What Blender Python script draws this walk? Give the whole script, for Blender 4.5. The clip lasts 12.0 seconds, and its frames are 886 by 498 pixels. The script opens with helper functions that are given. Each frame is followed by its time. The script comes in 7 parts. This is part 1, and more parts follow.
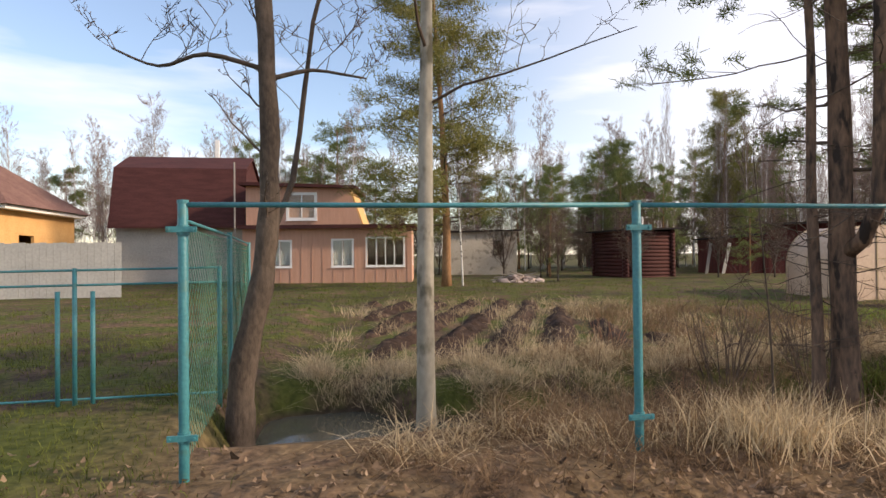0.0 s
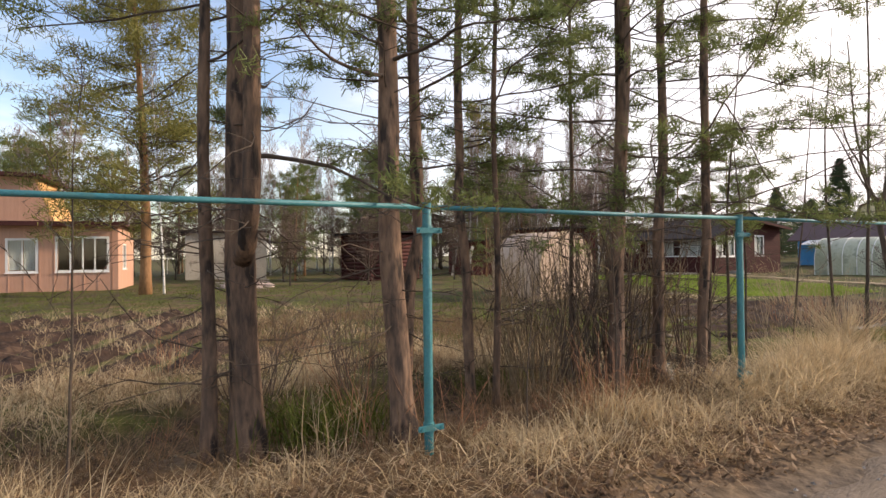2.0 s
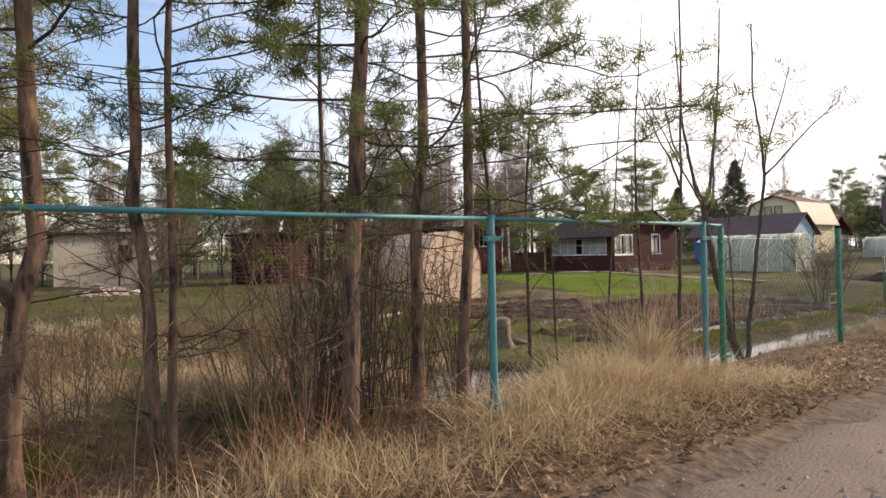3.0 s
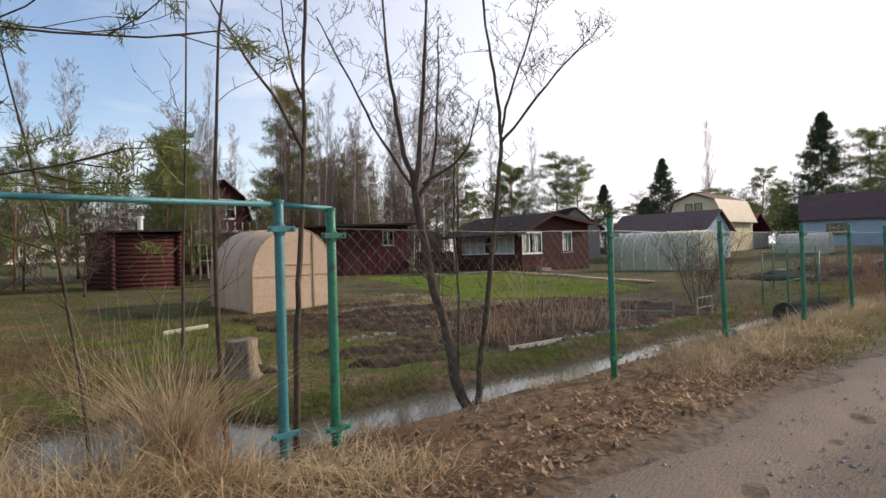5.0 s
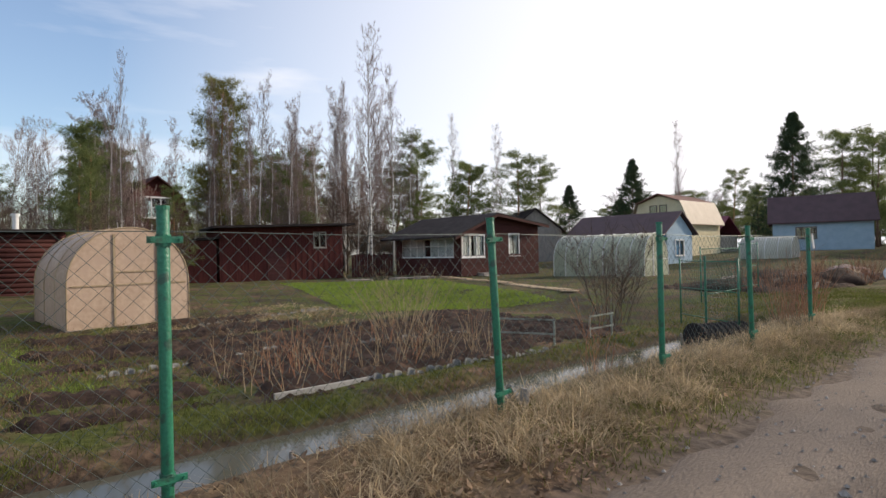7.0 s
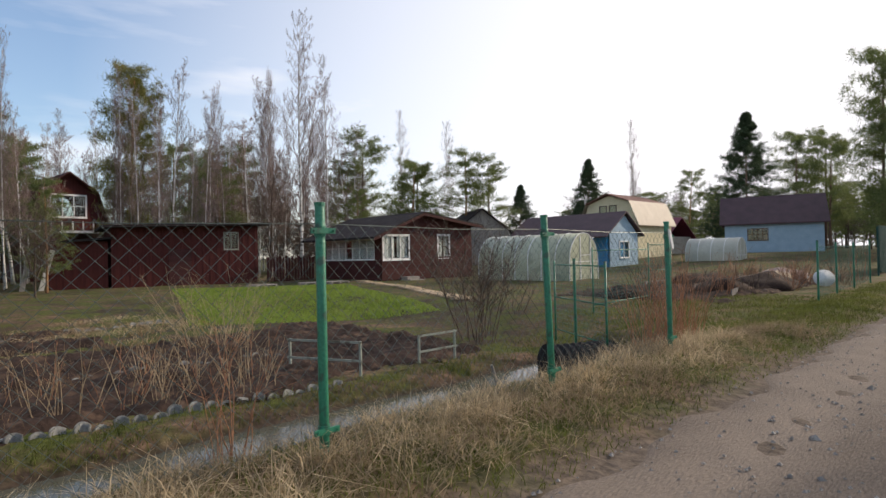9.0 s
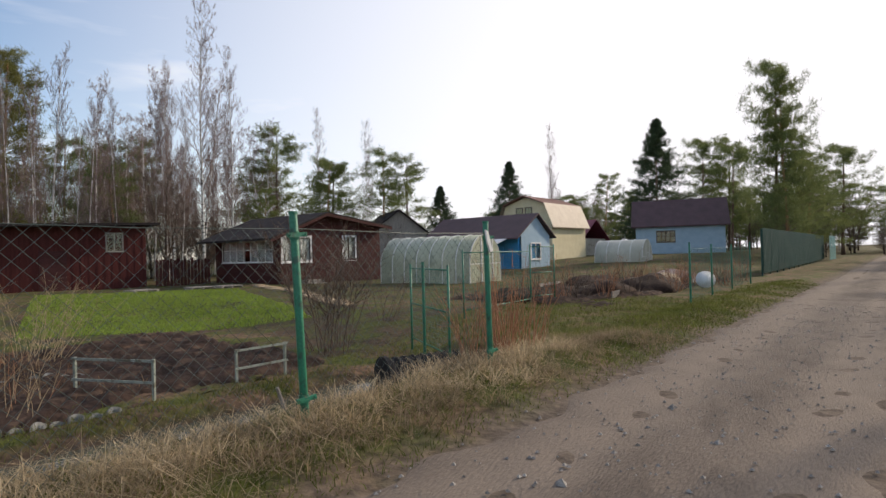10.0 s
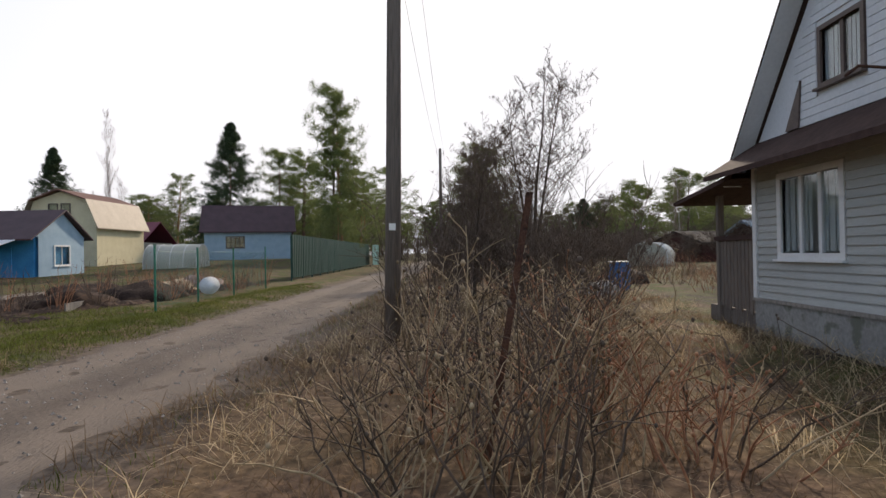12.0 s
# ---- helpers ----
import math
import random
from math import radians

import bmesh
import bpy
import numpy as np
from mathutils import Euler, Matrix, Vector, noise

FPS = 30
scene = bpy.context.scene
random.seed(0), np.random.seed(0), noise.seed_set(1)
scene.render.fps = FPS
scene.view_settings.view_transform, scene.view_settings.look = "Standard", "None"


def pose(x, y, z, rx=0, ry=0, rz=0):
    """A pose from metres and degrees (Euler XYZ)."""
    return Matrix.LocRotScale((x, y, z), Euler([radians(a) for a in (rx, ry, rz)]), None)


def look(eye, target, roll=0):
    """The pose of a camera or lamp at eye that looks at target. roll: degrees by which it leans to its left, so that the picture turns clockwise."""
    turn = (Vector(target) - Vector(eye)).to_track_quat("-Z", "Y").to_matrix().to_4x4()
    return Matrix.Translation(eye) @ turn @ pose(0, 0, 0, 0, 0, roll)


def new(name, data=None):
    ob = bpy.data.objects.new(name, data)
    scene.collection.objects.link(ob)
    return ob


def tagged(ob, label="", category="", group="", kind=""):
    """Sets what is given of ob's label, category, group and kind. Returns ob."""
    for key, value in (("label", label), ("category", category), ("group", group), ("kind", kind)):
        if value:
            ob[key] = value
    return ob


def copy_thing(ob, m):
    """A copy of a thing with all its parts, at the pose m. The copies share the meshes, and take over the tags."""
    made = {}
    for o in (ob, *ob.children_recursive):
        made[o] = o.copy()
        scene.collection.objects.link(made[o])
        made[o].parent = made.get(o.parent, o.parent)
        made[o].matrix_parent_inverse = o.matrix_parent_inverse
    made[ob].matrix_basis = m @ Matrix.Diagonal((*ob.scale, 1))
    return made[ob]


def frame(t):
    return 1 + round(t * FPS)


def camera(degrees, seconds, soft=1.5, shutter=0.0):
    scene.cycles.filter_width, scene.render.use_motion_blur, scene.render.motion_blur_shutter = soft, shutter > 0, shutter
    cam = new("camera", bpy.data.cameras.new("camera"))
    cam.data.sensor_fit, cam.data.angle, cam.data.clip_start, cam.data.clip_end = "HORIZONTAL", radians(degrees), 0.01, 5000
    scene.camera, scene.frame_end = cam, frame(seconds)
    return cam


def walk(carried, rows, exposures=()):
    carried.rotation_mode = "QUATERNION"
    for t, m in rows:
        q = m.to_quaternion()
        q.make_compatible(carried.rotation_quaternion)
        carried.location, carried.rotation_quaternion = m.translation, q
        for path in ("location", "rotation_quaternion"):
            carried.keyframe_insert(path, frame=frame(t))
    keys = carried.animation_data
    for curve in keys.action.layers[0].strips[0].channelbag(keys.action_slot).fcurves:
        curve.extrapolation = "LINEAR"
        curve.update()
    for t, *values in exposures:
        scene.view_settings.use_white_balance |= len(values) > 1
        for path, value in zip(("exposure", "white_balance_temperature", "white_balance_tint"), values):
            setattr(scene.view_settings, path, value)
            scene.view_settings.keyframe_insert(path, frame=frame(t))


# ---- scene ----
cam = camera(75.6, 12.0)
PATH = [
    (0, (0.294, -0.65, 1.536), (0.598, 1.327, 1.559), -0.6),
    (0.5, (1.21, -0.447, 1.526), (1.698, 1.492, 1.548), -0.5),
    (1, (2.163, -0.382, 1.533), (2.852, 1.495, 1.553), -0.5),
    (1.5, (3.189, -0.324, 1.54), (3.997, 1.506, 1.56), -0.6),
    (2, (4.298, -0.308, 1.551), (5.249, 1.452, 1.574), -0.6),
    (2.5, (5.425, -0.285, 1.581), (6.463, 1.424, 1.595), -0.8),
    (3, (6.578, -0.362, 1.611), (7.737, 1.268, 1.628), -1.2),
    (3.5, (7.757, -0.366, 1.613), (8.954, 1.235, 1.628), -1.2),
    (3.7, (8.205, -0.376, 1.571), (9.425, 1.209, 1.583), -1.4),
    (5.3, (12.135, -0.344, 1.545), (13.428, 1.182, 1.557), -1.4),
    (5.5, (12.593, -0.357, 1.632), (13.89, 1.165, 1.645), -1.3),
    (6, (13.85, -0.282, 1.631), (15.169, 1.222, 1.643), -1.3),
    (6.5, (15.029, -0.221, 1.588), (16.347, 1.284, 1.603), -1.3),
    (8.5, (19.529, -0.136, 1.551), (20.898, 1.323, 1.567), -1.2),
    (9, (20.541, -0.274, 1.498), (21.929, 1.165, 1.518), -1.3),
    (9.5, (21.539, -0.521, 1.477), (22.98, 0.865, 1.497), -1.4),
    (10, (22.446, -0.836, 1.484), (23.992, 0.433, 1.504), -1.4),
    (10.5, (23.238, -1.288, 1.478), (24.937, -0.232, 1.495), -1.3),
    (11, (23.885, -1.888, 1.481), (25.704, -1.056, 1.501), -1.5),
    (11.5, (24.428, -2.589, 1.35), (26.383, -2.172, 1.368), -1.0),
    (12, (24.992, -3.341, 1.327), (26.992, -3.316, 1.341), -1.0),
]
walk(cam, [(t, look(*p)) for t, *p in PATH], exposures=[(0.0, 0.2, 6950, 18), (1.0, 0.3, 7000, 18), (2.0, 0.34, 7000, 18), (3.0, 0.3, 6950, 18), (3.7, 0.18, 6850, 17), (5.5, -0.1, 6550, 15), (9.0, -0.13, 6500, 14), (10.0, -0.2, 6500, 14), (12.0, -0.21, 6500, 14)])

# ---- light: hazy low sun ahead along the road, thin cloud ----
SUN_AZ, SUN_EL = radians(-19.0), radians(26.0)   # azimuth from +x towards +y
sun_dir = Vector((math.cos(SUN_AZ) * math.cos(SUN_EL), math.sin(SUN_AZ) * math.cos(SUN_EL), math.sin(SUN_EL)))
lamp = bpy.data.lights.new("sun", "SUN")
lamp.energy, lamp.angle, lamp.color = 4.2, radians(4.0), (1.0, 0.86, 0.67)
sun = new("sun", lamp)
sun.matrix_world = look(sun_dir * 60, (0, 0, 0))
world = bpy.data.worlds.new("sky")
scene.world = world
world.use_nodes = True
wn, wl = world.node_tree.nodes, world.node_tree.links
wn.clear()
w_out = wn.new("ShaderNodeOutputWorld")
w_bg = wn.new("ShaderNodeBackground")
w_sky = wn.new("ShaderNodeTexSky")
w_sky.sky_type, w_sky.sun_disc = "NISHITA", False
w_sky.sun_elevation, w_sky.sun_rotation = SUN_EL, radians(90) - SUN_AZ
w_sky.dust_density, w_sky.air_density, w_sky.ozone_density = 0.45, 1.2, 2.9
w_tc = wn.new("ShaderNodeTexCoord")
w_map = wn.new("ShaderNodeMapping")
w_map.inputs["Scale"].default_value = (1.0, 1.6, 6.0)
w_noise = wn.new("ShaderNodeTexNoise")
w_noise.inputs["Scale"].default_value, w_noise.inputs["Detail"].default_value = 1.7, 8.0
w_ramp = wn.new("ShaderNodeValToRGB")
w_ramp.color_ramp.elements[0].position, w_ramp.color_ramp.elements[1].position = 0.43, 0.78
w_ramp.color_ramp.elements[0].color = (0.05, 0.05, 0.05, 1)
w_sep = wn.new("ShaderNodeSeparateXYZ")
w_east = wn.new("ShaderNodeMapRange")      # cloud veil thickens towards the sun
w_east.inputs["From Min"].default_value, w_east.inputs["From Max"].default_value = 0.15, 0.85
w_add = wn.new("ShaderNodeMath")
w_add.operation, w_add.use_clamp = "MAXIMUM", True
w_mix = wn.new("ShaderNodeMixRGB")
w_mix.inputs[2].default_value = (11.6, 11.6, 11.7, 1)
wl.new(w_tc.outputs["Generated"], w_map.inputs["Vector"])
wl.new(w_map.outputs["Vector"], w_noise.inputs["Vector"])
wl.new(w_noise.outputs["Fac"], w_ramp.inputs["Fac"])
wl.new(w_tc.outputs["Generated"], w_sep.inputs["Vector"])
wl.new(w_sep.outputs["X"], w_east.inputs["Value"])
wl.new(w_ramp.outputs["Color"], w_add.inputs[0])
wl.new(w_east.outputs["Result"], w_add.inputs[1])
wl.new(w_add.outputs["Value"], w_mix.inputs["Fac"])
w_gain = wn.new("ShaderNodeVectorMath")
w_gain.operation = "SCALE"
w_gain.inputs["Scale"].default_value = 1.9
wl.new(w_sky.outputs["Color"], w_gain.inputs[0])
wl.new(w_gain.outputs["Vector"], w_mix.inputs[1])
wl.new(w_mix.outputs["Color"], w_bg.inputs["Color"])
w_bg.inputs["Strength"].default_value = 0.105
wl.new(w_bg.outputs["Background"], w_out.inputs["Surface"])


# ---- materials ----
def surf(name, c1, c2, scale=3.0, rough=0.8, bump=0.3, fine=40.0, stretch=(1, 1, 1), metal=0.0, spot=None, random_tint=0.0, island=0.0):
    """Procedural surface: two colours mixed by broad and fine noise, with relief; spot adds a third colour in stains."""
    m = bpy.data.materials.new(name)
    m.use_nodes = True
    n, l = m.node_tree.nodes, m.node_tree.links
    b = n["Principled BSDF"]
    b.inputs["Roughness"].default_value, b.inputs["Metallic"].default_value = rough, metal
    if rough >= 0.7 and not metal:          # dry matt matter hardly shines
        b.inputs["Specular IOR Level"].default_value = 0.15
    tc, mp = n.new("ShaderNodeTexCoord"), n.new("ShaderNodeMapping")
    mp.inputs["Scale"].default_value = stretch
    big, small = n.new("ShaderNodeTexNoise"), n.new("ShaderNodeTexNoise")
    big.inputs["Scale"].default_value, big.inputs["Detail"].default_value = scale, 5
    small.inputs["Scale"].default_value, small.inputs["Detail"].default_value = fine, 4
    l.new(tc.outputs["Object"], mp.inputs["Vector"])
    l.new(mp.outputs["Vector"], big.inputs["Vector"])
    l.new(mp.outputs["Vector"], small.inputs["Vector"])
    av = n.new("ShaderNodeMath")
    av.operation = "MULTIPLY_ADD"
    av.inputs[1].default_value = 0.5
    half = n.new("ShaderNodeMath")
    half.operation = "MULTIPLY"
    half.inputs[1].default_value = 0.5
    l.new(small.outputs["Fac"], half.inputs[0])
    l.new(big.outputs["Fac"], av.inputs[0])
    l.new(half.outputs["Value"], av.inputs[2])
    rp = n.new("ShaderNodeValToRGB")
    rp.color_ramp.elements[0].position, rp.color_ramp.elements[1].position = 0.36, 0.64
    rp.color_ramp.elements[0].color, rp.color_ramp.elements[1].color = (*c1, 1), (*c2, 1)
    l.new(av.outputs["Value"], rp.inputs["Fac"])
    col = rp.outputs["Color"]
    if spot:
        sp, sr, mx = n.new("ShaderNodeTexNoise"), n.new("ShaderNodeValToRGB"), n.new("ShaderNodeMixRGB")
        sp.inputs["Scale"].default_value, sp.inputs["Detail"].default_value = scale * 1.9, 7
        sr.color_ramp.elements[0].position, sr.color_ramp.elements[1].position = 0.55, 0.63
        l.new(mp.outputs["Vector"], sp.inputs["Vector"])
        l.new(sp.outputs["Fac"], sr.inputs["Fac"])
        l.new(sr.outputs["Color"], mx.inputs["Fac"])
        l.new(col, mx.inputs[1])
        mx.inputs[2].default_value = (*spot, 1)
        col = mx.outputs["Color"]
    if random_tint or island:
        hs, mr = n.new("ShaderNodeHueSaturation"), n.new("ShaderNodeMapRange")
        k = random_tint or island
        mr.inputs["To Min"].default_value, mr.inputs["To Max"].default_value = 1 - k, 1 + k
        if island:
            src = n.new("ShaderNodeNewGeometry").outputs["Random Per Island"]
        else:
            src = n.new("ShaderNodeObjectInfo").outputs["Random"]
        l.new(src, mr.inputs["Value"])
        l.new(mr.outputs["Result"], hs.inputs["Value"])
        l.new(col, hs.inputs["Color"])
        col = hs.outputs["Color"]
    l.new(col, b.inputs["Base Color"])
    bp = n.new("ShaderNodeBump")
    bp.inputs["Strength"].default_value, bp.inputs["Distance"].default_value = bump, 0.02
    l.new(small.outputs["Fac"], bp.inputs["Height"])
    l.new(bp.outputs["Normal"], b.inputs["Normal"])
    return m


def leafy(name, c1, c2, island=0.35, rough=0.7):
    """Thin plant matter that lets some light through."""
    m = surf(name, c1, c2, scale=0.6, rough=rough, bump=0.0, fine=9, island=island)
    n, l = m.node_tree.nodes, m.node_tree.links
    b = n["Principled BSDF"]
    tr, mx = n.new("ShaderNodeBsdfTranslucent"), n.new("ShaderNodeMixShader")
    mx.inputs["Fac"].default_value = 0.42
    l.new(b.inputs["Base Color"].links[0].from_socket, tr.inputs["Color"])
    l.new(b.outputs["BSDF"], mx.inputs[1])
    l.new(tr.outputs["BSDF"], mx.inputs[2])
    l.new(mx.outputs["Shader"], n["Material Output"].inputs["Surface"])
    return m


def glassy(name, tint=(0.8, 0.85, 0.85), rough=0.03):
    m = bpy.data.materials.new(name)
    m.use_nodes = True
    b = m.node_tree.nodes["Principled BSDF"]
    b.inputs["Base Color"].default_value = (*tint, 1)
    b.inputs["Roughness"].default_value = rough
    b.inputs["Transmission Weight"].default_value = 1.0
    b.inputs["IOR"].default_value = 1.45
    return m


M = {
    "bark_pine": surf("pine bark", (0.075, 0.055, 0.045), (0.26, 0.165, 0.11), 4.5, 0.9, 1.0, 26, (1, 1, 0.28), spot=(0.045, 0.035, 0.03), random_tint=0.25),
    "bark_pine_up": surf("orange pine bark", (0.22, 0.12, 0.06), (0.36, 0.20, 0.10), 2.5, 0.85, 0.5, 20, (1, 1, 0.3)),
    "bark_aspen": surf("grey aspen bark", (0.22, 0.20, 0.16), (0.36, 0.33, 0.27), 2.0, 0.85, 0.4, 14, (1, 1, 0.6), spot=(0.12, 0.11, 0.08)),
    "bark_alder": surf("brown alder bark", (0.055, 0.042, 0.032), (0.135, 0.102, 0.078), 2.5, 0.9, 0.7, 22, (1, 1, 0.5)),
    "bark_birch": surf("birch bark", (0.55, 0.52, 0.47), (0.75, 0.73, 0.68), 2.0, 0.7, 0.3, 10, (0.6, 0.6, 2.5), spot=(0.05, 0.045, 0.04)),
    "twig": surf("grey-brown twigs", (0.075, 0.055, 0.043), (0.17, 0.125, 0.095), 1.5, 0.85, 0.2, 20, island=0.25),
    "twig_birch": surf("violet-brown birch twigs", (0.17, 0.125, 0.11), (0.30, 0.225, 0.20), 1.5, 0.85, 0.2, 20, island=0.25),
    "twig_red": surf("reddish raspberry canes", (0.26, 0.12, 0.07), (0.42, 0.22, 0.12), 2, 0.7, 0.2, 20, island=0.3),
    "shoot_tan": surf("olive-brown willow shoots", (0.14, 0.10, 0.058), (0.27, 0.20, 0.12), 2, 0.75, 0.2, 20, island=0.3),
    "cane": surf("straw-coloured canes", (0.30, 0.22, 0.13), (0.48, 0.37, 0.23), 2, 0.75, 0.2, 20, island=0.3),
    "needles": leafy("pine needles", (0.10, 0.132, 0.046), (0.225, 0.25, 0.09)),
    # lighter, yellower copy of the needles, with sunlight mixed into the colour
    "needles_sunlit": leafy("sunlit pine needles", (0.13, 0.14, 0.04), (0.28, 0.25, 0.085)),
    "needles_spruce": leafy("spruce needles", (0.04, 0.065, 0.035), (0.08, 0.11, 0.055)),
    "dry": leafy("dry grass", (0.40, 0.30, 0.175), (0.68, 0.55, 0.36)),
    "dry_brown": leafy("brown dead grass", (0.13, 0.085, 0.05), (0.30, 0.20, 0.115)),
    "dry_grey": leafy("greyish dead grass", (0.21, 0.16, 0.10), (0.42, 0.33, 0.205)),
    "green": leafy("green grass", (0.062, 0.085, 0.016), (0.16, 0.17, 0.04), 0.5),
    "lawn": leafy("bright lawn grass", (0.17, 0.25, 0.04), (0.27, 0.36, 0.07), 0.25),
    "leaves": leafy("fallen leaves", (0.11, 0.066, 0.04), (0.42, 0.3, 0.195), 0.7),
    "stones": surf("road stones", (0.20, 0.18, 0.16), (0.38, 0.35, 0.31), 6, 0.9, 0.4, 40, island=0.3),
    "teal": surf("teal painted steel", (0.024, 0.15, 0.175), (0.048, 0.225, 0.245), 4, 0.5, 0.25, 45, spot=(0.05, 0.17, 0.17)),
    "green_paint": surf("green painted steel", (0.012, 0.14, 0.075), (0.03, 0.22, 0.13), 5, 0.45, 0.3, 50, spot=(0.03, 0.09, 0.06)),
    "wire": surf("galvanised wire", (0.06, 0.08, 0.07), (0.13, 0.155, 0.14), 4, 0.5, 0.1, 60, metal=0.4),
    "wire_green": surf("green coated wire", (0.03, 0.13, 0.09), (0.06, 0.2, 0.14), 4, 0.5, 0.1, 60),
    "rust": surf("rusted iron", (0.05, 0.03, 0.025), (0.14, 0.07, 0.045), 6, 0.9, 0.5, 60),
    "pole_wood": surf("weathered pole wood", (0.12, 0.10, 0.085), (0.24, 0.20, 0.17), 3, 0.85, 0.5, 30, (2, 2, 0.1)),
    "wood_grey": surf("weathered grey wood", (0.20, 0.18, 0.16), (0.38, 0.34, 0.30), 3, 0.85, 0.5, 35, (4, 4, 0.4), random_tint=0.15),
    "wood_warm": surf("sawn wood", (0.30, 0.22, 0.13), (0.46, 0.36, 0.24), 3, 0.8, 0.4, 35, (4, 4, 0.4), random_tint=0.12),
    "peach": surf("peach painted planks", (0.50, 0.285, 0.20), (0.60, 0.35, 0.25), 1.2, 0.75, 0.3, 12, (6, 6, 0.3), random_tint=0.08),
    "orange": surf("orange-yellow planks", (0.58, 0.32, 0.12), (0.70, 0.42, 0.18), 1.2, 0.7, 0.2, 12),
    "roof_red": surf("dark red roof sheet", (0.05, 0.019, 0.018), (0.09, 0.033, 0.03), 0.8, 0.75, 0.3, 9, (1, 1, 6)),
    "roof_dark": surf("dark bitumen roof", (0.018, 0.015, 0.015), (0.045, 0.036, 0.034), 1.5, 0.85, 0.4, 12),
    "roof_brown": surf("brown tiles", (0.14, 0.075, 0.06), (0.22, 0.125, 0.10), 1.5, 0.8, 0.3, 9),
    "roof_skirt": surf("dark brown roof sheet", (0.05, 0.03, 0.025), (0.085, 0.052, 0.044), 1.5, 0.9, 0.3, 12),
    "roof_violet": surf("violet-brown roof sheet", (0.055, 0.028, 0.031), (0.09, 0.046, 0.05), 1.2, 0.65, 0.2, 12),
    "roof_magenta": surf("crimson roof sheet", (0.15, 0.02, 0.04), (0.21, 0.034, 0.06), 1.2, 0.6, 0.2, 12),
    "roof_tin": surf("tan metal roof", (0.20, 0.155, 0.105), (0.27, 0.215, 0.155), 1.2, 0.6, 0.2, 12),
    "red_wood": surf("dark red painted planks", (0.062, 0.017, 0.015), (0.115, 0.031, 0.026), 1.5, 0.75, 0.35, 14, (6, 6, 0.3), random_tint=0.18),
    "brown_wood": surf("maroon painted planks", (0.045, 0.017, 0.015), (0.085, 0.03, 0.026), 1.5, 0.75, 0.35, 14, (0.4, 0.4, 8), random_tint=0.15),
    "blue_wood": surf("bright blue boards", (0.03, 0.22, 0.50), (0.06, 0.33, 0.62), 1.5, 0.65, 0.2, 14, random_tint=0.1),
    "pale_blue": surf("pale blue boards", (0.30, 0.41, 0.50), (0.40, 0.52, 0.60), 1.5, 0.7, 0.2, 14, random_tint=0.05),
    "cream": surf("cream walls", (0.62, 0.54, 0.34), (0.74, 0.66, 0.45), 1.5, 0.8, 0.2, 14),
    "beige": surf("beige render", (0.40, 0.36, 0.29), (0.52, 0.47, 0.39), 1.0, 0.9, 0.3, 10, spot=(0.30, 0.27, 0.22)),
    "rail_paint": surf("flaking pale green paint", (0.20, 0.23, 0.19), (0.36, 0.38, 0.33), 3, 0.8, 0.3, 30, spot=(0.13, 0.12, 0.09)),
    "white_fence": surf("pale grey boards", (0.36, 0.345, 0.31), (0.48, 0.46, 0.415), 1.0, 0.85, 0.2, 10),
    "siding": surf("grey lap siding", (0.40, 0.40, 0.37), (0.50, 0.50, 0.47), 1.5, 0.7, 0.25, 22, (0.4, 0.4, 3), random_tint=0.06),
    "siding_white": surf("white lap siding", (0.62, 0.63, 0.64), (0.72, 0.73, 0.74), 1.5, 0.65, 0.2, 20, random_tint=0.04),
    "concrete": surf("old concrete", (0.24, 0.23, 0.215), (0.37, 0.355, 0.33), 2.0, 0.9, 0.5, 22, spot=(0.17, 0.17, 0.14)),
    "slate": surf("grey slate sheet", (0.15, 0.15, 0.14), (0.27, 0.27, 0.25), 3, 0.85, 0.3, 25, random_tint=0.15, spot=(0.2, 0.21, 0.17)),
    "white": surf("white paint", (0.70, 0.69, 0.66), (0.80, 0.79, 0.77), 3, 0.55, 0.1, 30),
    "curtain": surf("white net curtain", (0.62, 0.62, 0.60), (0.76, 0.76, 0.74), 6, 0.9, 0.2, 20, (5, 5, 0.2)),
    "dark_frame": surf("brown window frame", (0.09, 0.06, 0.05), (0.14, 0.10, 0.08), 4, 0.6, 0.1, 30),
    "ply": surf("tan weathered sheet", (0.40, 0.28, 0.195), (0.54, 0.40, 0.29), 0.7, 0.55, 0.2, 8, spot=(0.46, 0.33, 0.24)),
    "film": surf("milky polycarbonate", (0.33, 0.35, 0.24), (0.46, 0.47, 0.34), 1.0, 0.4, 0.15, 8, spot=(0.28, 0.30, 0.21)),
    "film_white": surf("white polythene", (0.40, 0.385, 0.30), (0.52, 0.50, 0.40), 1.0, 0.4, 0.15, 8),
    "green_sheet": surf("dark green fence sheet", (0.008, 0.048, 0.036), (0.016, 0.075, 0.054), 1.0, 0.55, 0.2, 9),
    "teal_sheet": surf("pale teal gate sheet", (0.14, 0.36, 0.36), (0.2, 0.45, 0.44), 1.0, 0.5, 0.2, 9),
    "soil": surf("dark wet soil", (0.020, 0.013, 0.010), (0.058, 0.036, 0.026), 1.6, 0.95, 1.0, 14, spot=(0.09, 0.058, 0.04)),
    "rubble": surf("pinkish rubble", (0.36, 0.27, 0.23), (0.52, 0.42, 0.37), 2, 0.9, 0.5, 14, random_tint=0.2),
    "rubber": surf("black culvert pipe", (0.015, 0.014, 0.014), (0.035, 0.032, 0.03), 3, 0.75, 0.4, 20),
    "blue_plastic": surf("blue plastic", (0.03, 0.12, 0.33), (0.05, 0.17, 0.42), 3, 0.4, 0.1, 20),
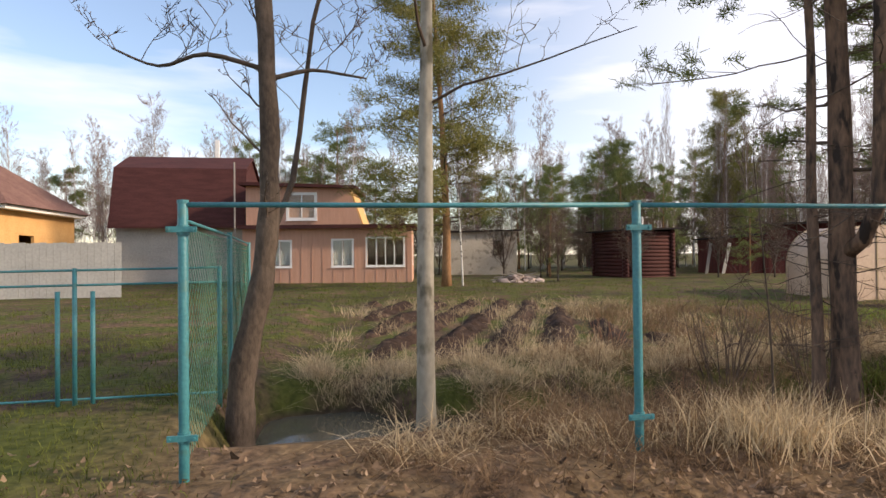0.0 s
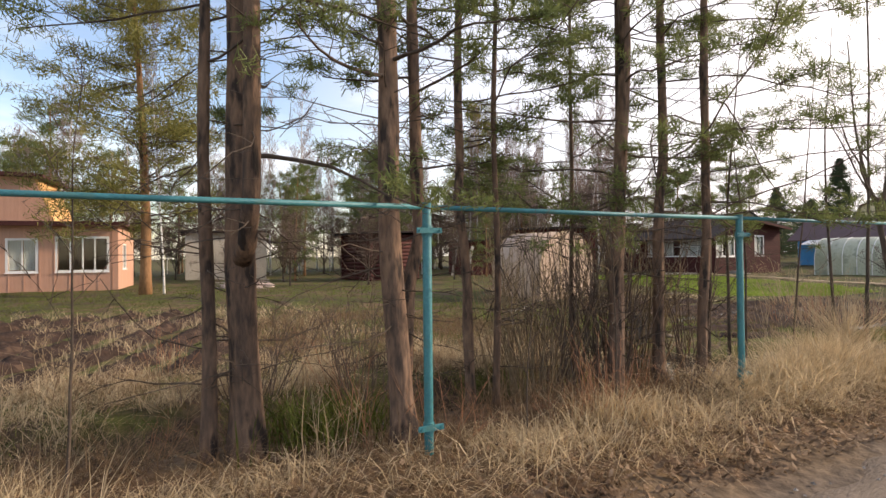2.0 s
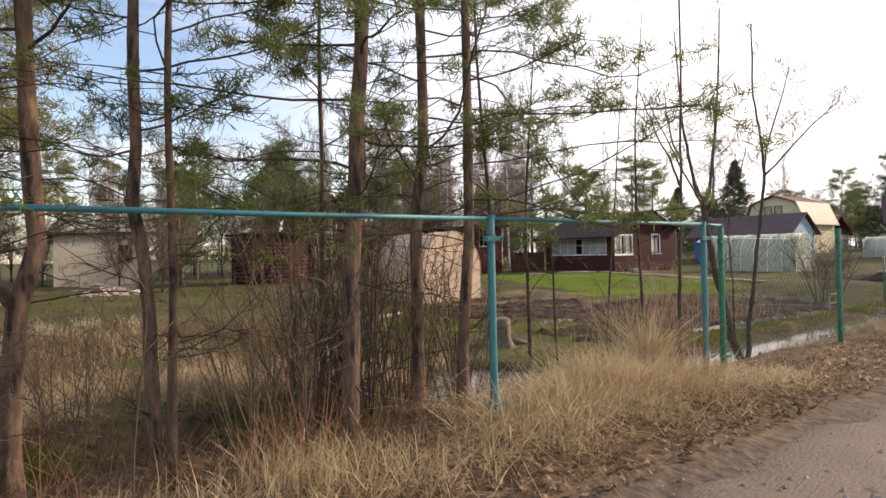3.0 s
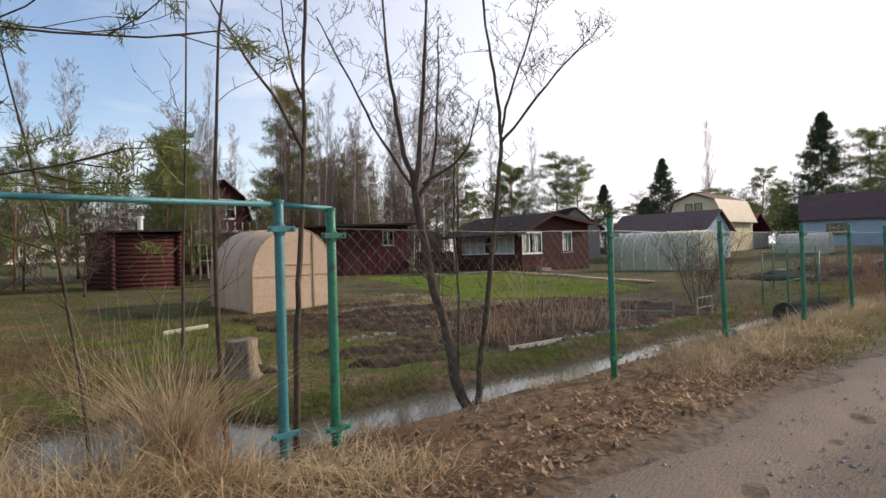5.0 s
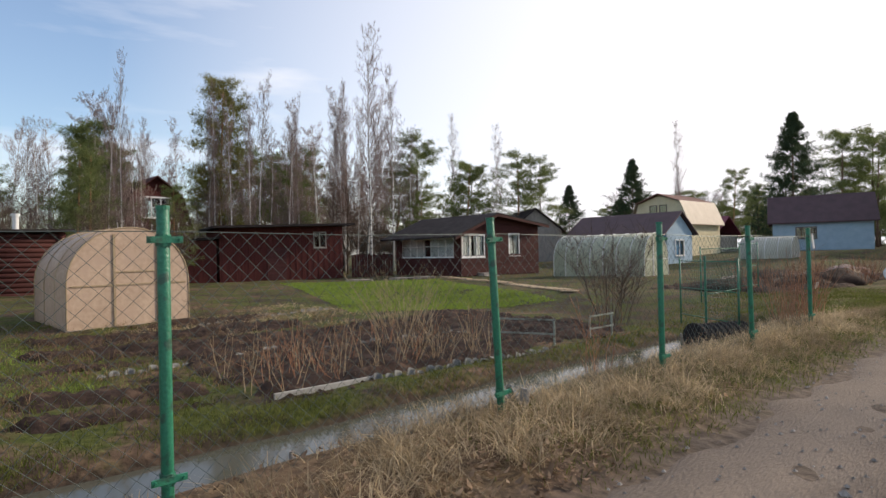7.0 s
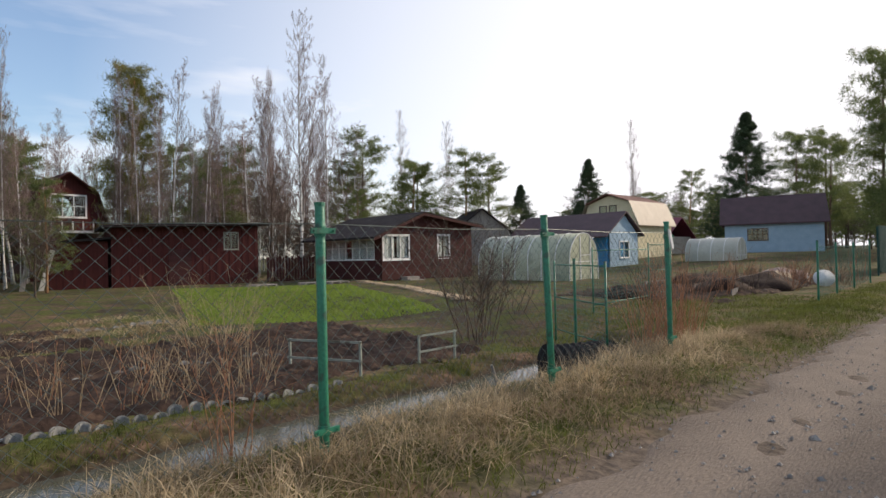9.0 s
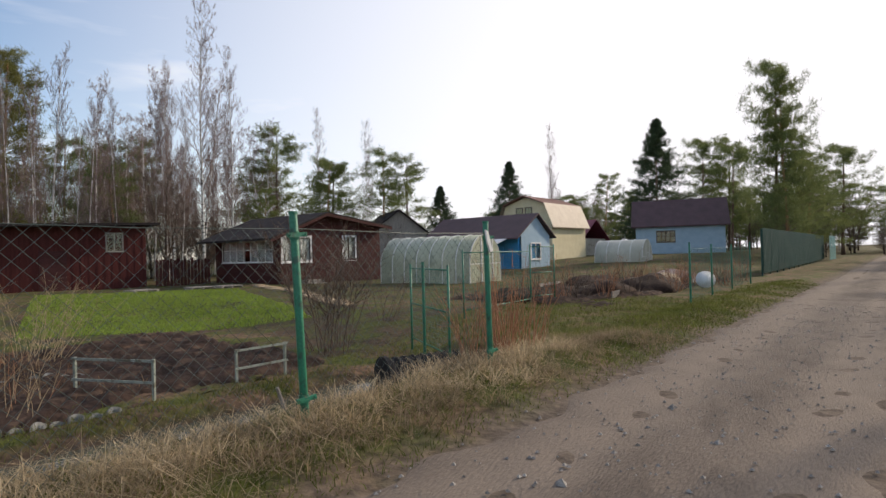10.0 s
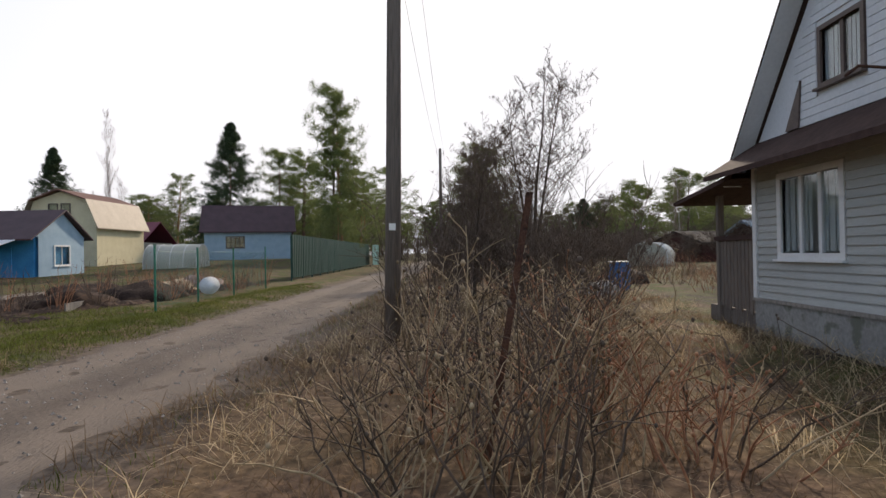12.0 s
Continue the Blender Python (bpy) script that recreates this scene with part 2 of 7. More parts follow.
    "stump": surf("dead stump wood", (0.085, 0.066, 0.05), (0.25, 0.205, 0.155), 3, 0.9, 0.8, 24, (1, 1, 0.3)),
    "insulator": surf("white ceramic", (0.7, 0.7, 0.68), (0.8, 0.8, 0.78), 3, 0.2, 0.0, 20),
    "glass": glassy("window glass"),
}


# ---- geometry helpers ----
def link_mesh(name, me, mat, parent=None, label=""):
    if not me.materials:
        me.materials.append(M[mat])
    ob = new(name, me)
    if parent is not None:
        ob.parent = parent
    if label:
        ob["label"] = label
    return ob


def part(name, bm, mat, parent, label="", smooth=False):
    me = bpy.data.meshes.new(name)
    bm.to_mesh(me)
    bm.free()
    if smooth:
        me.shade_smooth()
    return link_mesh(name, me, mat, parent, label)


def thing(name, m, label, category, group="", kind=""):
    ob = new(name)
    ob.empty_display_size = 0.2
    ob.matrix_basis = m
    return tagged(ob, label, category, group, kind)


class Geo:
    """Collects vertices and faces of one mesh."""

    def __init__(self):
        self.v, self.f = [], []

    def box(self, x0, y0, z0, x1, y1, z1):
        i = len(self.v)
        self.v += [(x0, y0, z0), (x1, y0, z0), (x1, y1, z0), (x0, y1, z0), (x0, y0, z1), (x1, y0, z1), (x1, y1, z1), (x0, y1, z1)]
        self.f += [(i, i + 3, i + 2, i + 1), (i + 4, i + 5, i + 6, i + 7), (i, i + 1, i + 5, i + 4), (i + 1, i + 2, i + 6, i + 5), (i + 2, i + 3, i + 7, i + 6), (i + 3, i, i + 4, i + 7)]
        return self

    def prism(self, outline, y0, y1):
        """An outline of (x, z), anticlockwise seen from -y, drawn out from y0 to y1."""
        i, n = len(self.v), len(outline)
        self.v += [(x, y0, z) for x, z in outline] + [(x, y1, z) for x, z in outline]
        self.f.append(tuple(range(i, i + n)))
        self.f.append(tuple(range(i + 2 * n - 1, i + n - 1, -1)))
        for k in range(n):
            a, b = i + k, i + (k + 1) % n
            self.f.append((b, a, a + n, b + n))
        return self

    def slab(self, p, q, thick, y0, y1):
        """A sloping slab between the points p and q of (x, z)."""
        (ax, az), (bx, bz) = p, q
        return self.prism([(ax, az - thick), (bx, bz - thick), (bx, bz), (ax, az)], y0, y1)

    def tube(self, pts, radii, sides=6, cap=True):
        i0, n = len(self.v), len(pts)
        up = Vector((0, 0, 1))
        prev = None
        for k in range(n):
            p = Vector(pts[k])
            d = Vector(pts[min(k + 1, n - 1)]) - Vector(pts[max(k - 1, 0)])
            if d.length < 1e-6:
                d = up.copy()
            d.normalize()
            if prev is None:
                u = d.orthogonal().normalized()
            else:
                u = (prev - d * prev.dot(d))
                u = u.normalized() if u.length > 1e-6 else d.orthogonal().normalized()
            prev = u
            w = d.cross(u)
            r = radii[k] if isinstance(radii, (list, tuple)) else radii
            for s in range(sides):
                a = 2 * math.pi * s / sides
                self.v.append(tuple(p + (u * math.cos(a) + w * math.sin(a)) * r))
        for k in range(n - 1):
            for s in range(sides):
                a, b = i0 + k * sides + s, i0 + k * sides + (s + 1) % sides
                self.f.append((a, b, b + sides, a + sides))
        if cap:
            self.f.append(tuple(range(i0 + sides - 1, i0 - 1, -1)))
            self.f.append(tuple(range(i0 + (n - 1) * sides, i0 + n * sides)))
        return self

    def mesh(self, name, smooth=False):
        me = bpy.data.meshes.new(name)
        me.from_pydata(self.v, [], self.f)
        if smooth:
            me.shade_smooth()
        me.update()
        return me

    def part(self, name, mat, parent, label="", smooth=False, bevel=0.0):
        ob = link_mesh(name, self.mesh(name, smooth), mat, parent, label)
        if bevel:
            md = ob.modifiers.new("edge", "BEVEL")
            md.width, md.segments, md.limit_method = bevel, 2, "ANGLE"
        return ob


def strips(name, pts, mat, kind="", label="", category=""):
    """Many thin blades as one mesh; pts: array (blades, rows, 2, 3)."""
    b, r = pts.shape[0], pts.shape[1]
    verts = pts.reshape(-1, 3)
    base = (np.arange(b) * r * 2)[:, None, None] + (np.arange(r - 1) * 2)[None, :, None]
    quads = (base + np.array([0, 1, 3, 2])[None, None, :]).reshape(-1, 4)
    me = bpy.data.meshes.new(name)
    me.vertices.add(len(verts))
    me.vertices.foreach_set("co", verts.astype(np.float32).ravel())
    me.loops.add(quads.size)
    me.loops.foreach_set("vertex_index", quads.astype(np.int32).ravel())
    me.polygons.add(len(quads))
    me.polygons.foreach_set("loop_start", np.arange(0, quads.size, 4, dtype=np.int32))
    me.polygons.foreach_set("loop_total", np.full(len(quads), 4, dtype=np.int32))
    me.update(calc_edges=True)
    me.materials.append(M[mat])
    if not kind:
        return me
    return tagged(new(name, me), label, category, kind=kind)


# ---- the ground: road, verge, ditch, gardens ----
def smooth01(t):
    t = np.clip(t, 0, 1)
    return t * t * (3 - 2 * t)


def wob(x, y, s, seed=0.0):
    """A cheap smooth unevenness of about +-1."""
    return (np.sin(x * s + 1.7 * seed + 1.3 * np.sin(y * s * 0.83 + seed)) + np.sin(y * s * 1.13 + 2.1 * seed + 1.1 * np.sin(x * s * 0.71 - seed))) * 0.5


def height(x, y):
    x, y = np.asarray(x, float), np.asarray(y, float)
    z = 0.025 * wob(x, y, 1.1, 1) + 0.02 * wob(x, y, 3.1, 2)
    road = smooth01((y + 1.3) / 0.6) * (1 - smooth01((y - 1.7) / 0.6))
    z = z * (1 - 0.7 * road) - 0.05 * road
    # verge hump before the fence
    z += 0.07 * np.exp(-((y - 3.0) / 0.6) ** 2)
    z += 0.06 * np.exp(-((y - 3.3) / 0.8) ** 2) * smooth01((x - 3) / 4) * (1 - smooth01((x - 11) / 2))
    # gardens lie lower than the road and rise again towards the far houses
    start = smooth01((x + 1.35) / 0.8)
    low = (0.20 + 0.25 * smooth01((x - 9) / 4)) * (1 - smooth01((y - 15) / 11)) * (1 - smooth01((x - 30) / 5)) * start
    # ditch behind the fence
    left = 1 - smooth01((x - 9.5) / 2.6)
    e = 0.09 * wob(x, 0 * x, 0.9, 4) + 0.06 * wob(x, 0 * x, 2.7, 5)
    near = 3.85 + e + 0.7 * left - 0.3 * (1 - smooth01((x - 1.0) / 1.6))
    wide = 2.0 * smooth01((x - 10.8) / 1.2) * (1 - smooth01((x - 13.0) / 1.8))
    far = 5.95 + e + 0.35 * left + wide + 0.7 * (1 - smooth01((x - 0.3) / 0.8))
    z = z - low * smooth01((y - 5.2) / 1.2)
    cut = smooth01((y - near) / 0.9) * (1 - smooth01((y - far) / 0.85)) * start * (1 - smooth01((x - 29.2) / 1.2))
    z = z * (1 - cut) - 0.92 * cut
    z += 0.06 * wob(x, y, 0.35, 7) * smooth01((np.abs(y) - 5) / 4)
    z += 1.0 * smooth01((x - 48) / 40) * smooth01((y - 6) / 10)
    return z


def axis(lo, hi, step, far_lo, far_hi, grow=1.22):
    mid = list(np.arange(lo, hi + 1e-6, step))
    a, s, v = [], step, lo
    while v > far_lo:
        s *= grow
        v -= s
        a.append(max(v, far_lo))
    b, s, v = [], step, hi
    while v < far_hi:
        s *= grow
        v += s
        b.append(min(v, far_hi))
    return np.array(a[::-1] + mid + b)


def sheet(name, xs, ys, lift=0.0, extra=None):
    X, Y = np.meshgrid(xs, ys, indexing="ij")
    Z = height(X, Y) + lift
    if extra is not None:
        Z = Z + extra(X, Y)
    nx, ny = len(xs), len(ys)
    g = np.arange(nx * ny).reshape(nx, ny)
    q = np.stack([g[:-1, :-1], g[1:, :-1], g[1:, 1:], g[:-1, 1:]], -1).reshape(-1, 4)
    me = bpy.data.meshes.new(name)
    me.from_pydata(np.stack([X, Y, Z], -1).reshape(-1, 3).tolist(), [], q.tolist())
    me.shade_smooth()
    return me


def ground_material():
    m = bpy.data.materials.new("rough autumn ground")
    m.use_nodes = True
    n, l = m.node_tree.nodes, m.node_tree.links
    b = n["Principled BSDF"]
    b.inputs["Roughness"].default_value = 0.95
    b.inputs["Specular IOR Level"].default_value = 0.12
    geo, sep = n.new("ShaderNodeNewGeometry"), n.new("ShaderNodeSeparateXYZ")
    l.new(geo.outputs["Position"], sep.inputs["Vector"])

    def noise_fac(scale, lo, hi, detail=6):
        t, r = n.new("ShaderNodeTexNoise"), n.new("ShaderNodeMapRange")
        t.inputs["Scale"].default_value, t.inputs["Detail"].default_value = scale, detail
        l.new(geo.outputs["Position"], t.inputs["Vector"])
        r.inputs["From Min"].default_value, r.inputs["From Max"].default_value = lo, hi
        l.new(t.outputs["Fac"], r.inputs["Value"])
        return r.outputs["Result"], t.outputs["Fac"]

    def ramp(axis_name, lo, hi, jitter, sc):
        t, a, r = n.new("ShaderNodeTexNoise"), n.new("ShaderNodeMath"), n.new("ShaderNodeMapRange")
        t.inputs["Scale"].default_value, t.inputs["Detail"].default_value = sc, 4
        l.new(geo.outputs["Position"], t.inputs["Vector"])
        a.operation, a.inputs[1].default_value = "MULTIPLY_ADD", jitter
        l.new(t.outputs["Fac"], a.inputs[0])
        l.new(sep.outputs[axis_name], a.inputs[2])
        r.inputs["From Min"].default_value, r.inputs["From Max"].default_value = lo + jitter / 2, hi + jitter / 2
        l.new(a.outputs["Value"], r.inputs["Value"])
        return r.outputs["Result"]

    def mix(fac, c1, c2):
        x = n.new("ShaderNodeMixRGB")
        if isinstance(fac, float):
            x.inputs["Fac"].default_value = fac
        else:
            l.new(fac, x.inputs["Fac"])
        for k, c in ((1, c1), (2, c2)):
            if isinstance(c, tuple):
                x.inputs[k].default_value = (*c, 1)
            else:
                l.new(c, x.inputs[k])
        return x.outputs["Color"]

    def times(a, bb):
        x = n.new("ShaderNodeMath")
        x.operation = "MULTIPLY"
        l.new(a, x.inputs[0])
        l.new(bb, x.inputs[1])
        return x.outputs["Value"]

    fine, fine_raw = noise_fac(9, 0.3, 0.7)
    broad, _ = noise_fac(0.35, 0.4, 0.6)
    patch, _ = noise_fac(1.3, 0.42, 0.6)
    litter = mix(fine, (0.062, 0.04, 0.027), (0.21, 0.135, 0.085))
    straw = mix(fine, (0.10, 0.068, 0.034), (0.24, 0.17, 0.085))
    moss = mix(fine, (0.038, 0.048, 0.011), (0.105, 0.115, 0.028))
    mud = mix(fine, (0.03, 0.022, 0.016), (0.075, 0.055, 0.04))
    garden = mix(patch, moss, mix(broad, litter, mud))
    verge = mix(patch, mix(0.5, straw, litter), litter)
    verge = mix(times(times(ramp("X", 19.5, 24.0, 2.0, 0.8), patch), ramp("Y", 0.5, 2.0, 0.5, 1.0)), verge, moss)
    start_lawn = n.new("ShaderNodeMath")
    start_lawn.operation = "SUBTRACT"
    start_lawn.inputs[0].default_value = 1.0
    l.new(ramp("X", -2.2, -0.9, 0.8, 1.2), start_lawn.inputs[1])
    verge = mix(times(start_lawn.outputs["Value"], ramp("Y", 2.2, 3.2, 0.8, 1.0)), verge, moss)
    dirt = mix(fine, (0.08, 0.062, 0.047), (0.17, 0.132, 0.10))
    edge = n.new("ShaderNodeMath")
    edge.operation, edge.inputs[0].default_value = "SUBTRACT", 1.0
    l.new(ramp("Y", 1.9, 2.5, 0.9, 2.2), edge.inputs[1])
    verge = mix(times(edge.outputs["Value"], ramp("Y", -1.7, -1.1, 0.9, 2.2)), verge, dirt)
    in_garden = ramp("Y", 5.0, 5.9, 0.8, 1.5)
    col = mix(in_garden, verge, garden)
    wet = n.new("ShaderNodeMapRange")
    wet.inputs["From Min"].default_value, wet.inputs["From Max"].default_value = -0.52, -0.62
    l.new(sep.outputs["Z"], wet.inputs["Value"])
    col = mix(wet.outputs["Result"], col, mud)
    plot = n.new("ShaderNodeMath")
    plot.operation, plot.inputs[0].default_value = "SUBTRACT", 1.0
    l.new(ramp("Y", -8.0, -5.0, 1.5, 0.6), plot.inputs[1])
    col = mix(plot.outputs["Value"], col, garden)
    l.new(col, b.inputs["Base Color"])
    bp = n.new("ShaderNodeBump")
    bp.inputs["Strength"].default_value, bp.inputs["Distance"].default_value = 0.8, 0.05
    l.new(fine_raw, bp.inputs["Height"])
    l.new(bp.outputs["Normal"], b.inputs["Normal"])
    return m


def road_material():
    m = surf("gravel road", (0.092, 0.072, 0.057), (0.18, 0.145, 0.115), 0.9, 0.9, 0.9, 34, (0.5, 1.6, 1), spot=(0.10, 0.08, 0.064))
    n, l = m.node_tree.nodes, m.node_tree.links
    b = n["Principled BSDF"]
    base = b.inputs["Base Color"].links[0].from_socket
    geo, sep, nz, ad, rp, mx = (n.new(t) for t in ("ShaderNodeNewGeometry", "ShaderNodeSeparateXYZ", "ShaderNodeTexNoise", "ShaderNodeMath", "ShaderNodeValToRGB", "ShaderNodeMixRGB"))
    nz.inputs["Scale"].default_value, nz.inputs["Detail"].default_value = 0.9, 5
    l.new(geo.outputs["Position"], sep.inputs["Vector"])
    l.new(geo.outputs["Position"], nz.inputs["Vector"])
    ad.operation, ad.inputs[1].default_value = "MULTIPLY_ADD", 0.9
    l.new(nz.outputs["Fac"], ad.inputs[0])
    l.new(sep.outputs["Y"], ad.inputs[2])
    sc = n.new("ShaderNodeMapRange")
    sc.inputs["From Min"].default_value, sc.inputs["From Max"].default_value = -0.75, 2.75
    l.new(ad.outputs["Value"], sc.inputs["Value"])
    l.new(sc.outputs["Result"], rp.inputs["Fac"])
    cr = rp.color_ramp
    cr.elements[0].position, cr.elements[0].color = 0.0, (0, 0, 0, 1)
    cr.elements[1].position, cr.elements[1].color = 1.0, (0, 0, 0, 1)
    for pos, val in ((0.16, 0.75), (0.3, 0.9), (0.42, 0.1), (0.56, 0.15), (0.68, 0.95), (0.8, 0.8)):
        e = cr.elements.new(pos)
        e.color = (val, val, val, 1)
    l.new(rp.outputs["Color"], mx.inputs["Fac"])
    l.new(base, mx.inputs[1])
    mx.inputs[2].default_value = (0.215, 0.172, 0.134, 1)
    l.new(mx.outputs["Color"], b.inputs["Base Color"])
    return m


M["ground"] = ground_material()
M["road"] = road_material()
gx = axis(-8, 44, 0.2, -900, 1200)
gy = axis(-9, 10, 0.13, -900, 900)
tagged(link_mesh("ground", sheet("ground", gx, gy), "ground"), "rough ground with dead grass, leaf litter and a ditch", "ground", kind="structure")


def road_extra(X, Y):
    rut = -0.018 * (np.exp(-((Y - 1.25) / 0.3) ** 2) + np.exp(-((Y + 0.15) / 0.3) ** 2))
    edge = np.minimum(Y + 1.0, 2.15 - Y)
    edge = edge + 0.16 * wob(X, Y, 2.3, 3) + 0.09 * wob(X, Y, 6.1, 4)
    return 0.02 + rut + 0.008 * wob(X, Y, 8.0, 1) - 0.08 * (1 - smooth01(edge / 0.35))


rx = axis(-8, 44, 0.11, -90, 170, 1.15)
tagged(link_mesh("road", sheet("road", rx, np.linspace(-1.35, 2.5, 44), 0.0, road_extra), "road"), "packed grey-brown gravel village road with shallow wheel ruts", "road", kind="structure")


def water_material():
    m = bpy.data.materials.new("still ditch water")
    m.use_nodes = True
    n, l = m.node_tree.nodes, m.node_tree.links
    b = n["Principled BSDF"]
    b.inputs["Base Color"].default_value = (0.085, 0.084, 0.064, 1)
    b.inputs["Roughness"].default_value = 0.07
    b.inputs["IOR"].default_value = 1.33
    b.inputs["Specular IOR Level"].default_value = 0.8
    t, bp = n.new("ShaderNodeTexNoise"), n.new("ShaderNodeBump")
    t.inputs["Scale"].default_value, t.inputs["Detail"].default_value = 3.0, 3
    bp.inputs["Strength"].default_value, bp.inputs["Distance"].default_value = 0.08, 0.02
    tc = n.new("ShaderNodeTexCoord")
    l.new(tc.outputs["Object"], t.inputs["Vector"])
    l.new(t.outputs["Fac"], bp.inputs["Height"])
    l.new(bp.outputs["Normal"], b.inputs["Normal"])
    return m


M["water"] = water_material()
wg = Geo()
for k in range(30):
    x0, x1 = -2.4 + k * 1.08, -2.4 + (k + 1) * 1.08
    i = len(wg.v)
    wg.v += [(x0, 3.6, -0.62), (x1, 3.6, -0.62), (x1, 9.4, -0.62), (x0, 9.4, -0.62)]
    wg.f.append((i, i + 1, i + 2, i + 3))
tagged(wg.part("water", "water", None), "still grey water standing in a roadside ditch", "water", kind="structure")


def ground_z(x, y):
    return float(height(x, y))


# ---- fences ----
TEAL_POSTS = [(-0.875, 3.5), (2.4, 3.4), (6.17, 3.4), (9.76, 3.4), (13.11, 3.42)]
GREEN_POSTS = [(13.52, 3.43, 0.0, 0.0), (17.19, 3.48, 0.0, 0.0), (20.1, 3.47, -3.0, 0.0), (22.75, 3.28, 0.0, 0.0), (25.52, 3.27, -2.6, 0.0), (28.38, 3.3, -1.2, 0.0)]


def fence_post(x, y, top, mat, r, label, group, lean=0.0, clamps=True, wide=0.1):
    z = ground_z(x, y) - 0.25
    h = top - z
    post = thing("fence_post", pose(x, y, z, 0, lean, 0), label, "fence post", group)
    Geo().tube([(0, 0, 0), (0, 0, h * 0.5), (0, 0, h)], r, 12).part("pole", mat, post, smooth=True, bevel=0.004)
    Geo().tube([(0, 0, h - 0.012), (0, 0, h + 0.012)], r * 1.12, 12).part("cap", mat, post)
    if clamps:
        for zc in (h - 0.2, h - 1.62):
            g = Geo().box(-wide, -r - 0.012, zc - 0.012, wide, -r + 0.004, zc + 0.028)
            g.tube([(0, 0, zc - 0.03), (0, 0, zc + 0.04)], r * 1.22, 12)
            for s in (-1, 1):
                g.tube([(s * wide * 0.8, -r - 0.03, zc + 0.008), (s * wide * 0.8, -r + 0.03, zc + 0.008)], 0.009, 6)
            g.part("clamp", mat, post)
    return post


for x, y in TEAL_POSTS:
    fence_post(x, y, 1.925, "teal", 0.034, "teal painted steel pipe fence post in a grassy verge", "teal fence posts")
for x, y, lean, _ in GREEN_POSTS:
    fence_post(x, y, 1.88, "green_paint", 0.036, "green painted steel pipe post beside a ditch", "green fence posts", lean)

rail = thing("fence_rail", pose(0, 0, 0), "teal steel pipe laid along the fence tops", "fence rail")
for a, b in zip(TEAL_POSTS[:-1], TEAL_POSTS[1:]):
    mid = ((a[0] + b[0]) / 2, (a[1] + b[1]) / 2 - 0.01, 1.90)
    Geo().tube([(a[0], a[1], 1.905), mid, (b[0], b[1], 1.905)], 0.019, 10).part("pipe", "teal", rail, smooth=True)
Geo().tube([(13.11, 3.42, 1.9), (13.52, 3.43, 1.89)], 0.019, 10).part("pipe", "teal", rail, smooth=True)


def mesh_panel(p, q, z0, z1, pitch, mat, label, r=0.0017):
    """Chain-link netting between two posts: two crossing sets of slanted wires and the hems."""
    p, q = Vector((*p, 0)), Vector((*q, 0))
    length, d = (q - p).length, (q - p).normalized()
    hgt = z1 - z0
    ob = thing("chain_link_net", Matrix.Translation((p.x, p.y, z0)) @ Vector((1, 0, 0)).rotation_difference(d).to_matrix().to_4x4(), label, "fence net", "chain-link nets")
    for sgn in (1, -1):
        g = Geo()
        u = -hgt
        while u < length:
            a, b = max(u, 0.0), min(u + hgt, length)
            if b > a:
                za, zb = a - u, b - u
                if sgn < 0:
                    za, zb = hgt - za, hgt - zb
                sag = 0.008 * math.sin(u * 5)
                g.tube([(a, 0.002 * sgn, za), ((a + b) / 2, 0.004 * sgn + sag, (za + zb) / 2), (b, 0.002 * sgn, zb)], r, 3, False)
            u += pitch
        g.part("wire_mesh", mat, ob)
    Geo().tube([(0, 0, hgt), (length / 2, 0, hgt - 0.02), (length, 0, hgt)], 0.003, 5).part("hem_wire", mat, ob)
    return ob


for a, b in zip(GREEN_POSTS[:-1], GREEN_POSTS[1:]):
    mesh_panel(a[:2], b[:2], 0.12, 1.74, 0.115, "wire", "grey wire chain-link net hung between green posts")

# side fence at the start and the low teal gate beside it
SIDE = [(-0.875, 3.5), (-1.15, 6.3), (-1.75, 10.9)]
for x, y in SIDE[1:]:
    fence_post(x, y, 1.82, "teal", 0.03, "teal painted steel pipe post of a side fence", "teal fence posts", clamps=False)
for a, b in zip(SIDE[:-1], SIDE[1:]):
    mesh_panel(a, b, 0.1, 1.75, 0.11, "wire_green", "green coated chain-link net of a side fence", 0.0022)
side_rail = thing("fence_rail", pose(0, 0, 0), "thin teal pipe along a side fence", "fence rail")
Geo().tube([(-0.875, 3.5, 1.8), (-1.15, 6.3, 1.79), (-1.75, 10.9, 1.8)], 0.015, 8).part("pipe", "teal", side_rail)
gate = thing("low_gate", pose(-5.6, 6.0, ground_z(-4, 6)), "low teal pipe gate standing in the lawn", "gate")
for xx, h in ((0.0, 1.45), (2.75, 1.2), (2.92, 1.45), (3.1, 1.2), (4.4, 1.45)):
    Geo().tube([(xx, 0, -0.2), (xx, 0, h)], 0.024, 10).part("post", "teal", gate, smooth=True)
for z in (1.44, 1.28, 0.06):
    Geo().tube([(0, 0, z), (2.2, 0, z - 0.02), (4.4, 0, z)], 0.013, 8).part("rail", "teal", gate, smooth=True)

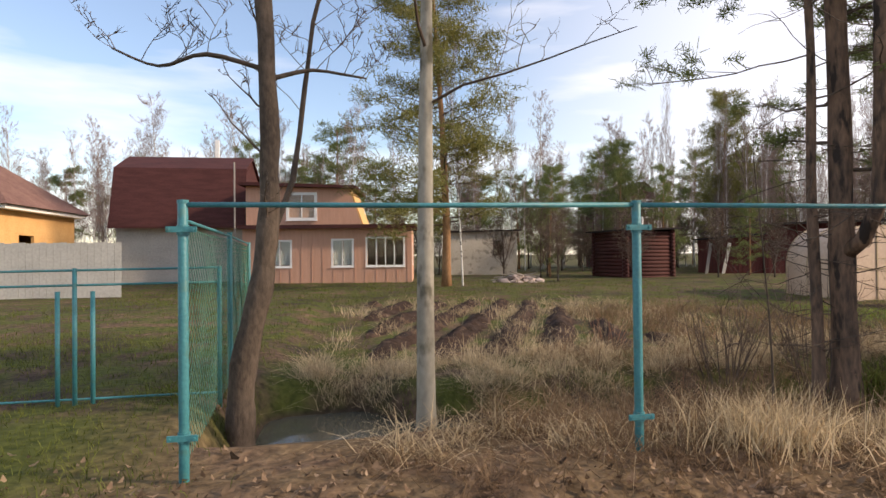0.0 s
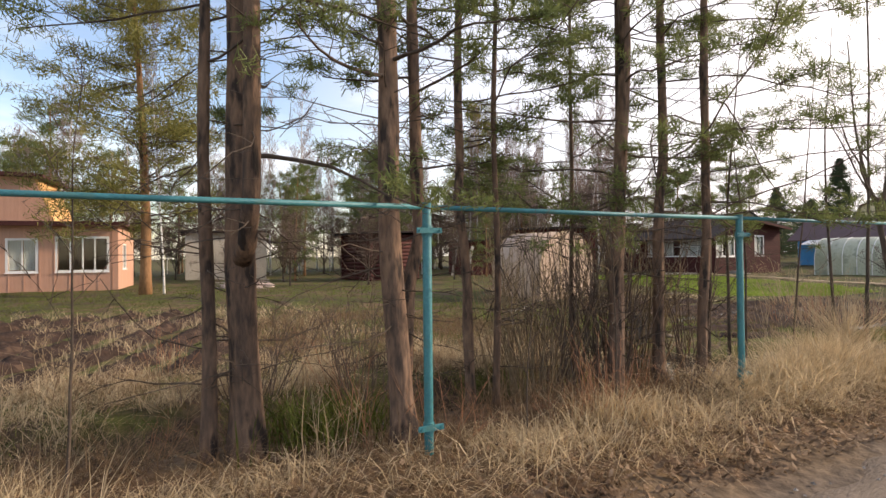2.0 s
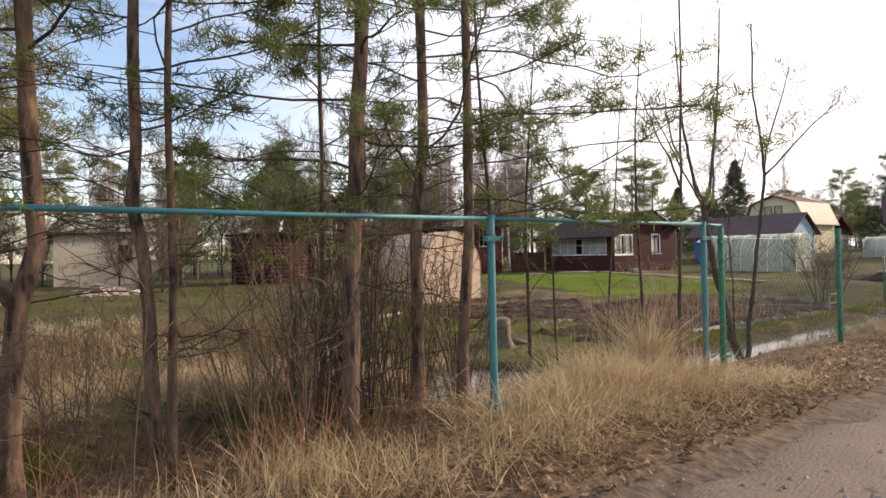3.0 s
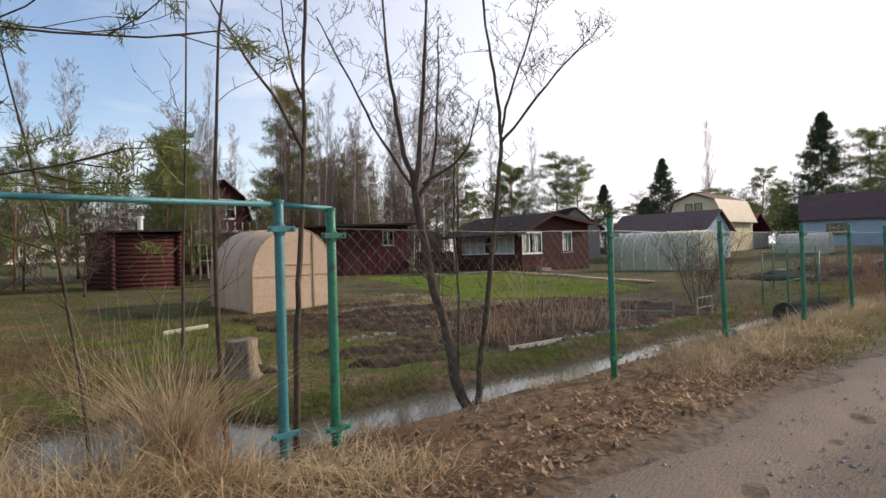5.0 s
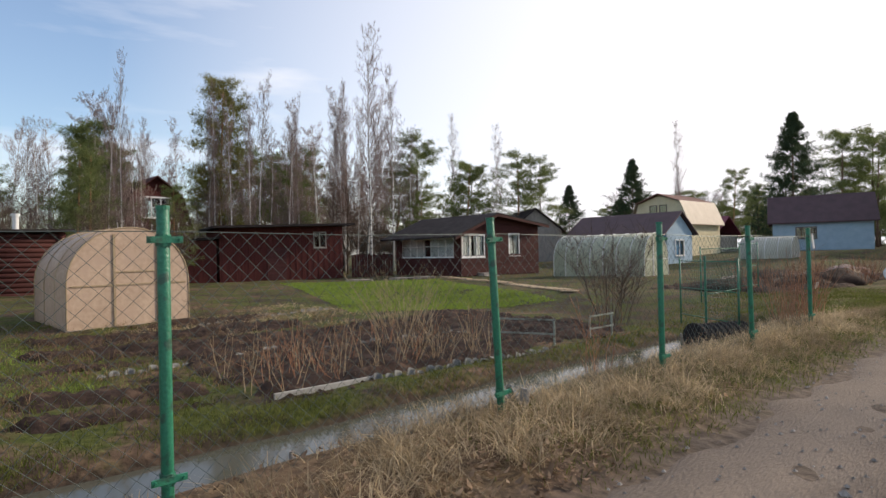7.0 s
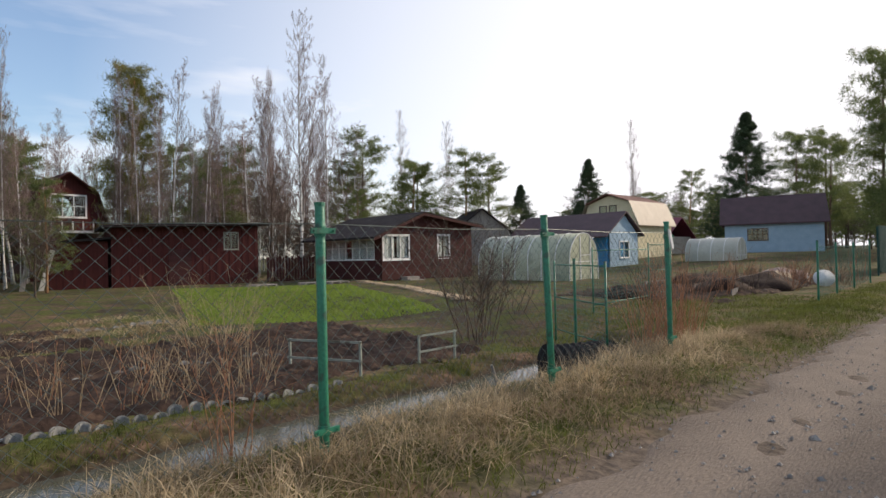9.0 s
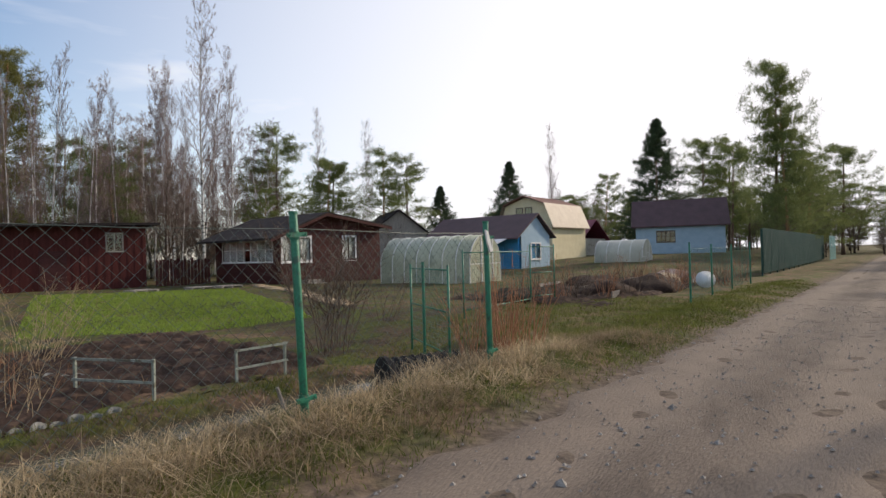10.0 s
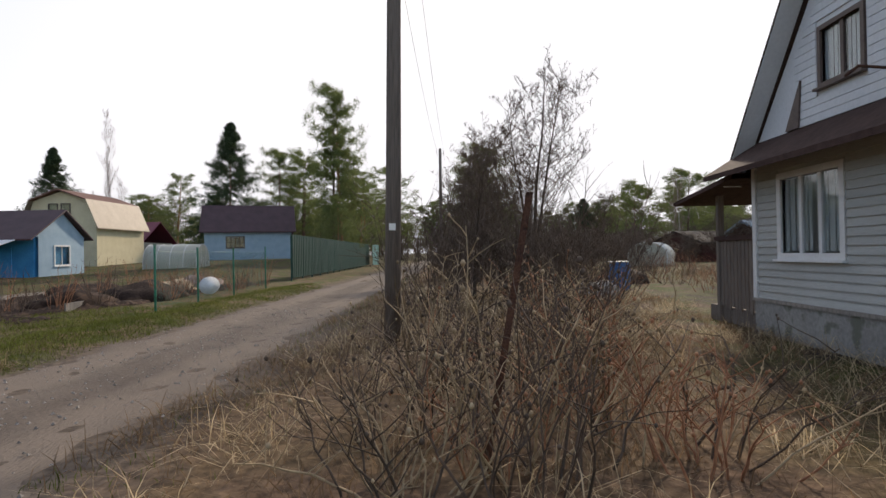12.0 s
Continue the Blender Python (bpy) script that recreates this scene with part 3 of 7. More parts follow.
# garden gate of green pipe past the culvert
def pipe_frame(name, p, q, h, cross, label, mat="green_paint", net=True):
    p, q = Vector((*p, 0)), Vector((*q, 0))
    d = (q - p)
    z = ground_z(p.x, p.y)
    ob = thing(name, Matrix.Translation((p.x, p.y, z)) @ Matrix.Rotation(math.atan2(d.y, d.x), 4, "Z"), label, "gate", "garden gate leaves")
    L = d.length
    for x in (0, L):
        Geo().tube([(x, 0, -0.2), (x, 0, h)], 0.022, 10).part("post", mat, ob, smooth=True)
    for zz in cross:
        Geo().tube([(0, 0, zz), (L, 0, zz)], 0.013, 8).part("rail", mat, ob, smooth=True)
    if net:
        g = Geo()
        k = 0.09
        while k < L:
            g.tube([(k, 0, cross[0]), (k, 0, cross[-1])], 0.0022, 3, False)
            k += 0.09
        zz = cross[0] + 0.09
        while zz < cross[-1]:
            g.tube([(0, 0, zz), (L, 0, zz)], 0.0022, 3, False)
            zz += 0.09
        g.part("netting", "wire_green", ob)
    return ob


pipe_frame("gate_leaf", (31.05, 7.1), (29.85, 5.15), 1.75, (0.25, 0.95, 1.66), "open green pipe garden gate with wire netting")
pipe_frame("gate_leaf", (33.6, 7.7), (37.3, 8.0), 1.7, (0.2, 1.62), "green pipe fence frame with wire netting on grass")
pipe_frame("gate_leaf", (37.3, 8.0), (38.4, 7.8), 1.75, (0.2, 0.9, 1.68), "narrow green pipe gate with wire netting on grass")
for x, y, h in ((30.3, 6.1, 1.35), (38.9, 3.9, 1.65), (41.5, 4.0, 1.6), (44.5, 4.1, 1.6), (48.5, 4.3, 1.7)):
    fence_post(x, y, h, "green_paint", 0.028, "thin dark green steel post at a garden edge", "thin green posts", clamps=False)
mesh_panel((38.9, 3.9), (41.5, 4.0), 0.1, 1.5, 0.12, "wire_green", "thin wire net at a garden edge")
mesh_panel((41.5, 4.0), (44.5, 4.1), 0.1, 1.5, 0.12, "wire_green", "thin wire net at a garden edge")
mesh_panel((44.5, 4.1), (48.5, 4.3), 0.1, 1.5, 0.12, "wire_green", "thin wire net at a garden edge")
rag = thing("pale_rag", pose(28.3, 3.2, 1.5, 0, -14, 0), "white strip of rag tied to a green post", "rag")
Geo().prism([(-0.02, 0), (0.03, 0.02), (0.0, 0.26), (-0.045, 0.3), (-0.05, 0.15)], -0.01, 0.012).part("strip", "white", rag)

# metal sheet fence farther along the road
sheet_fence = thing("sheet_fence", pose(55.0, 4.95, 0, 0, 0, 1.5), "dark green profiled metal sheet fence along the road", "fence")
for k in range(14):
    g, cols = Geo(), []
    for j in range(13):
        cols += [(k * 2.5 + j * 0.2, 0.0 if j % 2 else 0.035), (k * 2.5 + j * 0.2 + 0.05, 0.035 if j % 2 else 0.0)]
    g.v = [(x, y, 0.15) for x, y in cols] + [(x, y, 2.45) for x, y in cols] + [(x, y + 0.01, 0.15) for x, y in cols] + [(x, y + 0.01, 2.45) for x, y in cols]
    nc = len(cols)
    for j in range(nc - 1):
        g.f += [(j, j + 1, j + 1 + nc, j + nc), (j + 1 + 2 * nc, j + 2 * nc, j + 3 * nc, j + 1 + 3 * nc), (j + nc, j + 1 + nc, j + 1 + 3 * nc, j + 3 * nc)]
    g.part("panel", "green_sheet", sheet_fence)
    Geo().box(k * 2.5 - 0.04, 0.05, 0, k * 2.5 + 0.04, 0.12, 2.4).part("post", "green_sheet", sheet_fence)
teal_gate = thing("sheet_gate", pose(88, 5.2, 0), "pale teal metal sheet gate beside the road", "gate")
for k in range(2):
    g = Geo()
    for j in range(8):
        g.box(k * 2.6 + j * 0.31, 0 if j % 2 else 0.03, 0.1, k * 2.6 + j * 0.31 + 0.3, 0.01 if j % 2 else 0.04, 2.4)
    g.part("leaf", "teal_sheet", teal_gate)


# ---- houses ----
def wall_geo(L, H, T, holes=(), z0=0.0):
    """A wall along x from 0 to L, thickness T towards +y, with through openings (x0, z0, x1, z1)."""
    g = Geo()
    xs = sorted({0.0, L, *[h[0] for h in holes], *[h[2] for h in holes]})
    for a, b in zip(xs[:-1], xs[1:]):
        mid = (a + b) / 2
        cuts = sorted((h[1], h[3]) for h in holes if h[0] < mid < h[2])
        z = z0
        for c0, c1 in cuts:
            if c0 > z:
                g.box(a, 0, z, b, T, c0)
            z = c1
        if H > z:
            g.box(a, 0, z, b, T, H)
    return g


def place(ob, m):
    ob.matrix_local = m
    return ob


def window(parent, m, w, h, frame_mat="white", bars=1, cross=0.0, curtain=False, trim=0.07):
    """A window in the plane y=0 of m, its lower left corner at the origin."""
    ring = Geo()
    for y in (-0.035, 0.04):
        ring.v += [(-trim, y, -trim), (w + trim, y, -trim), (w + trim, y, h + trim), (-trim, y, h + trim), (0, y, 0), (w, y, 0), (w, y, h), (0, y, h)]
    for k in range(4):
        a, b = k, (k + 1) % 4
        ring.f += [(a, b, b + 4, a + 4), (a + 8, a + 12, b + 12, b + 8), (a, a + 8, b + 8, b), (a + 4, b + 4, b + 12, a + 12)]
    root = place(ring.part("window", frame_mat, parent), m)
    for k in range(bars):
        x = w * (k + 1) / (bars + 1)
        Geo().box(x - 0.03, 0.0, 0, x + 0.03, 0.05, h).part("glazing_bar", frame_mat, root)
    if cross:
        Geo().box(0, 0.003, h * cross - 0.025, w, 0.047, h * cross + 0.025).part("glazing_bar", frame_mat, root)
    Geo().box(0, 0.02, 0, w, 0.028, h).part("pane", "glass", root).visible_shadow = False
    Geo().box(-trim - 0.03, -0.09, -trim - 0.03, w + trim + 0.03, 0.02, -trim).part("sill", frame_mat, root)
    if curtain:
        g = Geo()
        n = 18
        for k in range(n):
            xa, xb = w * k / n, w * (k + 1) / n
            if 0.42 < (k + 0.5) / n < 0.58:
                continue
            g.box(xa, 0.06 + 0.02 * (k % 2), 0.03, xb, 0.07 + 0.02 * (k % 2), h)
        g.part("curtain", "curtain", root)
    return root


def shell(parent, W, D, H, mat, front=(), right=(), left=(), T=0.15, z0=0.0):
    place(wall_geo(W, H, T, front, z0).part("wall", mat, parent), Matrix())
    place(wall_geo(W, H, T, (), z0).part("wall", mat, parent), pose(W, D, 0, 0, 0, 180))
    place(wall_geo(D - 2 * T, H, T, right, z0).part("wall", mat, parent), pose(W, T, 0, 0, 0, 90))
    place(wall_geo(D - 2 * T, H, T, left, z0).part("wall", mat, parent), pose(0, D - T, 0, 0, 0, -90))


def battens(parent, W, H, step, mat, skip=(), z0=0.05, wid=0.03, proud=0.02):
    """Cover strips on a plank wall, as pieces."""
    me = {}
    x = step / 2
    while x < W:
        segs = [(z0, H)]
        for h in skip:
            if h[0] - 0.1 < x < h[2] + 0.1:
                segs = [(z0, h[1] - 0.12), (h[3] + 0.12, H)]
        for a, b in segs:
            if b - a > 0.1:
                key = round(b - a, 3)
                if key not in me:
                    me[key] = Geo().box(-wid / 2, -proud, 0, wid / 2, 0, b - a).mesh("plank_strip")
                ob = link_mesh("plank_strip", me[key], mat, parent)
                ob.location = (x, 0, a)
        x += step


def peach_house():
    ob = thing("peach_house", pose(-6.2, 34.0, -0.12, 0, 0, -7), "two-storey peach plank house with dark red flat roof", "house")
    holes = [(1.55, 1.15, 2.75, 2.55), (5.25, 1.15, 6.35, 2.6), (7.25, 1.15, 9.35, 2.7)]
    shell(ob, 9.85, 5.5, 3.35, "peach", holes, right=[(1.5, 1.2, 2.6, 2.4)])
    battens(ob, 9.85, 3.2, 0.62, "peach", holes)
    for (a, b, c, d), bars in zip(holes, (1, 1, 3)):
        window(ob, pose(a, 0.03, b), c - a, d - b, bars=bars, cross=0.0, curtain=bars < 3, trim=0.11)
    window(ob, pose(9.82, 1.5, 1.2, 0, 0, 90), 1.1, 1.2, bars=1)
    Geo().box(-0.1, -0.45, 3.35, 10.15, 5.6, 3.47).box(-0.12, -0.5, 3.30, 10.2, -0.42, 3.52).part("lower_roof", "roof_red", ob)
    # upper storey, set back
    up = Geo()
    up.prism([(0, 3.47), (6.9, 3.47), (6.1, 5.75), (0, 5.95)], 0.7, 0.85).part("upper_wall", "peach", ob)
    # peach side in the orange material: the sun's glow put into the colour
    Geo().prism([(6.9, 3.47), (7.0, 3.47), (6.2, 5.75), (6.1, 5.75)], 0.7, 5.0).part("upper_wall", "orange", ob, "peach side planks with sunlight coloured in as orange")
    Geo().prism([(-0.3, 5.92), (6.6, 5.70), (6.6, 5.86), (-0.3, 6.12)], 0.2, 5.6).part("roof", "roof_red", ob)
    window(ob, pose(2.55, 0.66, 4.0), 1.5, 1.35, bars=1, trim=0.16)
    Geo().box(0, 0, -0.3, 9.85, 5.5, 0.0).part("plinth", "concrete", ob)
    Geo().tube([(-0.4, -0.1, 0), (-0.4, -0.1, 7.2)], 0.05, 8).part("chimney_pipe", "wood_grey", ob)
    return ob


peach_house()


def gambrel_house():
    ob = thing("gambrel_house", pose(-14.2, 37.0, -0.1), "old house with a dark red gambrel roof and pale walls", "house")
    shell(ob, 7.6, 6.0, 3.7, "white_fence")
    Geo().slab((-0.4, 3.6), (0.5, 7.3), 0.12, 0, 7.9).part("roof_slope", "roof_red", ob).matrix_local = pose(0, -0.3, 0) @ Matrix(((0, 1, 0, -0.2), (1, 0, 0, 0), (0, 0, 1, 0), (0, 0, 0, 1)))
    Geo().slab((0.5, 7.3), (3.0, 8.4), 0.12, 0, 7.9).part("roof_slope", "roof_red", ob).matrix_local = pose(0, -0.3, 0) @ Matrix(((0, 1, 0, -0.2), (1, 0, 0, 0), (0, 0, 1, 0), (0, 0, 0, 1)))
    Geo().slab((3.0, 8.4), (5.9, 7.2), 0.12, 0, 7.9).part("roof_slope", "roof_red", ob).matrix_local = pose(0, -0.3, 0) @ Matrix(((0, 1, 0, -0.2), (1, 0, 0, 0), (0, 0, 1, 0), (0, 0, 0, 1)))
    for x in (0.05, 7.4):
        Geo().prism([(0.1, 3.6), (5.8, 3.6), (5.3, 7.1), (3.0, 8.2), (0.8, 7.1)], 0, 0.15).part("gable", "roof_red", ob).matrix_local = Matrix(((0, 1, 0, x), (1, 0, 0, 0), (0, 0, 1, 0), (0, 0, 0, 1)))
    Geo().box(5.2, 2.7, 8.0, 5.45, 2.95, 9.6).part("chimney", "white", ob)
    return ob


gambrel_house()


def hip_house():
    ob = thing("orange_house", pose(-23.2, 27.0, -0.1), "orange plank house with a brown tiled roof", "house")
    shell(ob, 8.0, 7.0, 3.9, "orange", right=[(1.5, 1.4, 2.8, 2.8)])
    Geo().box(-0.3, -0.3, 3.9, 8.5, 7.3, 4.1).part("eave_board", "white", ob)
    g = Geo()
    g.v += [(-0.5, -0.5, 4.1), (8.7, -0.5, 4.1), (8.7, 7.5, 4.1), (-0.5, 7.5, 4.1), (2.5, 3.5, 6.9), (5.2, 3.5, 6.9)]
    g.f += [(0, 1, 5, 4), (1, 2, 5), (2, 3, 4, 5), (3, 0, 4), (3, 2, 1, 0)]
    g.part("roof", "roof_brown", ob)
    return ob


hip_house()
pale_fence = thing("board_fence", pose(-22, 24.0, -0.1), "pale grey board fence in front of an orange house", "fence")
for k in range(52):
    Geo().box(k * 0.25, 0.0, 0.1, k * 0.25 + 0.24, 0.025, 2.3 + 0.02 * math.sin(k * 2.1)).part("board", "white_fence", pale_fence)


def beige_shed():
    ob = thing("beige_outbuilding", pose(7.4, 43.0, -0.1, 0, 0, -4), "low beige rendered outbuilding with one dark window", "shed")
    hole = [(3.6, 1.7, 4.3, 2.7)]
    shell(ob, 5.4, 4.0, 3.5, "beige", hole)
    window(ob, pose(3.6, 0.03, 1.7), 0.7, 1.0, "dark_frame", bars=1)
    Geo().slab((-0.3, 3.5), (5.7, 3.62), 0.12, -0.3, 4.3).part("roof", "roof_dark", ob)
    return ob


beige_shed()


def log_cabin():
    ob = thing("log_bathhouse", pose(17.4, 33.7, -0.15, 0, 0, 6), "dark red log bathhouse with a small white chimney", "bathhouse")
    me_f = Geo().tube([(-0.2, 0, 0), (1.6, 0.01, 0), (3.6, 0, 0)], 0.135, 10).mesh("log", True)
    me_s = Geo().tube([(0, -0.2, 0), (0, 1.8, 0.01), (0, 4.0, 0)], 0.135, 10).mesh("log", True)
    for k in range(13):
        link_mesh("log", me_f, "brown_wood", ob).location = (0, 0, 0.13 + k * 0.24)
        link_mesh("log", me_s, "brown_wood", ob).location = (0, 0, 0.25 + k * 0.24)
        link_mesh("log", me_s, "brown_wood", ob).location = (3.4, 0, 0.25 + k * 0.24)
        link_mesh("log", me_f, "brown_wood", ob).location = (0, 3.8, 0.13 + k * 0.24)
    Geo().slab((-0.5, 3.25), (3.9, 3.36), 0.1, -0.5, 4.3).part("roof", "roof_dark", ob)
    Geo().tube([(1.7, 0.8, 3.3), (1.7, 0.8, 4.0)], 0.14, 10).tube([(1.7, 0.8, 4.0), (1.7, 0.8, 4.12)], 0.2, 10).part("chimney", "white", ob)
    return ob


log_cabin()

def arch_outline(w, h, n=16, straight=0.45):
    pts = [(0.0, 0.0), (w, 0.0)]
    for k in range(n + 1):
        a = math.pi * k / n
        pts.append((w / 2 + w / 2 * math.cos(a), h * straight + h * (1 - straight) * math.sin(a)))
    return pts


def barrel_house(m, w, h, L, mat, rib_mat, label, ribs=5, door=True):
    """A barrel-shaped greenhouse; its end wall in the plane y=0, drawn out to y=L."""
    ob = thing("greenhouse", m, label, "greenhouse")
    out = arch_outline(w, h)
    Geo().prism(out, 0.0, 0.03).part("end_wall", mat, ob)
    Geo().prism(out, L - 0.03, L).part("end_wall", mat, ob)
    arc = out[1:] + [out[0]]
    skin, na = Geo(), len(arc)
    for yy in (0.03, L * 0.5, L - 0.03):
        skin.v += [(x, yy, z) for x, z in arc]
    for yy in (0.03, L * 0.5, L - 0.03):
        skin.v += [(w / 2 + (x - w / 2) * 0.99, yy, z * 0.992) for x, z in arc]
    for q in range(2):
        for k in range(na - 1):
            a = q * na + k
            skin.f += [(a, a + 1, a + 1 + na, a + na), (a + 3 * na + na, a + 3 * na + 1 + na, a + 3 * na + 1, a + 3 * na)]
    for k in range(na - 1):
        skin.f += [(k + 3 * na, k + 3 * na + 1, k + 1, k), (2 * na + k, 2 * na + k + 1, 5 * na + k + 1, 5 * na + k)]
    skin.part("skin", mat, ob, smooth=True)
    for k in range(ribs + 1):
        y = L * k / ribs
        Geo().tube([(x, y, z + 0.01) for x, z in arc], 0.022, 6).part("rib", rib_mat, ob)
    Geo().box(-0.04, -0.04, -0.12, w + 0.04, L + 0.04, 0.04).part("base_frame", "wood_grey", ob)
    if door:
        a, b = w * 0.36, w * 0.72
        for x in (a, b):
            Geo().box(x - 0.03, -0.035, 0.04, x + 0.03, -0.003, h * 0.93).part("door_post", rib_mat, ob)
        Geo().box(a, -0.03, h * 0.55, b, -0.004, h * 0.55 + 0.04).part("door_rail", rib_mat, ob)
        Geo().box(0.1, -0.025, h * 0.42, w - 0.1, -0.004, h * 0.42 + 0.04).part("end_rail", rib_mat, ob)
    return ob


barrel_house(pose(18.75, 18.2, -0.36, 0, 0, 8), 3.35, 2.88, 2.9, "ply", "wood_warm", "tan weathered barrel-shaped greenhouse with wooden door posts", ribs=3)


def cottage():
    ob = thing("maroon_cottage", pose(41.7, 27.0, -0.1), "low maroon plank cottage with white-framed windows and veranda", "house")
    front = [(0.2, 1.45, 2.15, 2.8), (4.75, 1.5, 5.7, 2.85)]
    left = [(0.7, 1.45, 6.1, 2.6)]
    shell(ob, 7.9, 7.0, 2.9, "brown_wood", front, left=left)
    Geo().prism([(0, 2.9), (7.9, 2.9), (7.9, 3.6), (3.0, 4.2)], 0.0, 0.15).part("gable", "brown_wood", ob)
    Geo().prism([(0, 2.9), (7.9, 2.9), (7.9, 3.6), (3.0, 4.2)], 6.8, 6.95).part("gable", "brown_wood", ob)
    Geo().slab((-1.0, 2.75), (3.0, 4.35), 0.12, -0.6, 7.6).part("roof_slope", "roof_dark", ob)
    Geo().slab((3.0, 4.35), (8.5, 3.62), 0.12, -0.6, 7.6).part("roof_slope", "roof_dark", ob)
    Geo().slab((-1.0, 2.66), (3.0, 4.26), 0.16, -0.63, -0.6).slab((3.0, 4.26), (8.5, 3.53), 0.16, -0.63, -0.6).part("barge_board", "brown_wood", ob)
    window(ob, pose(0.2, 0.03, 1.45), 1.95, 1.35, bars=2, curtain=True, trim=0.12)
    window(ob, pose(4.75, 0.03, 1.5), 0.95, 1.35, bars=0, curtain=True, trim=0.12)
    window(ob, pose(0.03, 6.15, 1.45, 0, 0, -90), 5.4, 1.15, bars=6, cross=0.6, curtain=True)
    Geo().box(1.4, -1.0, -0.1, 2.6, 0.0, 0.12).box(1.5, -0.6, 0.12, 2.5, 0.0, 0.3).part("step", "wood_grey", ob)
    me = {}
    for k in range(16):
        z = 0.15 + k * 0.17
        Lb = 7.9
        segs = [(0.0, Lb)]
        for h in front:
            if h[1] - 0.15 < z < h[3] + 0.1:
                segs = [s for a, b in segs for s in ((a, min(b, max(a, h[0] - 0.13))), (max(a, min(b, h[2] + 0.13)), b)) if s[1] - s[0] > 0.05]
        for a, b in segs:
            key = round(b - a, 3)
            if key not in me:
                me[key] = Geo().prism([(0, 0), (b - a, 0), (b - a, 0.15), (0, 0.15)], -0.03, -0.002).mesh("plank")
            link_mesh("plank", me[key], "brown_wood", ob).location = (a, 0, z)
    return ob


cottage()


def long_shed():
    ob = thing("red_shed", pose(29.6, 36.6, -0.1, 0, 0, -9), "long dark red plank shed with flat felt roof", "shed")
    front = [(6.3, 2.3, 7.1, 3.3)]
    shell(ob, 8.4, 4.5, 3.75, "red_wood", front)
    battens(ob, 8.4, 3.7, 0.4, "red_wood", front)
    window(ob, pose(6.3, 0.03, 2.3), 0.8, 1.0, "wood_grey", bars=1)
    door = Geo().box(3.0, -0.06, 0.1, 4.3, -0.022, 2.3).part("door", "roof_red", ob, "plain red plank door")
    Geo().box(3.1, -0.09, 1.1, 3.16, -0.06, 1.25).part("handle", "rust", door)
    Geo().slab((-0.5, 3.7), (9.0, 3.95), 0.14, -0.9, 5.0).part("roof", "roof_dark", ob)
    return ob


long_shed()
lean = thing("red_lean_to", pose(26.6, 37.2, -0.1, 0, 0, -9), "low dark red plank lean-to beside a shed", "shed")
shell(lean, 2.9, 4.0, 2.8, "red_wood")
battens(lean, 2.9, 2.75, 0.33, "red_wood")
Geo().slab((-0.3, 2.75), (3.1, 3.05), 0.12, -0.4, 4.2).part("roof", "roof_dark", lean)
for bx, by, ang, col in ((26.2, 36.6, 14, "white_fence"), (25.5, 37.5, 10, "wood_grey")):
    bd = thing("leaning_board", pose(bx, by, -0.1, 0, ang, 0), "pale board leaning at a shed corner", "board")
    Geo().box(-0.12, -0.02, 0, 0.12, 0.02, 2.4).part("board", col, bd, bevel=0.005)
low_fence = thing("plank_fence", pose(38.0, 34.3, -0.1, 0, 0, -12), "dark brown low plank fence beside a shed", "fence")
for k in range(16):
    Geo().box(k * 0.2, 0, 0, k * 0.2 + 0.17, 0.025, 1.7 + 0.06 * math.sin(k * 3.3)).part("plank", "brown_wood", low_fence)


def tall_red_house():
    ob = thing("red_gambrel_house", pose(28.6, 58.0, 0.0, 0, 0, 6), "two-storey dark red house with white window frames", "house")
    front = [(1.8, 5.6, 4.4, 7.4), (0.7, 1.4, 2.2, 2.8), (3.8, 1.4, 5.3, 2.8)]
    shell(ob, 6.2, 7.0, 4.2, "red_wood", front[1:])
    g = Geo()
    g.prism([(0, 4.2), (1.8, 4.2), (1.8, 8.6), (0.9, 7.7)], 0, 0.15).prism([(4.4, 4.2), (6.2, 4.2), (5.3, 7.7), (4.4, 8.6)], 0, 0.15)
    g.prism([(1.8, 4.2), (4.4, 4.2), (4.4, 5.6), (1.8, 5.6)], 0, 0.15).prism([(1.8, 7.4), (4.4, 7.4), (4.4, 8.6), (3.1, 9.3), (1.8, 8.6)], 0, 0.15)
    g.part("gable", "red_wood", ob)
    for p, q in (((-0.3, 4.1), (0.85, 7.8)), ((0.85, 7.8), (3.1, 9.5)), ((3.1, 9.5), (5.35, 7.8)), ((5.35, 7.8), (6.5, 4.1))):
        Geo().slab(p, q, 0.12, -0.5, 7.4).part("roof_slope", "roof_red", ob)
    window(ob, pose(1.8, 0.03, 5.6), 2.6, 1.8, bars=2, cross=0.5, trim=0.14)
    for a in (0.7, 3.8):
        window(ob, pose(a, 0.03, 1.4), 1.5, 1.4, bars=1, trim=0.12)
    Geo().box(-0.2, -1.2, 4.1, 6.4, 0, 4.3).part("balcony_floor", "white", ob)
    for k in range(9):
        Geo().box(k * 0.8 - 0.2, -1.2, 2.8 if k in (0, 8) else 4.3, k * 0.8 - 0.1, -1.12, 5.1).part("baluster", "white", ob)
    return ob


tall_red_house()

def long_greenhouse(x, y, rz, w, h, L, label, mat="film", ribs=7):
    """Barrel greenhouse whose long side faces the road."""
    return barrel_house(pose(x, y, -0.1, 0, 0, rz), w, h, L, mat, "white", label, ribs)


long_greenhouse(44.6, 15.7, 3, 2.9, 2.55, 5.8, "long milky polycarbonate barrel greenhouse on grass")
long_greenhouse(68.0, 15.9, 5, 3.0, 2.45, 3.9, "short white polythene barrel greenhouse in a far garden", "film_white", 4)


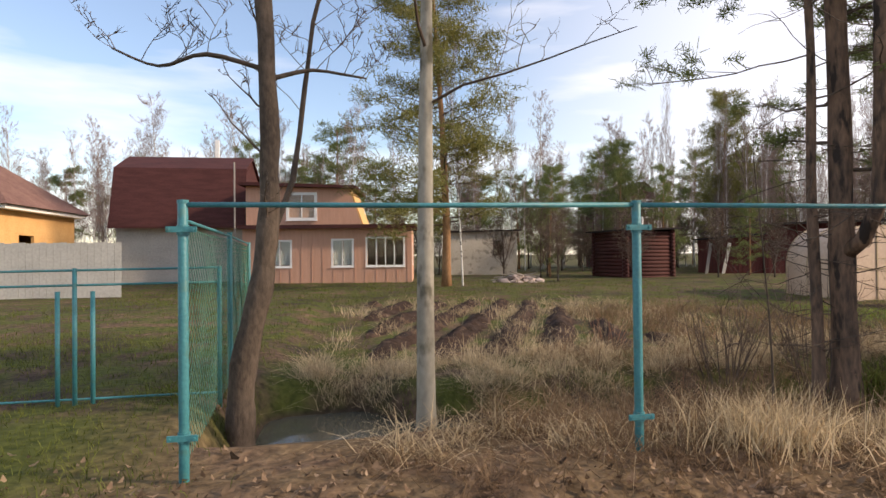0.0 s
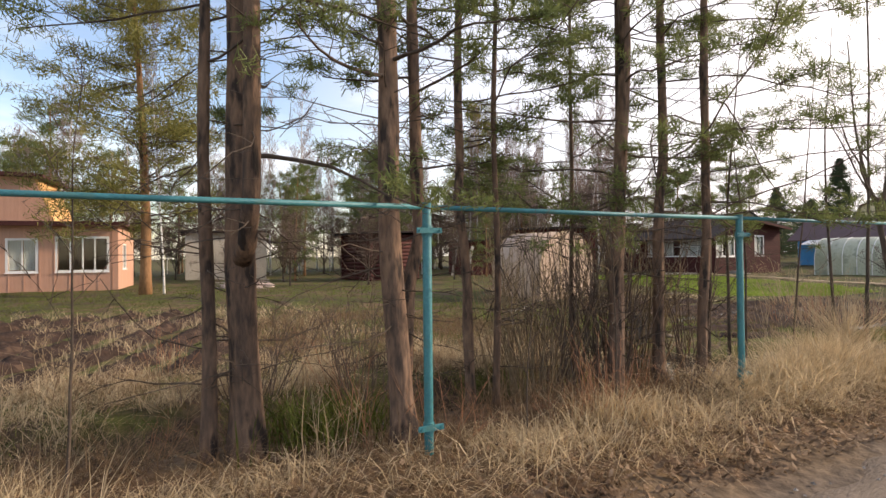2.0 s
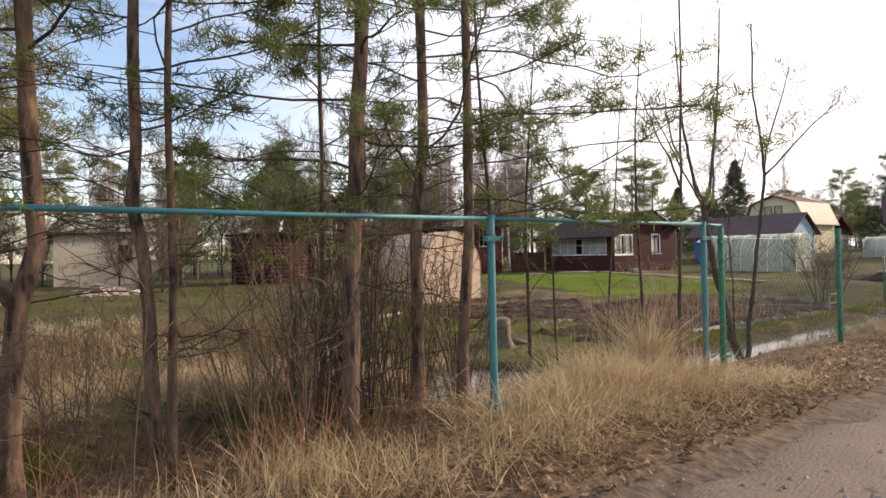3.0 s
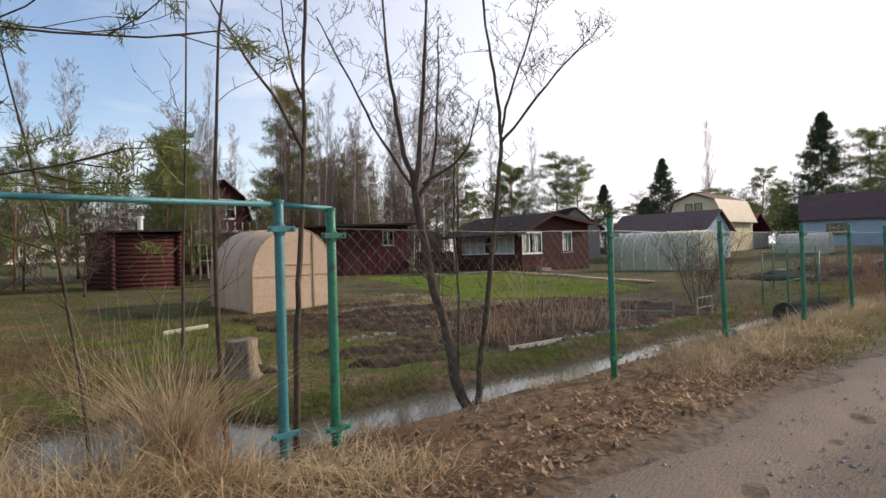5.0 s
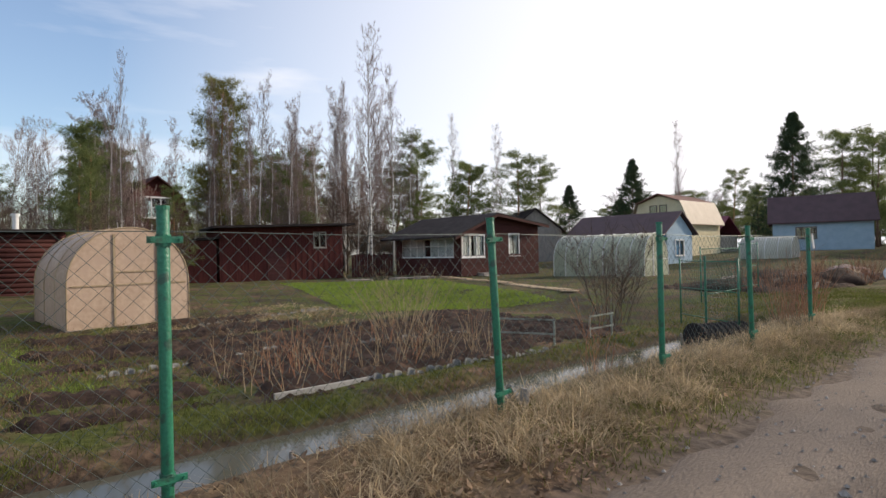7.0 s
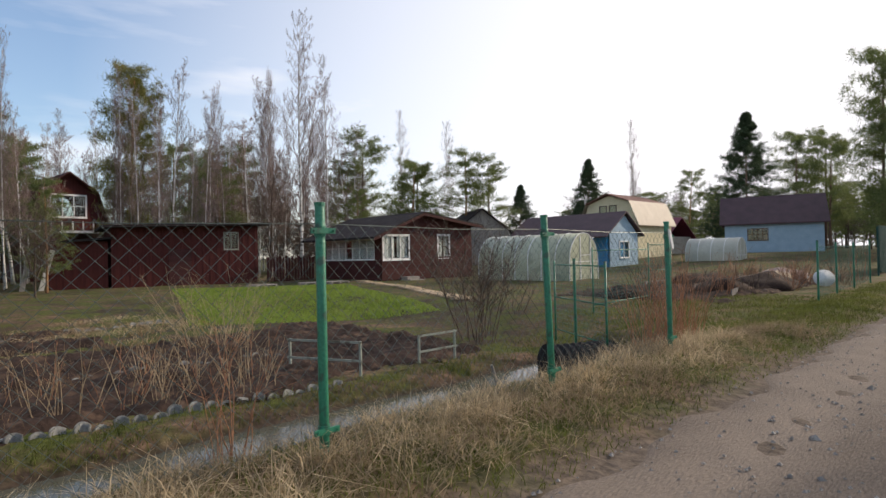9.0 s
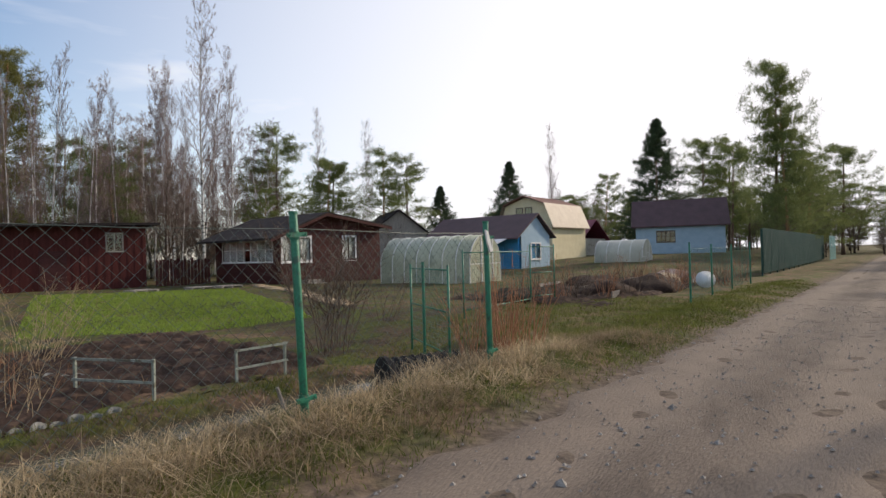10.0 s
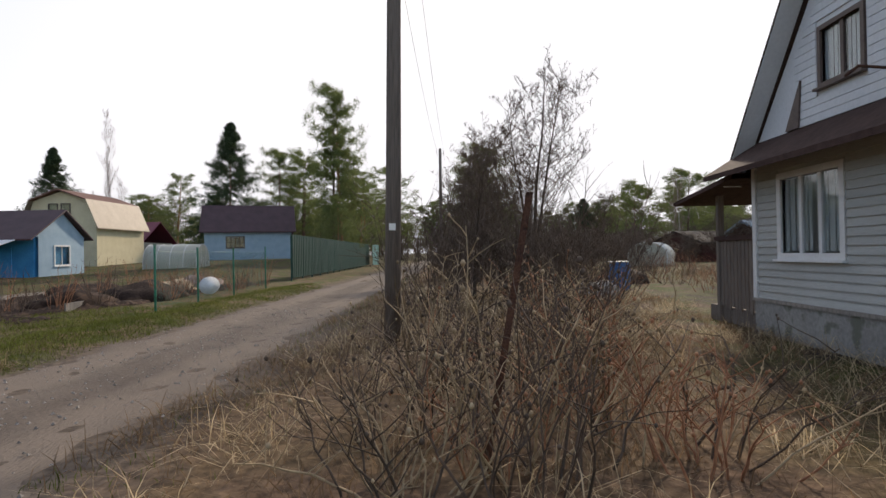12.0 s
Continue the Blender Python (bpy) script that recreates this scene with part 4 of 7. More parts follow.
def blue_house():
    ob = thing("blue_house", pose(60.8, 32.0, -0.1, 0, 0, -90), "small blue plank house with a violet-brown roof", "house")
    front = [(4.4, 1.2, 6.0, 2.3)]
    shell(ob, 9.0, 4.8, 2.9, "blue_wood", front)
    place(wall_geo(4.5, 2.9, 0.04, [(1.5, 1.1, 2.9, 2.3)]).part("side_cladding", "pale_blue", ob), pose(9.19, 0.15, 0, 0, 0, 90) @ pose(0, 0.0, 0))
    window(ob, pose(9.2, 1.65, 1.1, 0, 0, 90), 1.4, 1.2, bars=1, trim=0.1)
    window(ob, pose(4.4, 0.03, 1.2), 1.6, 1.1, bars=2)
    Geo().box(6.7, -0.05, 0.1, 7.6, -0.004, 2.2).part("door", "blue_wood", ob, "bright blue door")
    for x in (0.0, 8.85):
        place(Geo().prism([(0, 2.9), (4.8, 2.9), (2.4, 4.65)], 0, 0.15).part("gable", "pale_blue", ob), Matrix(((0, 1, 0, x + 0.15), (1, 0, 0, 0), (0, 0, 1, 0), (0, 0, 0, 1))))
    sw = Matrix(((0, 1, 0, -0.5), (1, 0, 0, 0), (0, 0, 1, 0), (0, 0, 0, 1)))
    place(Geo().slab((-0.9, 2.75), (2.4, 4.8), 0.1, 0, 10.0).part("roof_slope", "roof_violet", ob), sw)
    place(Geo().slab((2.4, 4.8), (5.3, 2.85), 0.1, 0, 10.0).part("roof_slope", "roof_violet", ob), sw)
    place(Geo().slab((-2.2, 2.35), (-0.9, 2.72), 0.06, 2.0, 9.0).part("porch_roof", "white", ob), sw)
    return ob


blue_house()


def yellow_house():
    ob = thing("cream_gambrel_house", pose(73.7, 33.2, -0.1, 0, 0, -90), "cream two-storey house with a shiny tan gambrel roof", "house")
    shell(ob, 6.2, 7.5, 4.3, "cream")
    g = Geo().prism([(0, 4.3), (6.2, 4.3), (5.5, 6.5), (3.1, 7.3), (0.7, 6.5)], 0, 0.15)
    g.part("gable", "cream", ob)
    window(ob, pose(2.1, -0.04, 5.1), 0.7, 1.1, "dark_frame", bars=0)
    window(ob, pose(3.2, -0.04, 5.1), 0.7, 1.1, "dark_frame", bars=0)
    for p, q, mt in (((-0.35, 4.1), (0.65, 6.6), "roof_tin"), ((0.65, 6.6), (3.1, 7.5), "roof_brown"), ((3.1, 7.5), (5.55, 6.6), "roof_brown"), ((5.55, 6.6), (6.6, 4.1), "roof_tin")):
        Geo().slab(p, q, 0.1, -0.5, 7.9).part("roof_slope", mt, ob)
    return ob


yellow_house()
mag = thing("crimson_roof_house", pose(84, 29.0, 0.3, 0, 0, 0), "low house with a crimson metal roof", "house")
shell(mag, 7, 6, 2.7, "beige")
Geo().slab((-0.4, 2.6), (3.5, 5.0), 0.12, -0.5, 6.5).part("roof_slope", "roof_magenta", mag)
Geo().slab((3.5, 5.0), (7.4, 2.6), 0.12, -0.5, 6.5).part("roof_slope", "roof_magenta", mag)


def white_house():
    ob = thing("pale_blue_house", pose(88.2, 24.0, 0.85, 0, 0, -72), "pale blue plank house with a dark brown roof", "house")
    front = [(2.3, 1.5, 4.2, 2.7)]
    shell(ob, 9.4, 6.0, 3.4, "pale_blue", front)
    window(ob, pose(2.3, 0.03, 1.5), 1.9, 1.2, "dark_frame", bars=3, cross=0.5)
    m = Matrix(((0, 1, 0, -0.5), (1, 0, 0, 0), (0, 0, 1, 0), (0, 0, 0, 1)))
    place(Geo().slab((-0.5, 3.3), (3.0, 6.5), 0.14, 0, 10.4).part("roof_slope", "roof_violet", ob), m)
    place(Geo().slab((3.0, 6.5), (6.5, 3.3), 0.14, 0, 10.4).part("roof_slope", "roof_violet", ob), m)
    for x in (0.0, 9.2):
        place(Geo().prism([(0, 3.4), (6.0, 3.4), (3.0, 6.3)], 0, 0.15).part("gable", "pale_blue", ob), Matrix(((0, 1, 0, x), (1, 0, 0, 0), (0, 0, 1, 0), (0, 0, 0, 1))))
    return ob


white_house()


def dark_gable(x, y, rz, W, D, H, top, label, mat="wood_grey", roof="roof_dark"):
    ob = thing("far_cottage", pose(x, y, -0.1, 0, 0, rz), label, "house", "far cottages")
    shell(ob, W, D, H, mat)
    for yy in (0.0, D - 0.15):
        Geo().prism([(0, H), (W, H), (W / 2, top)], yy, yy + 0.15).part("gable", mat, ob)
    Geo().slab((-0.4, H - 0.15), (W / 2, top + 0.12), 0.12, -0.4, D + 0.4).part("roof_slope", roof, ob)
    Geo().slab((W / 2, top + 0.12), (W + 0.4, H - 0.15), 0.12, -0.4, D + 0.4).part("roof_slope", roof, ob)
    return ob


dark_gable(84, -34, 20, 7.0, 6, 2.2, 3.2, "low dark cottage behind a far greenhouse", "brown_wood")
dark_gable(58.5, -26.5, 10, 4.0, 5, 2.2, 3.0, "small dark far shed with a pale blue roof", "brown_wood", "pale_blue")
dark_gable(62, 41, -30, 6.0, 7, 3.9, 6.2, "weathered grey cottage with a steep dark roof")


def grey_house():
    """House at the walk's end: gable with a skirt roof towards the road, porch at its side."""
    ob = thing("grey_house", pose(34.0, -8.15, 0.0, 0, 0, 180), "grey lap-sided house with white gable and brown skirt roof", "house")
    # local x runs towards -x of the place, local y into the house
    hole = [(0.7, 1.24, 1.95, 2.3)]
    shell(ob, 8.5, 7.0, 2.62, "siding", hole, z0=0.5)
    Geo().box(-0.03, -0.03, -0.3, 8.53, 7.03, 0.5).part("plinth", "concrete", ob)
    Geo().box(-0.05, -0.06, 0.5, 8.55, 0.0, 0.55).part("drip_board", "wood_grey", ob)
    me = {}
    for k in range(18):
        z = 0.55 + k * 0.112
        segs = [(0.0, 8.5)]
        for h in hole:
            if h[1] - 0.2 < z < h[3] + 0.1:
                segs = [(0.0, h[0] - 0.1), (h[2] + 0.1, 8.5)]
        for a, b in segs:
            key = round(b - a, 3)
            if key not in me:
                g = Geo()
                i = 0
                g.v += [(0, -0.03, 0), (b - a, -0.03, 0), (b - a, -0.006, 0.116), (0, -0.006, 0.116), (0, -0.003, 0), (b - a, -0.003, 0), (b - a, -0.003, 0.116), (0, -0.003, 0.116)]
                g.f += [(0, 1, 2, 3), (1, 0, 4, 5), (0, 3, 7, 4), (2, 1, 5, 6), (3, 2, 6, 7)]
                me[key] = g.mesh("siding_board")
            link_mesh("siding_board", me[key], "siding", ob).location = (a, 0, z)
    Geo().box(-0.04, -0.05, 0.55, 0.06, -0.002, 2.6).part("corner_board", "white", ob)
    window(ob, pose(0.7, 0.0, 1.24), 1.25, 1.06, bars=2, curtain=True, trim=0.09)
    # skirt roof between the storeys
    g = Geo()
    g.v += [(-0.5, -0.6, 2.5), (9.0, -0.6, 2.5), (9.0, 0.1, 2.98), (-0.2, 0.1, 2.98), (-0.5, -0.6, 2.42), (9.0, -0.6, 2.42), (9.0, 0.1, 2.6), (-0.2, 0.1, 2.6)]
    g.f += [(0, 1, 2, 3), (5, 4, 7, 6), (4, 5, 1, 0), (3, 7, 4, 0)]
    g.part("skirt_roof", "roof_skirt", ob)
    # gable storey: window openings through the plane
    T = 0.12
    g = Geo()
    x0, x1, za, zb = 1.5, 2.23, 3.46, 4.15
    g.prism([(-0.1, 2.8), (x0, 2.8), (x0, 4.98), (-0.1, 2.95)], 0.1, 0.1 + T)
    g.prism([(x0, 2.8), (x1, 2.8), (x1, za), (x0, za)], 0.1, 0.1 + T)
    g.prism([(x0, zb), (x1, zb), (x1, 5.6), (x0, 4.98)], 0.1, 0.1 + T)
    g.prism([(x1, 2.8), (8.45, 2.8), (6.95, 4.7), (4.25, 7.2), (x1, 5.6)], 0.1, 0.1 + T)
    g.part("gable_wall", "siding_white", ob)
    for k in range(22):
        z = 2.98 + k * 0.11
        left = max(0.72, -0.12 + (z - 2.9) * 0.8)
        segs = [(left + 0.2, 8.0 - (z - 2.8) * 0.8)]
        if za - 0.17 < z < zb + 0.08:
            segs = [(left + 0.2, x0 - 0.1), (x1 + 0.1, segs[0][1])]
        for a, b in segs:
            if b - a > 0.1:
                Geo().prism([(a, z), (b, z), (b, z + 0.102), (a, z + 0.102)], 0.078, 0.097).part("gable_board", "siding_white", ob)
    window(ob, pose(x0, 0.1, za), x1 - x0, zb - za, "dark_frame", bars=1, curtain=True, trim=0.06)
    Geo().prism([(0.72, 2.98), (1.02, 2.98), (1.08, 3.62)], 0.05, 0.095).part("side_light", "dark_frame", ob, "narrow dark triangular window trim")
    for p, q in (((-0.62, 2.42), (1.25, 4.9)), ((1.25, 4.9), (4.25, 7.4)), ((4.25, 7.4), (6.95, 4.88)), ((6.95, 4.88), (9.0, 2.42))):
        Geo().slab(p, q, 0.05, -0.22, 7.3).part("roof_slope", "roof_skirt", ob)
        Geo().slab((p[0], p[1] - 0.055), (q[0], q[1] - 0.055), 0.02, -0.21, 0.08).part("soffit", "siding_white", ob)
    # side porch
    g = Geo()
    g.v += [(-2.4, -0.35, 2.24), (-0.05, -0.35, 2.5), (-0.05, 4.5, 2.5), (-2.4, 4.5, 2.24), (-2.4, -0.35, 2.17), (-0.05, -0.35, 2.42), (-0.05, 4.5, 2.42), (-2.4, 4.5, 2.17)]
    g.f += [(0, 3, 2, 1), (4, 5, 6, 7), (0, 1, 5, 4), (3, 0, 4, 7), (2, 3, 7, 6)]
    g.part("porch_roof", "roof_skirt", ob)
    for y in (0.06, 4.2):
        Geo().box(-1.5, y, 0, -1.4, y + 0.1, 2.28).part("porch_post", "pole_wood", ob)
    Geo().box(-1.56, 0.04, 1.46, -0.06, 0.18, 1.54).part("porch_rail", "roof_skirt", ob)
    for k in range(11):
        Geo().box(-1.38 + k * 0.122, 0.08, 0.3 - 0.03 * (k % 3), -1.38 + k * 0.122 + 0.088, 0.105, 1.46).part("porch_board", "pole_wood", ob)
    Geo().box(-1.9, 0.12, 0.0, -0.04, 4.4, 0.28).part("porch_floor", "pole_wood", ob)
    arm = Geo().tube([(2.75, 0.1, 3.25), (2.7, -0.3, 3.3), (2.66, -0.42, 3.2)], 0.018, 6)
    arm.part("bracket", "rust", ob)
    return ob


grey_house()

# ---- poles, wires, rusty post ----
def utility_pole(x, y, h, lean=0.0, r=0.13):
    ob = thing("utility_pole", pose(x, y, -0.3, lean, 0, 0), "tall weathered round wooden utility pole", "utility pole", "utility poles")
    Geo().tube([(0, 0, 0), (0.01, 0, h * 0.35), (-0.01, 0.01, h * 0.7), (0, 0, h)], [r * 1.08, r, r * 0.9, r * 0.78], 14).part("shaft", "pole_wood", ob, smooth=True)
    for s in (-1, 1):
        Geo().tube([(0, s * r * 0.8, h - 0.35), (0, s * 0.22, h - 0.35), (0, s * 0.22, h - 0.2)], 0.012, 6).part("hook", "rust", ob)
        Geo().tube([(0, s * 0.22, h - 0.22), (0, s * 0.22, h - 0.17), (0, s * 0.22, h - 0.1)], [0.035, 0.045, 0.025], 10).part("insulator", "insulator", ob)
    Geo().box(-r * 1.08, -0.05, 1.98, -r * 0.9, 0.05, 2.08).part("number_plate", "insulator", ob)
    return ob


POLES = [(33.6, -2.44, 8.6), (62, -2.8, 8.4), (92, -3.2, 8.4)]
POLE_OBS = [utility_pole(x, y, h, 1.3 if h > 8.5 else 0.0, r=0.115) for x, y, h in POLES]
Geo().tube([(0.1, 0.0, 8.3), (0.14, -0.12, 7.1), (0.18, -0.2, 6.2)], 0.009, 5).part("loose_cable", "rubber", POLE_OBS[0])
for (ax, ay, ah), (bx, by, bh) in zip(POLES[:-1], POLES[1:]):
    for s in (-1, 1):
        w = thing("power_line", pose(0, 0, 0), "sagging grey overhead power line", "power line", "power lines")
        Geo().tube([(ax + (bx - ax) * k / 14, ay + s * 0.22 + (by - ay) * k / 14, ah - 0.4 + (bh - ah) * k / 14 - 0.5 * math.sin(math.pi * k / 14)) for k in range(15)], 0.008, 4).part("wire", "wire", w)
rusty = thing("rusty_post", pose(28.5, -3.50, -0.2, 10, 0, 0), "rusty angle-iron post leaning among dead bushes", "post")
Geo().box(-0.02, -0.02, 0, 0.02, -0.014, 1.92).box(-0.02, -0.014, 0, -0.014, 0.022, 1.92).part("angle_iron", "rust", rusty)
Geo().box(-0.045, -0.012, 1.5, 0.045, -0.004, 1.54).part("tab", "rust", rusty)

# ---- garden things ----
def stump():
    ob = thing("tree_stump", pose(15.1, 9.5, ground_z(15.1, 9.5) - 0.04) @ Matrix.Scale(1.22, 4), "grey weathered tree stump on mossy grass", "stump")
    g, n = Geo(), 18
    for zz, k in ((0.0, 1.55), (0.06, 1.25), (0.16, 1.05), (0.36, 0.97), (0.52, 0.96), (0.53, 0.80), (0.515, 0.3)):
        for s in range(n):
            a = 2 * math.pi * s / n
            r = 0.23 * k * (1 + (0.13 * math.sin(a * 4 + 1) + 0.07 * math.sin(a * 7)) * (1.4 if zz < 0.2 else 0.5))
            g.v.append((r * math.cos(a), r * math.sin(a), zz + 0.015 * math.sin(a * 3) * (zz > 0.3)))
    for k in range(6):
        for s in range(n):
            a, b = k * n + s, k * n + (s + 1) % n
            g.f.append((a, b, b + n, a + n))
    g.f.append(tuple(range(6 * n, 7 * n)))
    g.part("trunk_base", "stump", ob, smooth=True)
    for a, L in ((-0.4, 0.6), (0.9, 0.4), (2.6, 0.45)):
        d = Vector((math.cos(a), math.sin(a), 0))
        Geo().tube([tuple(d * 0.2 + Vector((0, 0, 0.1))), tuple(d * (0.2 + L / 2) + Vector((0, 0, 0.05))), tuple(d * (0.2 + L) + Vector((0, 0, -0.02)))], [0.07, 0.05, 0.02], 7).part("root", "stump", ob, smooth=True)
    return ob


stump()


def pipe_bench(x, y, rz, L, h, label):
    ob = thing("bed_frame_rail", pose(x, y, ground_z(x, y) - 0.1, 0, 0, rz), label, "garden rail", "pale wooden garden rails")
    for a in (0, L):
        Geo().box(a - 0.018, -0.018, -0.1, a + 0.018, 0.018, h).part("post", "rail_paint", ob)
    for z in (h - 0.04, h * 0.48):
        Geo().box(-0.04, -0.034, z, L + 0.04, -0.018, z + 0.035).part("rail", "rail_paint", ob)
    return ob


pipe_bench(27.32, 7.43, 0, 0.9, 0.62, "pale two-rail wooden garden frame at a ditch edge")
pipe_bench(25.5, 8.75, -66, 1.4, 0.66, "pale wooden garden frame around bare canes")

culvert = thing("culvert_pipe", pose(28.9, 5.7, -0.5, 0, 0, -22), "black culvert pipe under a grassy crossing", "culvert")
g = Geo().tube([(k * 0.04, 0, 0) for k in range(36)], [0.36 if k % 4 < 2 else 0.325 for k in range(36)], 20)
g.part("ribbed_pipe", "rubber", culvert)
Geo().tube([(-0.06, 0, 0), (0.02, 0, 0)], 0.385, 20).part("mouth_ring", "rubber", culvert)

plank = thing("white_board", pose(20.6, 7.55, ground_z(20.6, 7.55) + 0.03, 0, 0, -2), "long whitish board edging a vegetable bed", "board")
Geo().box(-0.85, -0.02, -0.12, 0.85, 0.02, 0.06).part("board", "white_fence", plank, bevel=0.006)
plank2 = thing("white_board", pose(15.35, 15.6, ground_z(16.0, 15.9) + 0.05, 0, 0, 27), "short whitish board edging a vegetable bed", "board")
Geo().box(0, -0.015, -0.1, 1.5, 0.015, 0.06).part("board", "white_fence", plank2, bevel=0.006)


def slate_row(x, y, rz, n, label, step=0.21):
    """Edging of upright broken slate pieces, each curved like a wave of the sheet."""
    ob = thing("slate_edging", pose(x, y, 0, 0, 0, rz), label, "bed edging", "slate bed edgings")
    g = Geo()
    m = 6
    for k in range(m + 1):
        a = -1 + 2 * k / m
        for t in (0, 0.012):
            g.v += [(0.095 * a, 0.05 * math.cos(a * 1.5) + t, 0.0), (0.085 * a, 0.05 * math.cos(a * 1.5) + t, 0.165 - 0.03 * a * a)]
    for k in range(m):
        i = k * 4
        g.f += [(i, i + 4, i + 5, i + 1), (i + 6, i + 2, i + 3, i + 7), (i + 1, i + 5, i + 7, i + 3)]
    g.f += [(0, 1, 3, 2), (m * 4 + 1, m * 4, m * 4 + 2, m * 4 + 3)]
    me = g.mesh("slate_piece", True)
    c, s = math.cos(radians(rz)), math.sin(radians(rz))
    for k in range(n):
        u = k * step + random.uniform(-0.02, 0.02)
        z = ground_z(x + c * u, y + s * u) - 0.08 + random.uniform(-0.04, 0.04)
        link_mesh("slate_piece", me, "slate", ob).matrix_basis = pose(u, random.uniform(-0.03, 0.03), z, random.uniform(-12, 12), random.uniform(-7, 7), random.uniform(-14, 14))
    return ob


slate_row(21.45, 7.45, -4, 20, "row of upright grey slate pieces edging dark soil")
slate_row(22.5, 10.85, -12, 18, "row of upright grey slate pieces edging dark soil")
slate_row(18.3, 11.3, 5, 17, "row of upright grey slate pieces edging dark soil")
slate_row(21.9, 17.0, 9, 20, "row of upright grey slate pieces edging a far bed", 0.24)

barrel = thing("blue_barrel", pose(44.2, -9.0, ground_z(44.2, -9)), "blue plastic barrel with a pale lid on grass", "barrel")
Geo().tube([(0, 0, 0), (0, 0, 0.06), (0, 0, 0.25), (0, 0, 0.45), (0, 0, 0.65), (0, 0, 0.88), (0, 0, 0.94)], [0.31, 0.34, 0.35, 0.365, 0.35, 0.34, 0.31], 20).part("drum", "blue_plastic", barrel, smooth=True)
Geo().tube([(0, 0, 0.94), (0, 0, 0.97)], 0.36, 20).part("lid", "white", barrel)
long_greenhouse(74.0, -22.5, 62, 3.0, 2.0, 4.6, "far white polythene greenhouse beyond bare gardens", "film_white", 5)
dish = thing("white_basin", pose(44.9, 5.1, 0.25, 62, 0, -70), "white enamel basin propped on a garden fence", "basin")
Geo().tube([(0, 0, 0), (0, 0, 0.02), (0, 0, 0.12), (0, 0, 0.2)], [0.15, 0.22, 0.3, 0.34], 18).part("bowl", "insulator", dish, smooth=True)
Geo().tube([(0, 0, -1.0), (0, 0, 0)], 0.02, 6).part("stake", "wood_grey", dish)

rub = thing("rubble_pile", pose(9.2, 30.0, -0.1), "low heap of pinkish rubble and boards on grass", "rubble")
rng = random.Random(5)
for k in range(46):
    r = rng.uniform(0.12, 0.34)
    a, d = rng.uniform(0, 6.28), rng.uniform(0, 1) ** 0.6
    bm = bmesh.new()
    bmesh.ops.create_icosphere(bm, subdivisions=1, radius=r)
    for v in bm.verts:
        v.co *= rng.uniform(0.7, 1.2)
        v.co.z *= 0.6
    o = part("chunk", bm, "rubble", rub)
    o.location = (1.6 * d * math.cos(a), 0.8 * d * math.sin(a), 0.42 * (1 - d) + 0.05)
for k in range(4):
    Geo().box(-1.4, -0.05, 0, 1.2, 0.05, 0.04).part("board", "wood_grey", rub).matrix_basis = pose(0.2 * k - 0.2, -0.3 + 0.15 * k, 0.45, 0, 7 * k - 9, 20 * k - 20)

path_m = thing("plank_path", pose(34.2, 13.0, 0), "narrow pale path of boards across a lawn", "path")
for k in range(30):
    t = k / 29
    x, y = t * 5.4 + 0.7 * math.sin(t * 3), t * 13.2
    Geo().box(-0.32, -0.27, 0, 0.32, 0.27, 0.05).part("board", "wood_warm", path_m).matrix_basis = pose(x, y, ground_z(34.2 + x, 13.0 + y) + 0.01, 0, 0, rng.uniform(-5, 5) - 66)
for x, y, rz in ((34.0, 27.5, 5), (36.5, 27.0, -8), (37.9, 26.6, 0)):
    pal = thing("wooden_pallet", pose(x, y, 0.02, 0, 0, rz), "small grey wooden pallet lying on grass", "pallet", "pallets")
    for k in range(5):
        Geo().box(0, k * 0.22, 0.1, 1.2, k * 0.22 + 0.16, 0.13).part("slat", "wood_grey", pal)
    for k in range(3):
        Geo().box(k * 0.55, 0, -0.05, k * 0.55 + 0.1, 1.04, 0.098).part("bearer", "wood_grey", pal)


# ---- vegetation ----
def blades(xs, ys, hts, widths, bend, seed, mat, name, label, category, curl=0.5, lift=0.0, zs=None):
    """Grass blades as tapering bent strips, one mesh of stuff."""
    r = np.random.RandomState(seed)
    n = len(xs)
    z0 = (height(xs, ys) if zs is None else zs) + lift - 0.01
    a = r.uniform(0, 2 * np.pi, n)
    yaw = r.uniform(0, 2 * np.pi, n)
    lean = np.abs(r.normal(bend, bend * 0.5, n))
    rows = []
    for t, w in ((0.0, 1.0), (0.55, 0.8), (1.0, 0.12)):
        off = lean * hts * t ** 1.8
        up = hts * t * np.sqrt(np.clip(1 - (lean * t * curl) ** 2, 0.05, 1))
        cx, cy, cz = xs + np.cos(a) * off, ys + np.sin(a) * off, z0 + up
        dx, dy = np.cos(yaw) * widths * w / 2, np.sin(yaw) * widths * w / 2
        rows.append(np.stack([np.stack([cx - dx, cy - dy, cz], -1), np.stack([cx + dx, cy + dy, cz], -1)], 1))
    return strips(name, np.stack(rows, 1), mat, "stuff", label, category)


def clumped(r, n, x0, x1, y0, y1, clumps, spread):
    cx, cy = r.uniform(x0, x1, clumps), r.uniform(y0, y1, clumps)
    k = r.randint(0, clumps, n)
    return cx[k] + r.normal(0, spread, n), cy[k] + r.normal(0, spread, n)


def off_water(x, y):
    return height(x, y) > np.where(y < 5.2, np.where(x > 12, -0.2, -0.35), -0.585)


